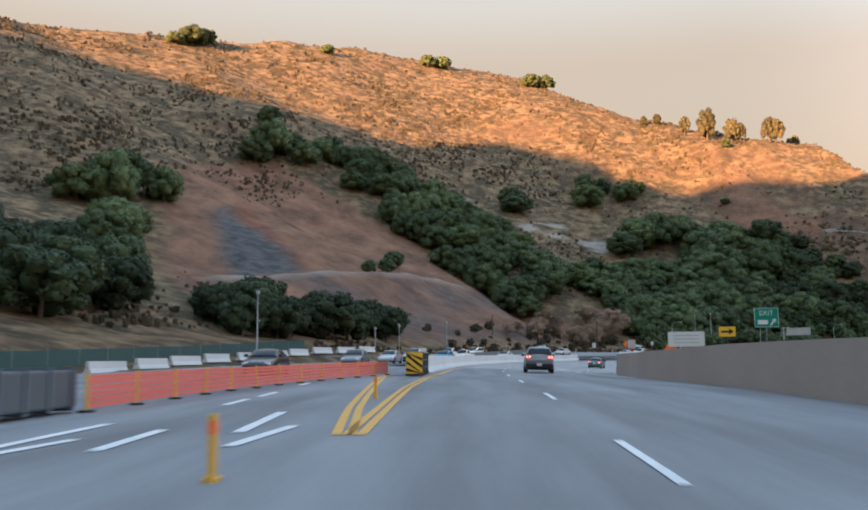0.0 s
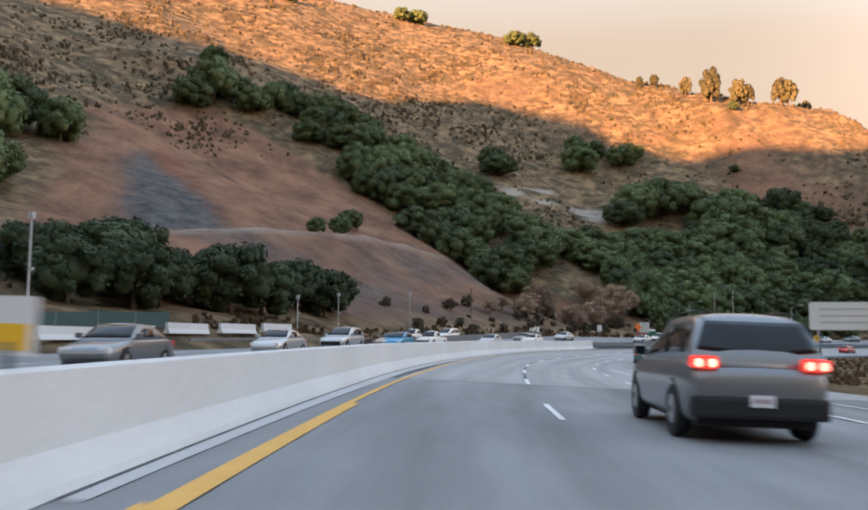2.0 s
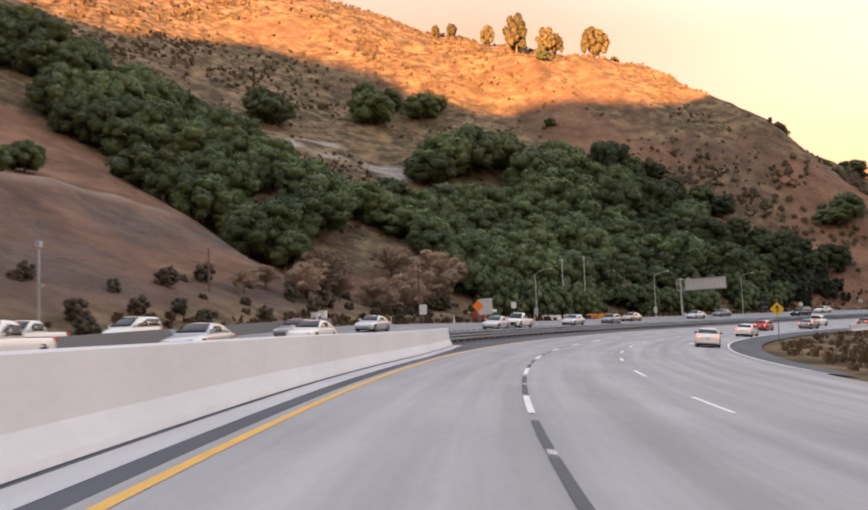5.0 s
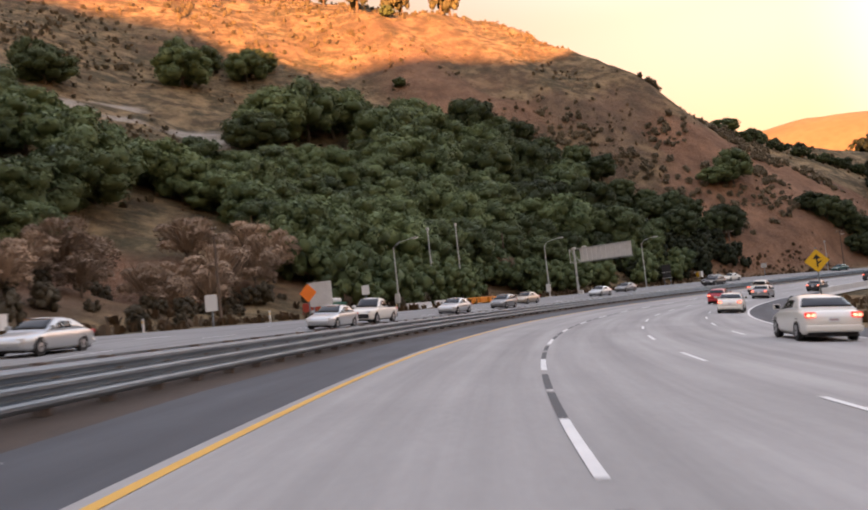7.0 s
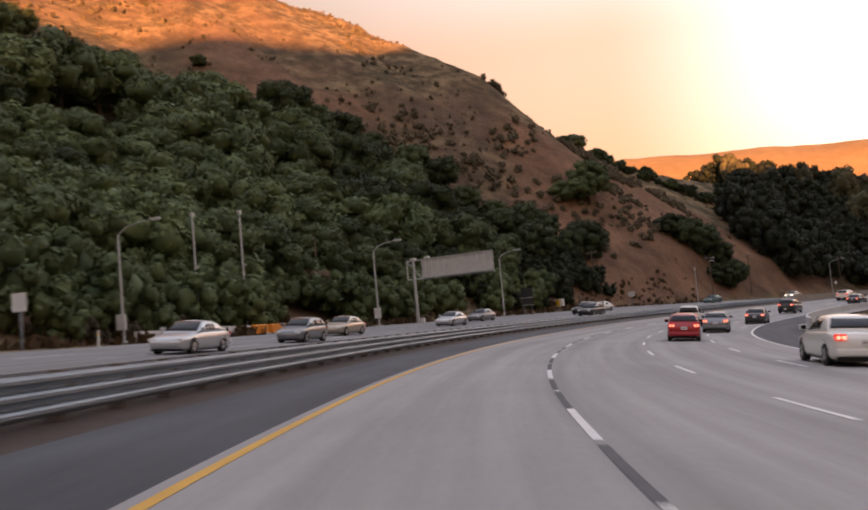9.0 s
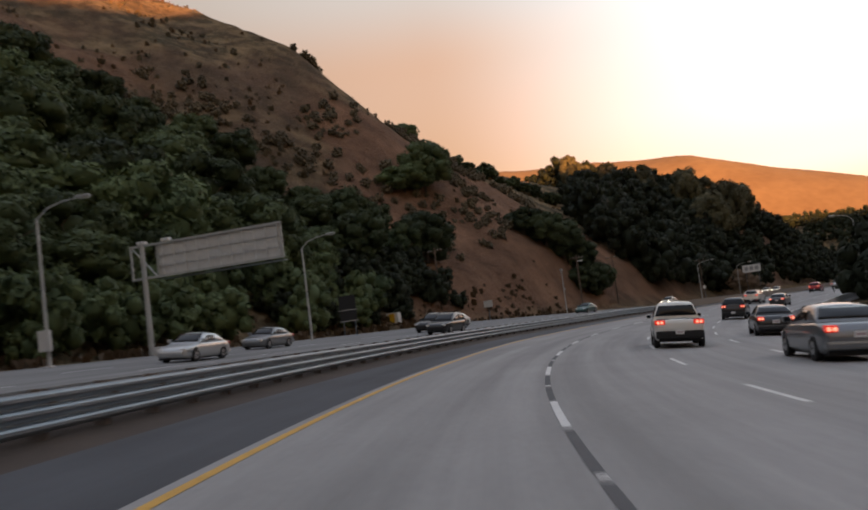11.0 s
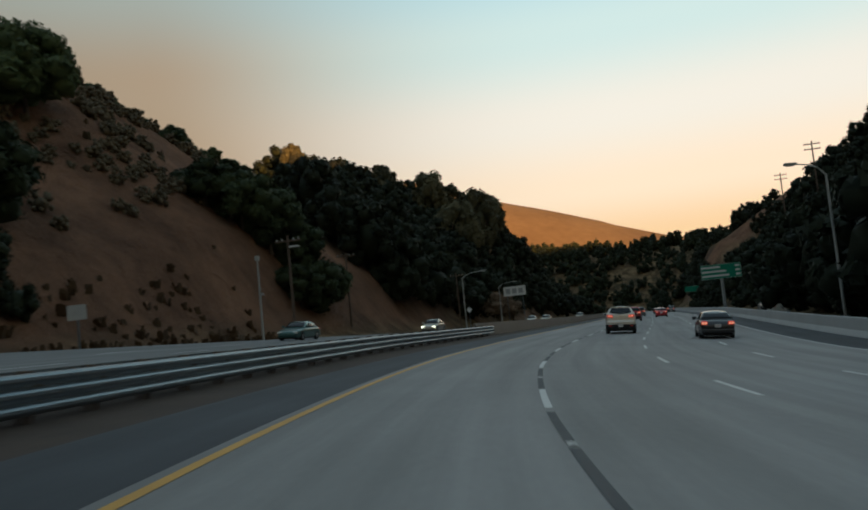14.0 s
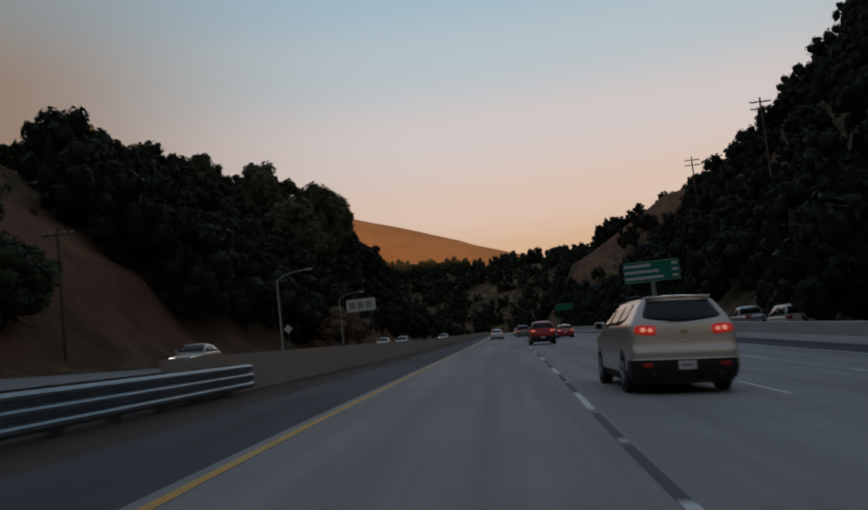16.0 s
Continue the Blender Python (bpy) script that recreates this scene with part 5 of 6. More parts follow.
utility_pole(288, -40.0, 14.0, 0, label="weathered timber pole without arms")
utility_pole(405, -31.0, 12.0)
utility_pole(485, 33.0, 25.4, 2)
utility_pole(445, 32.0, 24.4, 2)
utility_pole(455, -28.0, 11.0)

# ---------------------------------------------------------------- signs
def sign_post(t, h, r=0.04, x=0.0):
    part("post", boxes((x - r, x + r, 0.02, 0.02 + 2 * r, -0.3, h)), M_STEEL, t)


def diamond_sign(name, s, off, top, size, mat, label, back=0.0, symbol=False, turn=0.0):
    m = at_ground(s, off, turn=turn)
    t = thing(name, m, label, "road sign")
    h = top - m.translation.z
    sign_post(t, h + 0.1)
    z = h - size / 2
    b = part("board", plate([(0, z - size / 2), (size / 2, z), (0, z + size / 2), (-size / 2, z)], 0.01), mat, t)
    if symbol:
        k = size * 0.16
        part("symbol", plate([(-0.04, z - 1.7 * k), (0.05, z - 1.7 * k), (0.05, z + 0.5 * k), (k, z + 0.5 * k), (0.0, z + 1.8 * k), (-k, z + 0.5 * k), (-0.04, z + 0.5 * k)], 0.004), M_SIGNBLACK, b).location.y = -0.009
        part("symbol", plate([(0.05, z - 0.9 * k), (k * 1.2, z - 0.1 * k), (k * 1.0, z + 0.1 * k), (0.05, z - 0.4 * k)], 0.004), M_SIGNBLACK, b).location.y = -0.009
    return t


def board_sign(name, s, off, mid, w, h, mat, label, posts=1, turn=0.0, rim=None, category="road sign"):
    m = at_ground(s, off, turn=turn)
    t = thing(name, m, label, category)
    z = mid - m.translation.z
    for k in range(posts):
        sign_post(t, z + h * 0.4, 0.045, 0.0 if posts == 1 else (k / (posts - 1) - 0.5) * w * 0.7)
    b = part("board", plate(round_rect(w, h, min(w, h) * 0.08, z), 0.012), mat, t)
    if rim:
        bm = bmesh.new()
        e = 0.03
        for x0, x1, z0, z1 in ((-w / 2 + e, w / 2 - e, z + h / 2 - 2 * e, z + h / 2 - e), (-w / 2 + e, w / 2 - e, z - h / 2 + e, z - h / 2 + 2 * e), (-w / 2 + e, -w / 2 + 2 * e, z - h / 2 + e, z + h / 2 - e), (w / 2 - 2 * e, w / 2 - e, z - h / 2 + e, z + h / 2 - e)):
            box(bm, x0, x1, -0.010, -0.0065, z0, z1)
        part("rim", bm, rim, b)
    return t, b, z


diamond_sign("work_sign", 133.5, 16.5, 3.35, 1.75, M_SIGNORANGE, "bright orange diamond roadworks sign on a steel post")
diamond_sign("work_sign", 139.0, 15.6, 2.9, 1.7, M_SIGNORANGE, "orange diamond roadworks sign beside the ramp")
diamond_sign("work_sign", 221.8, -23.6, 5.1, 1.6, M_SIGNORANGE, "orange diamond roadworks sign by the far lanes")
diamond_sign("merge_sign", 210.5, 14.6, 2.75, 1.35, M_SIGNYELLOW, "yellow diamond merge sign with black arrow", symbol=True)
diamond_sign("lane_sign", 431.5, -21.4, 4.2, 0.9, M_SIGNWHITE, "pale diamond sign on the lamp's foot")
t, b, z = board_sign("speed_sign", 149.0, 16.2, 1.75, 1.0, 1.9, M_SIGNWHITE, "white speed limit sign on a steel post", rim=M_SIGNBLACK)
words("digits", "65", 0.75, M_SIGNBLACK, b, 0, z - 0.25, -0.0085)
for k in (0, 1):
    part("bar", boxes((-0.32, 0.32, -0.010, -0.0065, z + 0.72 - k * 0.3, z + 0.58 - k * 0.3)), M_SIGNBLACK, b)
t, b, z = board_sign("arrow_sign", 113.0, 24.2, 3.9, 1.9, 1.2, M_SIGNYELLOW, "amber board with a black arrow by the ramp", 1)
part("arrow", plate([(-0.7, z + 0.12), (0.2, z + 0.12), (0.2, z + 0.38), (0.75, z), (0.2, z - 0.38), (0.2, z - 0.12), (-0.7, z - 0.12)], 0.004), M_SIGNBLACK, b).location.y = -0.010
t, b, z = board_sign("ramp_board", 104.5, 19.3, 2.9, 4.0, 1.7, M_SIGNWHITE, "large white information board on two posts", 2, rim=M_SIGNBACK)
for k in range(3):
    part("bar", boxes((-1.4, 1.4, -0.010, -0.0065, z + 0.35 - 0.4 * k, z + 0.47 - 0.4 * k)), P("faded_grey_print", (0.5, 0.5, 0.48)), b)
t, b, z = board_sign("exit_sign", 74, 22.9, 4.05, 1.95, 1.6, M_SIGNGREEN, "green exit sign with white border", 1, rim=M_SIGNWHITE)
words("lettering", "EXIT", 0.55, M_SIGNWHITE, b, 0, z + 0.35, -0.009)
part("bar", boxes((-0.7, 0.1, -0.010, -0.0065, z - 0.55, z - 0.2)), M_SIGNWHITE, b)
part("arrow", plate([(0.25, z - 0.6), (0.4, z - 0.6), (0.62, z - 0.3), (0.7, z - 0.42), (0.75, z - 0.1), (0.42, z - 0.15), (0.53, z - 0.24)], 0.004), M_SIGNWHITE, b).location.y = -0.009
t, b, z = board_sign("guide_sign", 434.5, 15.6, 5.6, 5.6, 2.1, M_SIGNGREEN, "green overhead guide sign with white bars", 1, rim=M_SIGNWHITE)
for k, w in enumerate((2.6, 3.4, 3.8)):
    part("bar", boxes((-2.7, -2.7 + w, -0.010, -0.0065, z + 0.5 - 0.62 * k, z + 0.78 - 0.62 * k)), M_SIGNWHITE, b)
    part("bar", boxes((2.0, 2.6, -0.010, -0.0065, z + 0.5 - 0.62 * k, z + 0.78 - 0.62 * k)), M_SIGNWHITE, b)
part("support", tube((0, 0.25, -0.3), (0, 0.25, z + 1.0), 0.22), M_POLE, t)
board_sign("small_green_sign", 620, 20, 6.5, 5.0, 2.0, M_SIGNGREEN, "small far green guide sign", 2, rim=M_SIGNWHITE)
board_sign("white_sign", 211.5, -25.6, 3.9, 1.0, 1.2, M_SIGNWHITE, "white regulatory sign on a post by the far lanes")
board_sign("white_sign", 235.5, -25.8, 4.6, 0.85, 0.95, M_SIGNWHITE, "small white sign on a thin post by the far lanes")
board_sign("grey_board", 226.0, -24.9, 4.3, 2.3, 2.2, M_SIGNBACK, "grey back of a large sign on two posts", 2)
board_sign("white_sign", 348, -28.0, 4.4, 1.3, 0.9, M_SIGNBACK, "grey back of a small sign below the cutting")
t, b, z = board_sign("dark_board", 314, -26.2, 4.8, 1.8, 2.5, M_BLACKPLASTIC, "dark signal board framed by thin pale rails", 2)
for k in (-1.2, -0.15):
    part("rail", boxes((-1.0, 1.0, -0.05, -0.01, z + k - 0.03, z + k + 0.03)), M_SIGNBACK, b)
t, b, z = board_sign("billboard", 478, -21.2, 7.5, 4.5, 1.9, M_SIGNWHITE, "pale billboard on two posts before the wooded ridge", 2, category="billboard")
for k in range(3):
    part("bar", boxes((-1.8 + k * 1.3, -0.9 + k * 1.3, -0.012, -0.0065, z - 0.5, z + 0.5)), P("grey_print", (0.35, 0.36, 0.36)), b)

# the overhead sign of the far lanes, seen from behind
gan = thing("sign_gantry", facing(288.8, -22.5, lean=False), "overhead sign frame of the far lanes seen from behind", "sign gantry")
base_z = gan.matrix_basis.translation.z
top, low = 9.5 - base_z, 7.35 - base_z
part("post", tube((-4.6, 0, -0.9), (-4.6, 0, top + 0.25), 0.20, 0.15), M_POLE, gan)
for z in (low, top):
    part("chord", boxes((-5.5, 5.5, -0.07, 0.07, z - 0.07, z + 0.07)), M_POLE, gan)
for x in (-5.45, -3.5, 5.45):
    part("strut", boxes((x - 0.05, x + 0.05, -0.05, 0.05, low, top)), M_POLE, gan)
part("brace", tube((-5.4, 0, top), (-3.6, 0, low), 0.05, seg=6), M_POLE, gan)
panel = part("sign_panel", boxes((-3.45, 5.4, 0.08, 0.12, low - 0.02, top + 0.02)), M_SIGNBACK, gan, "streaked bare metal back of the sign")
for k in range(11):
    part("stiffener", boxes((-3.2 + k * 0.83, -3.1 + k * 0.83, -0.02, 0.08, low, top)), M_SIGNBACK, panel)
for z in (low + 0.7, low + 1.4):
    part("stringer", boxes((-3.4, 5.35, -0.05, -0.02, z - 0.04, z + 0.04)), M_SIGNBACK, panel)
part("walkway", boxes((-3.45, 5.4, 0.15, 0.75, low - 0.2, low - 0.15)), M_STEEL, gan)
for x in (-4.6, -2.8):
    part("fitting", boxes((x - 0.3, x + 0.3, -0.1, 0.3, top + 0.08, top + 0.3), bevel=0.04), M_SIGNWHITE, gan)
part("cabinet", boxes((-4.2, -3.6, -0.5, -0.1, -0.6, 0.9), bevel=0.03), M_SIGNBACK, gan)

# site clutter on the verge
skip = thing("skip_container", facing(232, -28.2, turn=6), "green and red steel container on the verge", "container")
part("body", boxes((-1.0, 1.0, -2.6, 2.6, 0.15, 1.35), bevel=0.03), M_CONTAINER, skip)
part("end_panel", boxes((-1.02, 1.02, -3.4, -2.62, 0.15, 1.3), bevel=0.03), M_REDPAINT, skip)
for k in range(6):
    part("rib", boxes((-1.06, 1.06, -2.3 + k * 0.9, -2.2 + k * 0.9, 0.15, 1.35)), M_CONTAINER, skip)
part("load", boxes((-0.8, 0.8, -2.0, 1.8, 1.3, 1.75), bevel=0.12), M_SIGNWHITE, skip)
for k in range(3):
    o = thing("orange_barrier", facing(262 + 2.3 * k, -28.0), "orange plastic water barrier on the verge", "barrier", "orange barriers on the verge")
    part("shell", boxes((-0.25, 0.25, -1.0, 1.0, 0.0, 0.75), bevel=0.08), material("orange_plastic", (0.8, 0.28, 0.03), 0.5, dark=(0.6, 0.2, 0.02), scale=1, fine=20), o)
    part("lip", boxes((-0.3, 0.3, -1.02, 1.02, 0.0, 0.15), bevel=0.03), MATS["orange_plastic"], o)
cab = thing("utility_cabinet", at_ground(333.5, -33.2), "yellow and white roadside cabinet by the far lanes", "cabinet")
part("body", boxes((-0.8, 0.8, -0.4, 0.4, 0.0, 1.3), bevel=0.03), M_SIGNWHITE, cab)
part("door", boxes((-0.45, 0.35, -0.43, -0.40, 0.1, 1.2), bevel=0.01), M_SIGNYELLOW, cab)
for s, o, h in ((196, -30, 1.3), (198, -30.4, 1.6)):
    c = thing("utility_cabinet", at_ground(s, o), "pale metal roadside cabinet among dry weeds", "cabinet")
    part("body", boxes((-0.4, 0.4, -0.3, 0.3, 0.0, h), bevel=0.03), M_SIGNWHITE, c)
    part("lid", boxes((-0.43, 0.43, -0.33, 0.33, h, h + 0.06)), M_SIGNBACK, c)
for s in (204, 219, 241):
    o = thing("marker_post", at_ground(s, -25.6), "short white marker post on the verge", "marker post", "marker posts on the verge")
    part("post", boxes((-0.06, 0.06, -0.03, 0.03, -0.1, 1.1)), M_SIGNWHITE, o)
    part("reflector", boxes((-0.05, 0.05, -0.04, -0.03, 0.8, 0.95)), M_SIGNYELLOW, o)

# ---------------------------------------------------------------- vehicles
def paint(name, c, metal=0.3):
    return material("paint_" + name, c, 0.32, metal, dark=tuple(v * 0.93 for v in c), scale=0.7, fine=6.0, amount=0.2, bump=0.0, coat=0.6)


M_GLASS = material("dark_car_glass", (0.012, 0.014, 0.017), 0.08, dark=(0.008, 0.01, 0.012), scale=1, fine=4, bump=0.0, spec=0.35)
M_TYRE = material("tyre_rubber", (0.02, 0.02, 0.02), 0.85, dark=(0.012, 0.012, 0.012), scale=4, fine=40, bump=0.2)
M_RIM = material("wheel_alloy", (0.5, 0.5, 0.5), 0.35, 0.9, dark=(0.35, 0.35, 0.35), scale=6, fine=30, bump=0.0)
M_CLAD = material("dark_grey_bumper_plastic", (0.018, 0.018, 0.019), 0.75, dark=(0.012, 0.012, 0.013), scale=3, fine=40, bump=0.1)
M_TAIL = material("lit_tail_lamp", (0.55, 0.03, 0.02), 0.25, dark=(0.45, 0.02, 0.015), scale=8, fine=30, bump=0.0, emit=(1.0, 0.05, 0.03), emit_strength=0.35)
M_BRAKE = material("bright_brake_lamp", (0.8, 0.3, 0.2), 0.25, dark=(0.7, 0.2, 0.15), scale=8, fine=30, bump=0.0, emit=(1.0, 0.36, 0.24), emit_strength=1.1)
M_REFLECT = material("red_reflector", (0.5, 0.03, 0.03), 0.3, dark=(0.4, 0.02, 0.02), scale=8, fine=30, bump=0.0)
M_HEAD = material("headlamp_glass", (0.75, 0.75, 0.72), 0.15, dark=(0.6, 0.6, 0.58), scale=8, fine=30, bump=0.0)
M_HEADLIT = material("lit_headlamp", (0.8, 0.78, 0.7), 0.15, dark=(0.7, 0.68, 0.6), scale=8, fine=30, bump=0.0, emit=(1.0, 0.9, 0.7), emit_strength=4.0)
M_PLATE = material("number_plate", (0.7, 0.7, 0.7), 0.4, dark=(0.62, 0.62, 0.62), scale=8, fine=30, bump=0.0)

# along the car, from the tail (0) to the nose (1): height of the body's top edge; the cabin's foot and roof stations
KINDS = {}
KINDS["sedan"] = dict(L=4.75, W=1.80, H=1.43, wheel=0.32, ground=0.20, deck=[(0, 0.72), (0.03, 0.90), (0.16, 0.98), (0.30, 0.96), (0.66, 0.93), (0.72, 0.92), (0.92, 0.76), (0.985, 0.66), (1, 0.55)],
    roof=[(0.135, 0.97), (0.27, 1.36), (0.40, 1.43), (0.54, 1.41), (0.715, 0.93)], axles=(0.20, 0.80))
KINDS["suv"] = dict(L=5.0, W=1.98, H=1.77, wheel=0.37, ground=0.26, deck=[(0, 0.86), (0.015, 1.06), (0.06, 1.12), (0.60, 1.08), (0.72, 1.06), (0.90, 0.98), (0.98, 0.86), (1, 0.70)],
    roof=[(0.012, 1.10), (0.075, 1.66), (0.16, 1.76), (0.48, 1.75), (0.715, 1.06)], axles=(0.19, 0.79))
KINDS["compact"] = dict(L=4.2, W=1.72, H=1.48, wheel=0.31, ground=0.19, deck=[(0, 0.75), (0.02, 0.92), (0.08, 0.98), (0.64, 0.94), (0.74, 0.92), (0.93, 0.77), (0.985, 0.66), (1, 0.55)],
    roof=[(0.03, 0.97), (0.14, 1.40), (0.30, 1.48), (0.54, 1.45), (0.75, 0.93)], axles=(0.18, 0.80))
KINDS["van"] = dict(L=4.9, W=1.92, H=1.80, wheel=0.33, ground=0.20, deck=[(0, 0.88), (0.01, 1.04), (0.05, 1.08), (0.70, 1.05), (0.82, 1.0), (0.95, 0.84), (1, 0.62)],
    roof=[(0.008, 1.06), (0.04, 1.70), (0.12, 1.79), (0.56, 1.78), (0.82, 1.02)], axles=(0.18, 0.81))
KINDS["pickup"] = dict(L=5.4, W=1.92, H=1.78, wheel=0.38, ground=0.30, deck=[(0, 0.92), (0.01, 1.08), (0.38, 1.08), (0.42, 1.10), (0.74, 1.08), (0.78, 1.07), (0.93, 1.0), (0.985, 0.88), (1, 0.72)],
    roof=[(0.385, 1.09), (0.41, 1.68), (0.48, 1.77), (0.60, 1.76), (0.745, 1.07)], axles=(0.20, 0.80))


def loft(rings, close_ends=True):
    bm = bmesh.new()
    rv = [[bm.verts.new(p) for p in r] for r in rings]
    for a, b in zip(rv, rv[1:]):
        for j in range(len(a) - 1):
            bm.faces.new((a[j], a[j + 1], b[j + 1], b[j]))
        bm.faces.new((a[-1], a[0], b[0], b[-1]))
    if close_ends:
        bm.faces.new(rv[0][::-1])
        bm.faces.new(rv[-1])
    bmesh.ops.recalc_face_normals(bm, faces=bm.faces[:])
    for f in bm.faces:
        f.smooth = True
    return bm


def skin(name, quad, out, mat, parent, thick=0.012, grid=(6, 4), bulge=0.0, sag=0.0):
    """A curved pane over four corners, pushed out along a direction."""
    a, b, c, d = (Vector(q) for q in quad)
    out = Vector(out).normalized()
    bm = bmesh.new()
    n, k = grid
    rows = []
    for i in range(n + 1):
        u = i / n
        row = []
        for j in range(k + 1):
            v = j / k
            p = a.lerp(b, u).lerp(d.lerp(c, u), v) + out * (thick + bulge * (1 - (2 * u - 1) ** 2) * (1 - (2 * v - 1) ** 2))
            p.z -= sag * (1 - abs(2 * u - 1) ** 1.6) * (1 - v)
            row.append(bm.verts.new(p))
        rows.append(row)
    for r, q in zip(rows, rows[1:]):
        for j in range(k):
            bm.faces.new((r[j], q[j], q[j + 1], r[j + 1]))
    edge = [e for e in bm.edges if e.is_boundary]
    ext = bmesh.ops.extrude_edge_only(bm, edges=edge)
    for v in [g for g in ext["geom"] if isinstance(g, bmesh.types.BMVert)]:
        v.co -= out * (thick + 0.02)
    bmesh.ops.recalc_face_normals(bm, faces=bm.faces[:])
    for f in bm.faces:
        f.smooth = True
    return part(name, bm, mat, parent)


def add_wheel(t, x, y, r, sx):
    w = new("wheel")
    w.parent = t
    w.matrix_basis = Matrix.Translation((x, y, r))
    part("tyre", bent([(-0.12, 0, 0), (-0.115, 0, 0), (-0.08, 0, 0), (0.08, 0, 0), (0.115, 0, 0), (0.12, 0, 0)], [r * 0.84, r * 0.94, r, r, r * 0.94, r * 0.84], 24), M_TYRE, w)
    part("rim", bent([(sx * 0.04, 0, 0), (sx * 0.112, 0, 0), (sx * 0.122, 0, 0)], [r * 0.66, r * 0.66, r * 0.58], 20), M_RIM, w)
    for k in range(5):
        a = k * 2 * math.pi / 5
        part("spoke", tube((sx * 0.118, 0, 0), (sx * 0.124, r * 0.6 * math.cos(a), r * 0.6 * math.sin(a)), 0.035, 0.028, 6), M_RIM, w)
    part("hub", tube((sx * 0.10, 0, 0), (sx * 0.134, 0, 0), r * 0.15), M_CLAD, w)
    return w


def crossover(colour, label):
    """A large crossover, tail to -y: a body lofted over a shaped tail, with its panes and lamps set into the same surface."""
    L, r = 5.1, 0.37
    t = thing("suv", Matrix.Translation((0, 0, -400)), label, "suv")
    WIDE = [(0.20, 0.90), (0.30, 0.965), (0.45, 0.99), (0.62, 0.985), (0.80, 0.985), (1.0, 0.985), (1.15, 0.975), (1.25, 0.95), (1.32, 0.91), (1.40, 0.865), (1.55, 0.775), (1.68, 0.69), (1.75, 0.60), (1.79, 0.45), (1.81, 0.22), (1.815, 0.0)]
    TAIL = [(0.20, 0.16), (0.30, 0.06), (0.45, 0.0), (0.60, 0.0), (0.64, 0.03), (0.70, 0.01), (0.80, 0.02), (0.84, 0.06), (1.0, 0.08), (1.15, 0.10), (1.25, 0.12), (1.40, 0.19), (1.68, 0.46), (1.75, 0.47), (1.79, 0.50), (1.815, 0.58)]
    TOP = [(0.0, 1.815), (2.4, 1.81), (2.75, 1.75), (3.1, 1.58), (3.75, 1.20), (3.95, 1.13), (4.5, 1.06), (4.85, 0.95), (5.02, 0.80), (5.1, 0.70)]
    wide = lambda z: float(lerp(z, WIDE))
    tail = lambda z: float(lerp(z, TAIL))
    levels = [0.20, 0.25, 0.30, 0.38, 0.45, 0.55, 0.62, 0.635, 0.70, 0.80, 0.83, 0.92, 1.0, 1.08, 1.15, 1.20, 1.25, 1.32, 1.40, 1.48, 1.55, 1.62, 1.68, 1.72, 1.75, 1.775, 1.79, 1.80, 1.81]

    def point(u, z, top):
        """On the surface at u metres from the tail."""
        narrow = float(lerp(u, [(0, 0.93), (0.03, 0.965), (0.10, 0.99), (0.25, 1.0), (4.3, 1.0), (4.7, 0.96), (4.95, 0.88), (5.1, 0.74)]))
        over = 0.0
        if z > top:
            over, z = (z - top) / max(1.815 - top, 0.01), top
        w = wide(z) * narrow * (1 - min(over, 1.0) * 0.98)
        back = tail(z) * max(0.0, 1 - u / 0.9)
        return Vector((w, u + back - L / 2, z + 0.03 * over * (top < 1.8)))

    stations = [0, 0.03, 0.10, 0.25, 0.5, 0.75, 0.95, 1.3, 1.8, 2.3, 2.6, 2.75, 2.9, 3.1, 3.4, 3.75, 3.95, 4.2, 4.5, 4.7, 4.85, 4.95, 5.02, 5.1]
    shell, clad = bmesh.new(), bmesh.new()

    def quad(bm, pts):
        bm.faces.new([bm.verts.new(q) for q in pts])

    tops = {u: float(lerp(u, TOP)) for u in stations}
    for u0, u1 in zip(stations, stations[1:]):
        for z0, z1 in zip(levels, levels[1:]):
            bm = clad if (z1 < 0.63 and (u1 < 0.6 or u0 > 4.6)) or z1 < 0.39 else shell
            for sx in (1, -1):
                flip = lambda q: Vector((q.x * sx, q.y, q.z))
                pts = [flip(point(u0, z0, tops[u0])), flip(point(u1, z0, tops[u1])), flip(point(u1, z1, tops[u1])), flip(point(u0, z1, tops[u0]))]
                if len({tuple(round(c, 4) for c in q) for q in pts}) == 4:
                    quad(bm, pts)
        a, b = point(u0, 1.81, tops[u0]), point(u1, 1.81, tops[u1])
        quad(shell, [(-a.x, a.y, a.z), (a.x, a.y, a.z), (b.x, b.y, b.z), (-b.x, b.y, b.z)])
    cols = np.linspace(-1, 1, 13)
    rear = lambda c, z, out=0.0: Vector((c * wide(z) * 0.93, tail(z) - 0.07 * (1 - c * c) - out - L / 2, z))
    for z0, z1 in zip(levels, levels[1:]):
        for c0, c1 in zip(cols, cols[1:]):
            quad(clad if z1 < 0.63 else shell, [rear(c0, z0), rear(c1, z0), rear(c1, z1), rear(c0, z1)])
    for z0, z1 in zip(levels, levels[1:]):
        a, b = point(5.1, z0, tops[5.1]), point(5.1, z1, tops[5.1])
        if z1 <= 0.71:
            quad(clad if z1 < 0.63 else shell, [(a.x, a.y, z0), (-a.x, a.y, z0), (-b.x, b.y, z1), (b.x, b.y, z1)])
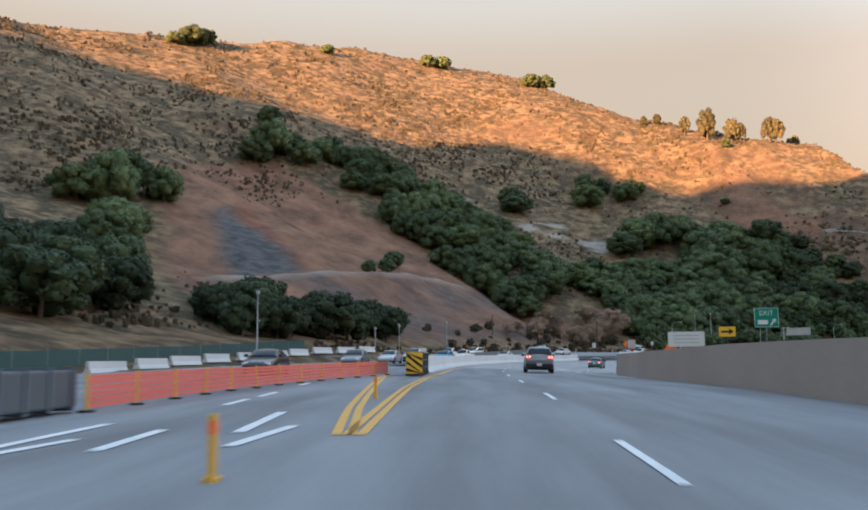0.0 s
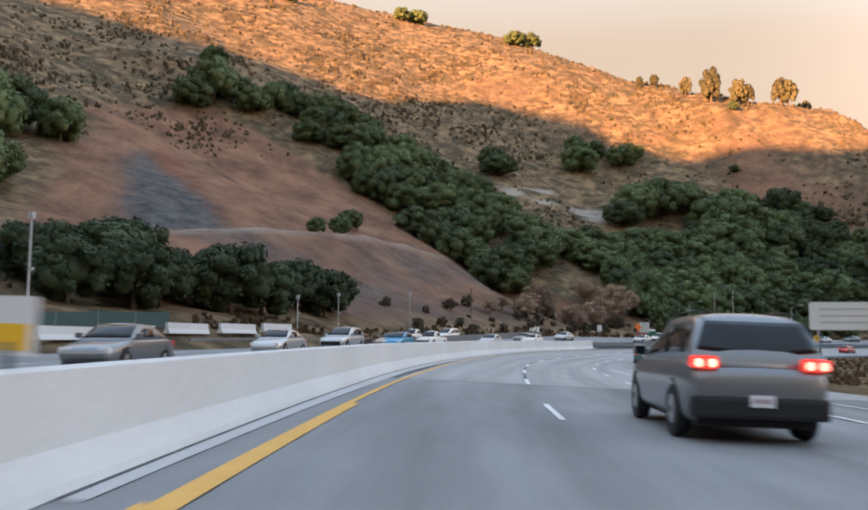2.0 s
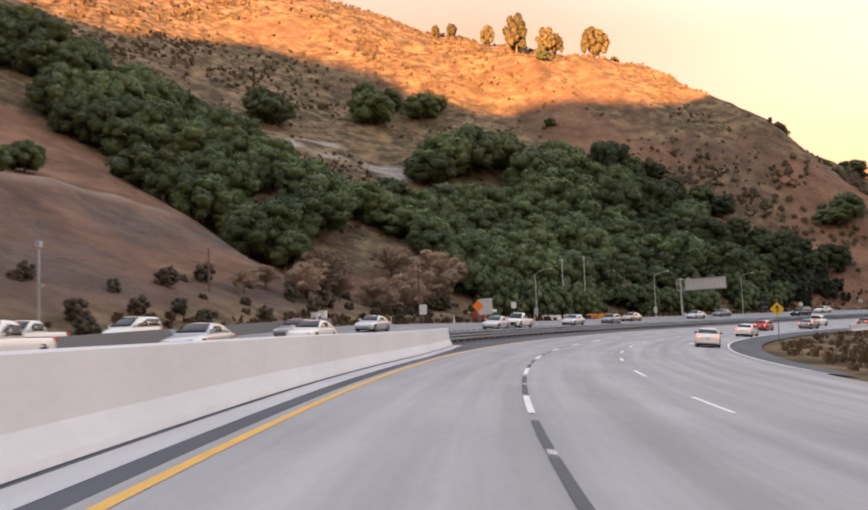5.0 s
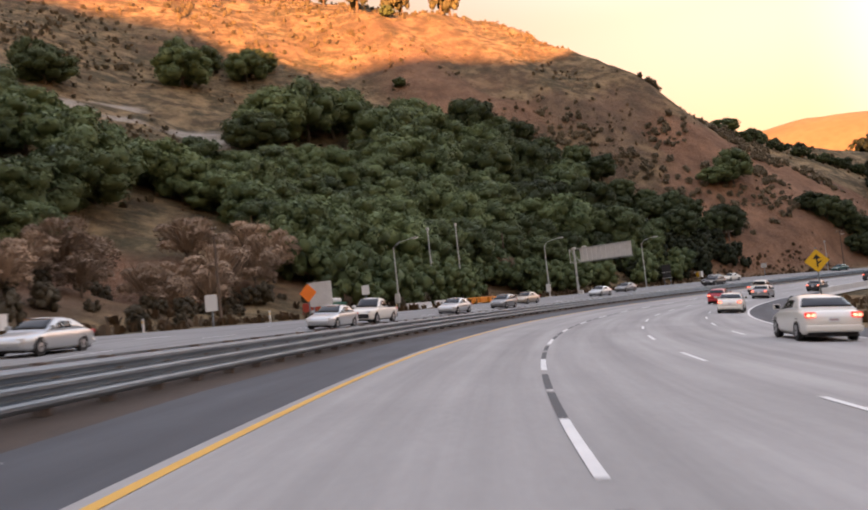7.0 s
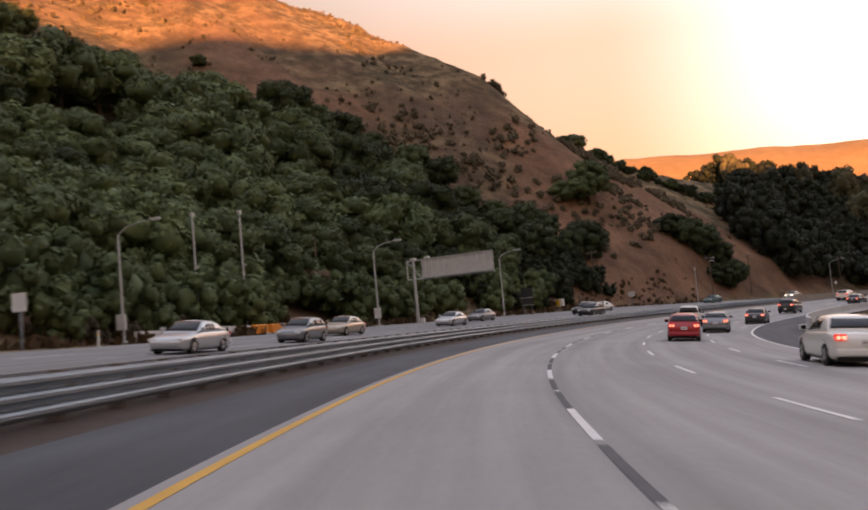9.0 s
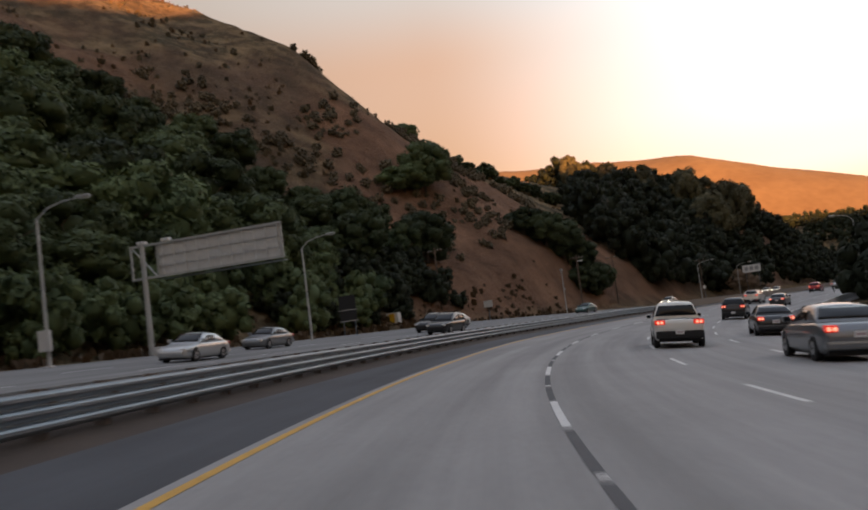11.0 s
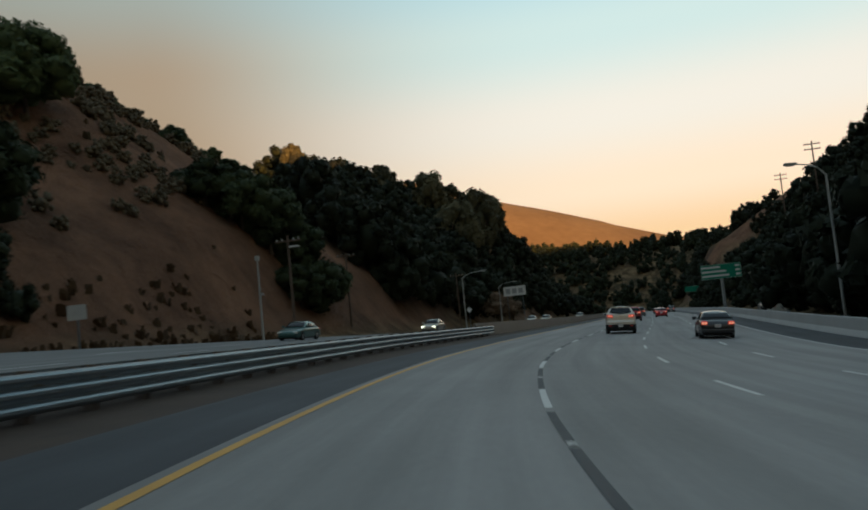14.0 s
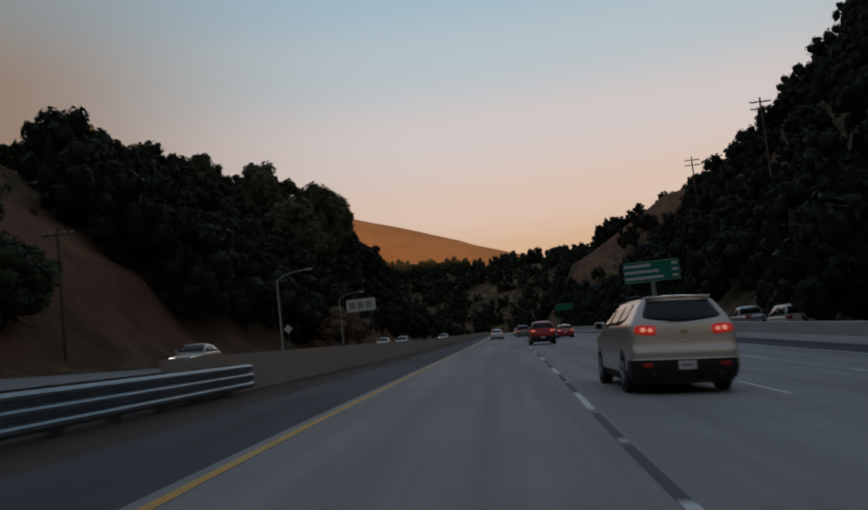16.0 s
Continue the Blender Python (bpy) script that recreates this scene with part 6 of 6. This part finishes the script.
    for nm, bm, mat in (("body", shell, colour), ("bumper_cladding", clad, M_CLAD)):
        bmesh.ops.remove_doubles(bm, verts=bm.verts[:], dist=0.003)
        bmesh.ops.recalc_face_normals(bm, faces=bm.faces[:])
        for f in bm.faces:
            f.smooth = True
        part(nm, bm, mat, t)

    def pane(name, f, mat, n=10, k=6, parent=t):
        """A thin curved pane; f(u, v, out) gives its points."""
        bm = bmesh.new()
        for i in range(n):
            for j in range(k):
                c = [(i / n, j / k), ((i + 1) / n, j / k), ((i + 1) / n, (j + 1) / k), (i / n, (j + 1) / k)]
                quad(bm, [f(u, v, 0.007) for u, v in c])
        edge = [(i / n, 0) for i in range(n)] + [(1, j / k) for j in range(k)] + [(1 - i / n, 1) for i in range(n)] + [(0, 1 - j / k) for j in range(k)]
        for (u0, v0), (u1, v1) in zip(edge, edge[1:] + edge[:1]):
            quad(bm, [f(u0, v0, 0.007), f(u0, v0, -0.01), f(u1, v1, -0.01), f(u1, v1, 0.007)])
        bmesh.ops.remove_doubles(bm, verts=bm.verts[:], dist=0.0005)
        bmesh.ops.recalc_face_normals(bm, faces=bm.faces[:])
        for q in bm.faces:
            q.smooth = True
        return part(name, bm, mat, parent)

    def glass_rear(u, v, out):
        c = 2 * u - 1
        low = 1.30 + 0.085 * abs(c) ** 1.4 + 0.05 * max(0, abs(c) - 0.9) * 10 * 0.5
        z = low + (1.705 - low) * v
        return rear(c * (0.90 + 0.03 * v), z, out)

    pane("rear_window", glass_rear, M_GLASS, 16, 8)
    for sx in (-1, 1):
        for a, b in ((0.98, 1.75), (1.80, 2.72), (2.77, 3.42)):
            def glass_side(u, v, out, a=a, b=b, sx=sx):
                y = a + (b - a) * u
                lo = 1.27 + 0.10 * max(0.0, 1 - (y - 0.98) / 0.7) ** 1.5
                hi = min(1.66, float(lerp(y, TOP)) - 0.09)
                z = lo + (max(hi, lo + 0.02) - lo) * v
                q = point(y, z, 1.815)
                return Vector((sx * (q.x + out), q.y, q.z))
            pane("side_window", glass_side, M_GLASS, 8, 5)
        def lamp_face(u, v, out, sx=sx):
            c = 0.57 + 0.42 * u
            mid = 1.15 + 0.03 * u
            z = mid + (v - 0.5) * (0.10 + 0.085 * math.sin(math.pi * (0.2 + 0.7 * u)))
            q = rear(c, z, out + 0.010 + 0.015 * (1 - (2 * v - 1) ** 2))
            return Vector((sx * q.x, q.y, q.z))
        lamp = pane("tail_lamp", lamp_face, M_TAIL, 10, 5)
        for u, size in ((0.25, 0.045), (0.60, 0.05)):
            q = lamp_face(u, 0.5, 0.012)
            part("bulb", tube((q.x, q.y + 0.02, q.z), (q.x, q.y - 0.012, q.z), size, size * 0.8, 14), M_BRAKE, lamp)
        part("reflector", boxes((sx * 0.70 - 0.09, sx * 0.70 + 0.09, -L / 2 - 0.05, -L / 2, 0.49, 0.56), bevel=0.012), M_REFLECT, t)
        part("exhaust", tube((sx * 0.60, -L / 2 - 0.05, 0.37), (sx * 0.60, -L / 2 + 0.3, 0.37), 0.05), M_BLACKPLASTIC, t)
        for u in (0.98, 3.98):
            add_wheel(t, sx * 0.875, u - L / 2, r, sx)
            part("wheel_arch", bent([(sx * 0.90, u - L / 2, r + 0.03), (sx * 0.985, u - L / 2, r + 0.03)], r * 1.16, 24), M_BLACKPLASTIC, t)
        part("roof_rail", bent([(sx * 0.60, 0.75 - L / 2, 1.74), (sx * 0.61, 0.95 - L / 2, 1.82), (sx * 0.61, 2.3 - L / 2, 1.83), (sx * 0.60, 2.6 - L / 2, 1.74)], 0.022), M_CLAD, t)
        mirror = part("mirror", boxes((min(sx * 0.93, sx * 1.16), max(sx * 0.93, sx * 1.16), 3.42 - L / 2, 3.54 - L / 2, 1.20, 1.36), bevel=0.045), colour, t)
        part("mirror_glass", boxes((sx * 1.06 - 0.07, sx * 1.06 + 0.07, 3.415 - L / 2, 3.422 - L / 2, 1.22, 1.34)), M_GLASS, mirror)
        part("headlamp", boxes((sx * 0.70 - 0.16, sx * 0.70 + 0.16, 4.86 - L / 2, 4.99 - L / 2, 0.72, 0.88), bevel=0.04), M_HEAD, t)
    def screen(u, v, out):
        y = 3.72 - 0.95 * v
        z = float(lerp(y, TOP))
        return Vector(((2 * u - 1) * (0.82 - 0.20 * v), y - L / 2 + out, z + 0.035 + out))
    pane("windscreen", screen, M_GLASS, 10, 6)
    part("spoiler", boxes((-0.60, 0.60, 0.40 - L / 2, 0.70 - L / 2, 1.745, 1.79), bevel=0.02), colour, t)
    part("brake_strip", boxes((-0.16, 0.16, 0.392 - L / 2, 0.41 - L / 2, 1.755, 1.775)), M_REFLECT, t)
    part("plate_recess", boxes((-0.20, 0.20, -L / 2 - 0.075, -L / 2, 0.41, 0.62), bevel=0.015), M_BLACKPLASTIC, t)
    pl = part("number_plate", boxes((-0.155, 0.155, -L / 2 - 0.088, -L / 2 - 0.07, 0.44, 0.595)), M_PLATE, t)
    part("bar", boxes((-0.11, 0.11, -L / 2 - 0.0905, -L / 2 - 0.088, 0.485, 0.545)), P("plate_print", (0.45, 0.35, 0.36)), pl)
    part("handle", boxes((-0.08, 0.08, -L / 2 + 0.0, -L / 2 + 0.05, 0.905, 0.93), bevel=0.008), M_CLAD, t)
    part("badge", plate(round_rect(0.13, 0.045, 0.018, 1.12), 0.02), material("gold_badge", (0.55, 0.42, 0.2), 0.4, 0.6, scale=5, fine=20), t).location.y = 0.022 - L / 2
    part("skid_plate", boxes((-0.50, 0.50, -L / 2 + 0.03, -L / 2 + 0.2, 0.20, 0.26), bevel=0.02), M_CLAD, t)
    part("underside", boxes((-0.84, 0.84, -L / 2 + 0.2, L / 2 - 0.3, 0.17, 0.45)), M_BLACKPLASTIC, t)
    part("grille", boxes((-0.45, 0.45, L / 2 - 0.08, L / 2 + 0.012, 0.52, 0.68), bevel=0.02), M_CLAD, t)
    part("wiper", boxes((-0.30, 0.02, 0.045 - L / 2, 0.065 - L / 2, 1.315, 1.335)), M_CLAD, t)
    part("aerial", tube((0, 1.0 - L / 2, 1.80), (0, 0.97 - L / 2, 1.87), 0.03, 0.012), M_CLAD, t)
    return t


def vehicle(kind, colour, label, lit_tail=True, lit_head=False, name=None):
    """A car with its nose to +y, its tail at the origin's -y side and its wheels on z = 0."""
    k = KINDS[kind]
    L, W, g = k["L"], k["W"], k["ground"]
    t = thing(name or {"suv": "suv", "van": "van", "pickup": "pickup_truck"}.get(kind, "car"), Matrix.Translation((0, 0, -400)), label, {"pickup": "pickup truck", "van": "van", "suv": "suv"}.get(kind, "car"))
    Y = lambda u: (u - 0.5) * L
    deck = lambda u: float(lerp(u, k["deck"]))
    half = lambda u: W / 2 * float(lerp(u, [(0, 0.86), (0.02, 0.93), (0.10, 0.985), (0.3, 1.0), (0.75, 1.0), (0.92, 0.95), (0.985, 0.84), (1, 0.72)]))
    rings = []
    for u in (0, 0.008, 0.025, 0.06, 0.10, 0.14, 0.19, 0.25, 0.32, 0.40, 0.48, 0.56, 0.64, 0.70, 0.76, 0.82, 0.88, 0.93, 0.965, 0.987, 1.0):
        w, z = half(u), deck(u)
        low = g + float(lerp(u, [(0, 0.14), (0.06, 0.0), (0.94, 0.0), (1, 0.08)]))
        mid = low + (z - low) * 0.55
        pts = [(-w * 0.90, low), (-w * 0.975, low + 0.10), (-w, mid), (-w * 0.985, z - 0.10), (-w * 0.94, z - 0.025), (-w * 0.80, z), (-w * 0.4, z + 0.015)]
        pts = pts + [(0, z + 0.02)] + [(-x, h) for x, h in pts[::-1]]
        rings.append([(x, Y(u), h) for x, h in pts])
    col = colour
    part("body", loft(rings), col, t)
    # cabin
    roof = k["roof"]
    (u0, z0), (u1, z1), (u2, z2), (u3, z3), (u4, z4) = roof
    wb = W / 2 * 0.93
    wt = W / 2 * (0.74 if kind != "van" else 0.80)
    sec = lambda u, z, f: [(-wb + (wb - wt) * f, Y(u), z), (-(wt + 0.03) + (wb - wt) * 0 if f else -wb, Y(u), z)]
    rr = []
    for u in np.linspace(u0, u4, 17):
        z = float(lerp(u, roof))
        f = min(1.0, max(0.0, (z - deck(u)) / (z2 - deck(0.45))))
        wl, wh = wb, wb - (wb - wt) * f
        base = deck(u) - 0.06
        top = max(z, base + 0.03)
        rr.append([(-wl, Y(u), base), (-(wl + wh) / 2 - 0.02 * f, Y(u), (base + top) / 2), (-wh, Y(u), top - 0.13 * f), (-wh * 0.95, Y(u), top - 0.06 * f), (-wh * 0.82, Y(u), top - 0.012 * f), (-wh * 0.4, Y(u), top + 0.02 * f), (0, Y(u), top + 0.028 * f), (wh * 0.4, Y(u), top + 0.02 * f),
                   (wh * 0.82, Y(u), top - 0.012 * f), (wh * 0.95, Y(u), top - 0.06 * f), (wh, Y(u), top - 0.13 * f), ((wl + wh) / 2 + 0.02 * f, Y(u), (base + top) / 2), (wl, Y(u), base)])
    part("cabin", loft(rr), col, t)
    side_z = lambda u, v: (deck(u) + 0.02) * (1 - v) + (float(lerp(u, roof)) - 0.10) * v
    side_x = lambda u, v: wb - (wb - wt) * min(1.0, max(0.0, (side_z(u, v) - deck(u)) / (z2 - deck(0.45)))) + 0.006
    posts = [u0 + (u1 - u0) * 0.75, (u1 + u2) / 2 + 0.02, (u2 + u3) / 2 + 0.01, u3 - 0.005, u4 - 0.02]
    spans = ([(posts[1] + 0.0, posts[2] - 0.008), (posts[2] + 0.008, u3 + (u4 - u3) * 0.72)] if kind != "pickup" else [(u1 + 0.01, (u2 + u3) / 2), ((u2 + u3) / 2 + 0.012, u3 + (u4 - u3) * 0.72)])
    if kind in ("suv", "van", "compact"):
        spans = [(u1 + 0.03, posts[1] - 0.012)] + spans
    for sx in (-1, 1):
        for a, b in spans:
            quad = [(sx * side_x(a, 0.12), Y(a), side_z(a, 0.12)), (sx * side_x(b, 0.12), Y(b), side_z(b, 0.12)), (sx * side_x(b, 0.9), Y(b), side_z(b, 0.9)), (sx * side_x(a, 0.9), Y(a), side_z(a, 0.9))]
            skin("side_window", quad, (sx, 0, 0.25), M_GLASS, t, 0.004, bulge=0.012)
    lx = lambda f, w0, w1: w0 + (w1 - w0) * f
    rq = []
    for f in ((0.24, 0.93) if kind == "suv" else (0.18, 0.88)):
        u, z = u0 + (u1 - u0) * f, z0 + (z1 - z0) * f
        w = lx(f, wb, wt) * (0.95 if f < 0.5 else 0.90)
        rq.append((w, Y(u), z + 0.02))
    skin("rear_window", [(-rq[0][0], rq[0][1], rq[0][2]), (rq[0][0], rq[0][1], rq[0][2]), (rq[1][0], rq[1][1], rq[1][2]), (-rq[1][0], rq[1][1], rq[1][2])], (0, -1, 0.35), M_GLASS, t, 0.014, (12, 6), 0.035, 0.10 if kind == "suv" else 0.0)
    fq = []
    for f in (0.10, 0.92):
        u, z = u4 + (u3 - u4) * f, z4 + (z3 - z4) * f
        fq.append((lx(f, wb, wt) * 0.91, Y(u), z + 0.02))
    skin("windscreen", [(fq[0][0], fq[0][1], fq[0][2]), (-fq[0][0], fq[0][1], fq[0][2]), (-fq[1][0], fq[1][1], fq[1][2]), (fq[1][0], fq[1][1], fq[1][2])], (0, 0.7, 0.7), M_GLASS, t, 0.012, bulge=0.04)
    # wheels
    for u in k["axles"]:
        for sx in (-1, 1):
            w = new("wheel")
            w.parent = t
            w.matrix_basis = Matrix.Translation((sx * (W / 2 - 0.115), Y(u), k["wheel"]))
            r = k["wheel"]
            bm = bent([(-0.115, 0, 0), (-0.11, 0, 0), (-0.07, 0, 0), (0.07, 0, 0), (0.11, 0, 0), (0.115, 0, 0)], [r * 0.86, r * 0.94, r, r, r * 0.94, r * 0.86], 22)
            part("tyre", bm, M_TYRE, w)
            part("rim", bent([(sx * 0.05, 0, 0), (sx * 0.112, 0, 0), (sx * 0.120, 0, 0)], [r * 0.62, r * 0.62, r * 0.5], 16), M_RIM, w)
            part("hub", tube((sx * 0.10, 0, 0), (sx * 0.128, 0, 0), r * 0.16), M_CLAD, w)
            arch = bent([(sx * 0.0, 0, 0.03), (sx * 0.105, 0, 0.03)], r * 1.14, 22)
            part("wheel_arch", arch, M_CLAD, w)
    # lamps and trim
    zt = deck(0.03) - (0.02 if kind == "suv" else 0.10)
    for sx in (-1, 1):
        x = sx * half(0.02) * 0.80
        sgn = (x - 0.15, x + 0.15)
        if kind in ("suv", "van", "pickup"):
            sgn = (x - 0.19, x + 0.20) if sx > 0 else (x - 0.20, x + 0.19)
        lamp = part("tail_lamp", boxes((sgn[0], sgn[1], Y(0) - 0.035, Y(0.04), zt - 0.08, zt + 0.10), bevel=0.07 if kind == "suv" else 0.035), M_TAIL if lit_tail else M_REFLECT, t)
        if lit_tail:
            for dx in ((-0.09, 0.09) if kind == "suv" else (-0.065, 0.075)):
                part("bulb", tube((sum(sgn) / 2 + dx, Y(0) - 0.03, zt), (sum(sgn) / 2 + dx, Y(0) - 0.042, zt), 0.062, 0.05), M_BRAKE, lamp)
        xh = sx * half(0.97) * 0.78
        part("headlamp", boxes((xh - 0.17, xh + 0.17, Y(0.955), Y(0.992), deck(0.985) - 0.13, deck(0.985) + 0.03), bevel=0.03), M_HEADLIT if lit_head else M_HEAD, t)
        mir = part("mirror", boxes((sx * (wb + 0.02), sx * (wb + 0.24), Y(u3 + (u4 - u3) * 0.62), Y(u3 + (u4 - u3) * 0.62) + 0.12, deck(0.6) + 0.03, deck(0.6) + 0.2) if sx > 0 else
                                   (-(wb + 0.24), -(wb + 0.02), Y(u3 + (u4 - u3) * 0.62), Y(u3 + (u4 - u3) * 0.62) + 0.12, deck(0.6) + 0.03, deck(0.6) + 0.2), bevel=0.03), col, t)
        part("mirror_glass", boxes((sx * (wb + 0.13) - 0.08, sx * (wb + 0.13) + 0.08, Y(u3 + (u4 - u3) * 0.62) - 0.004, Y(u3 + (u4 - u3) * 0.62) + 0.002, deck(0.6) + 0.05, deck(0.6) + 0.18)), M_GLASS, mir)
    part("grille", boxes((-half(1) * 0.55, half(1) * 0.55, Y(0.985), Y(1.0) + 0.012, deck(1) - 0.2, deck(1) - 0.02), bevel=0.02), M_CLAD, t)
    bump_z = (g + 0.10, g + 0.30) if kind in ("sedan", "compact", "van") else (g + 0.06, g + 0.36)
    bump_m = col if kind in ("sedan", "compact", "van") else M_CLAD
    part("front_bumper", boxes((-half(1) * 1.05, half(1) * 1.05, Y(0.965), Y(1.0) + 0.04, bump_z[0] + 0.05, bump_z[1] + 0.05), bevel=0.05), bump_m, t)
    part("rear_bumper", boxes((-half(0.02) * 0.99, half(0.02) * 0.99, Y(0) - 0.075, Y(0.05), bump_z[0], bump_z[1]), bevel=0.06), bump_m, t)
    pl = part("number_plate", boxes((-0.16, 0.16, Y(0) - 0.085, Y(0) - 0.07, bump_z[1] - 0.13, bump_z[1] + 0.03) if kind in ("suv", "pickup") else (-0.16, 0.16, Y(0) - 0.02, Y(0) + 0.01, deck(0) - 0.14, deck(0) + 0.02)), M_PLATE, t)
    py = Y(0) - (0.0875 if kind in ("suv", "pickup") else 0.0225)
    pz = bump_z[1] - 0.05 if kind in ("suv", "pickup") else deck(0) - 0.06
    part("bar", boxes((-0.12, 0.12, py, py + 0.002, pz - 0.03, pz + 0.03)), P("plate_print", (0.45, 0.35, 0.36)), pl)
    part("underside", boxes((-W / 2 * 0.82, W / 2 * 0.82, Y(0.03), Y(0.96), g - 0.06, g + 0.14)), M_CLAD, t)
    if kind == "pickup":
        part("bed", boxes((-W / 2 * 0.80, W / 2 * 0.80, Y(0.03), Y(0.37), 1.05, 1.105)), M_CLAD, t)
    if kind in ("suv", "van"):
        for sx in (-1, 1):
            part("roof_rail", bent([(sx * wt * 0.86, Y(u1 + 0.02), z2 - 0.02), (sx * wt * 0.86, Y(u2), z2 + 0.035), (sx * wt * 0.86, Y(u3), z2 + 0.03), (sx * wt * 0.86, Y(u3 + 0.03), z2 - 0.02)], 0.016), M_CLAD, t)
    return t


SILVER, WHITE, BLACK = paint("warm_silver", (0.66, 0.60, 0.52), 0.45), paint("white", (0.72, 0.70, 0.64), 0.0), paint("black", (0.02, 0.02, 0.022), 0.1)
GREY, BLUE, TAN = paint("grey", (0.20, 0.21, 0.22), 0.5), paint("blue", (0.03, 0.24, 0.42), 0.3), paint("tan", (0.40, 0.34, 0.27), 0.5)
RED, GREEN, PALE = paint("red", (0.38, 0.02, 0.03), 0.2), paint("dark_green", (0.05, 0.12, 0.11), 0.4), paint("pale_silver", (0.50, 0.52, 0.53), 0.55)

protos = {}


def car(kind, colour, label, s, off, turn=0.0, lit=True, head=False, group=""):
    key = (kind, colour.name, lit, head)
    if key not in protos:
        protos[key] = vehicle(kind, colour, label, lit, head)
    ob = copy_thing(protos[key], facing(s, off, 0.02, turn))
    ob["label"] = label
    if group:
        ob["group"] = group
    return ob


AHEAD, COMING = "traffic ahead", "oncoming traffic"
crossover(SILVER, "warm silver suv with dark bumper and lit brake lamps").matrix_basis = facing(363.9, 2.97, 0.02, 1.6)
car("sedan", WHITE, "white sedan with red tail lamps in the outer lane", 224.5, 9.7, turn=-2)
for kind, c, label, s, off in (("suv", GREY, "dark grey suv far ahead with lit tail lamps", 62, 4.1), ("sedan", GREEN, "dark green sedan in the outer lane", 124, 7.2),
                               ("sedan", WHITE, "white sedan in the outer lane", 186, 9.6), ("pickup", WHITE, "white pickup truck ahead in the curve", 276, 5.4), ("sedan", GREY, "grey sedan ahead in the curve", 263.5, 8.4),
                               ("compact", RED, "red compact car ahead in the curve", 248, 6.6), ("sedan", BLACK, "black sedan near the outer shoulder", 285, 10.2),
                               ("sedan", BLACK, "black sedan in the outer lane", 352, 8.2), ("suv", BLACK, "black suv in the outer lane", 318, 8.4), ("suv", RED, "dark red suv ahead with lit tail lamps", 415, 2.9), ("sedan", RED, "dark red sedan ahead on the straight", 442, 6.6),
                               ("sedan", PALE, "pale sedan far ahead on the straight", 470, -0.9), ("van", GREY, "grey van far ahead on the straight", 480, 3.0), ("sedan", BLACK, "black sedan far ahead on the straight", 505, 6.6),
                               ("compact", WHITE, "white compact car far ahead on the straight", 520, 3.0), ("suv", GREY, "grey suv far ahead on the straight", 540, 10.2), ("sedan", RED, "red sedan far ahead on the straight", 560, 6.6)):
    car(kind, c, label, s, off, group=AHEAD)
for kind, c, label, s, off in (("sedan", BLACK, "black sedan on the far lanes", 49, -11.8), ("sedan", GREY, "dark grey sedan on the far lanes", 74, -11.2), ("sedan", PALE, "pale silver sedan on the far lanes", 94, -12.6), ("suv", PALE, "pale silver suv on the far lanes", 110, -14.4),
                               ("sedan", BLACK, "black sedan on the far lanes", 120.5, -17.6), ("compact", BLUE, "bright blue compact car on the far lanes", 122.5, -14.2), ("sedan", TAN, "tan sedan on the far lanes", 131, -18.4), ("pickup", WHITE, "white pickup truck on the far lanes", 143.6, -19.1), ("sedan", PALE, "pale silver sedan on the far lanes", 152, -15.0),
                               ("sedan", WHITE, "white sedan on the far lanes", 165, -14.4), ("sedan", GREY, "grey sedan on the far lanes", 172, -18.6), ("sedan", PALE, "pale silver sedan on the far lanes", 187, -19.0), ("sedan", PALE, "pale silver sedan on the far lanes", 206, -13.9),
                               ("pickup", WHITE, "white pickup truck on the far lanes", 214, -14.4), ("sedan", PALE, "silver sedan on the far lanes", 233, -15.2), ("compact", GREY, "dark grey compact car on the far lanes", 246, -15.5), ("sedan", TAN, "tan sedan on the far lanes", 258, -18.2), ("sedan", PALE, "pale silver sedan on the far lanes", 280, -18.4),
                               ("sedan", GREY, "grey sedan on the far lanes", 294, -21.8), ("suv", BLACK, "black suv on the far lanes", 309, -14.2), ("suv", BLACK, "black suv on the far lanes", 315, -18.0), ("sedan", WHITE, "white sedan on the far lanes", 327, -21.6), ("sedan", GREEN, "dark green sedan on the far lanes", 365, -21.3)):
    car(kind, c, label, s, off, turn=180, lit=False, group=COMING)
for s, off in ((396, -18.4), (470, -14.5), (476, -18.0), (510, -11.2)):
    car("sedan", TAN, "tan sedan with lit headlamps on the far lanes", s, off, turn=180, lit=False, head=True, group=COMING)
for kind, c, label, s, off, turn in (("van", WHITE, "white van parked under trees beyond the outer barrier", 404, 18.6, 0), ("pickup", PALE, "pale pickup parked beyond the outer barrier", 414, 18.8, 0),
                                     ("van", WHITE, "white van parked on the verge beyond the far wall", 168, -29.0, 180), ("pickup", WHITE, "white truck parked on the verge beyond the far wall", 158, -28.8, 180)):
    o = car(kind, c, label, s, off, turn, lit=False)
    o.matrix_basis = at_ground(s, off, 0.12, turn)
for p in protos.values():
    drop(p)
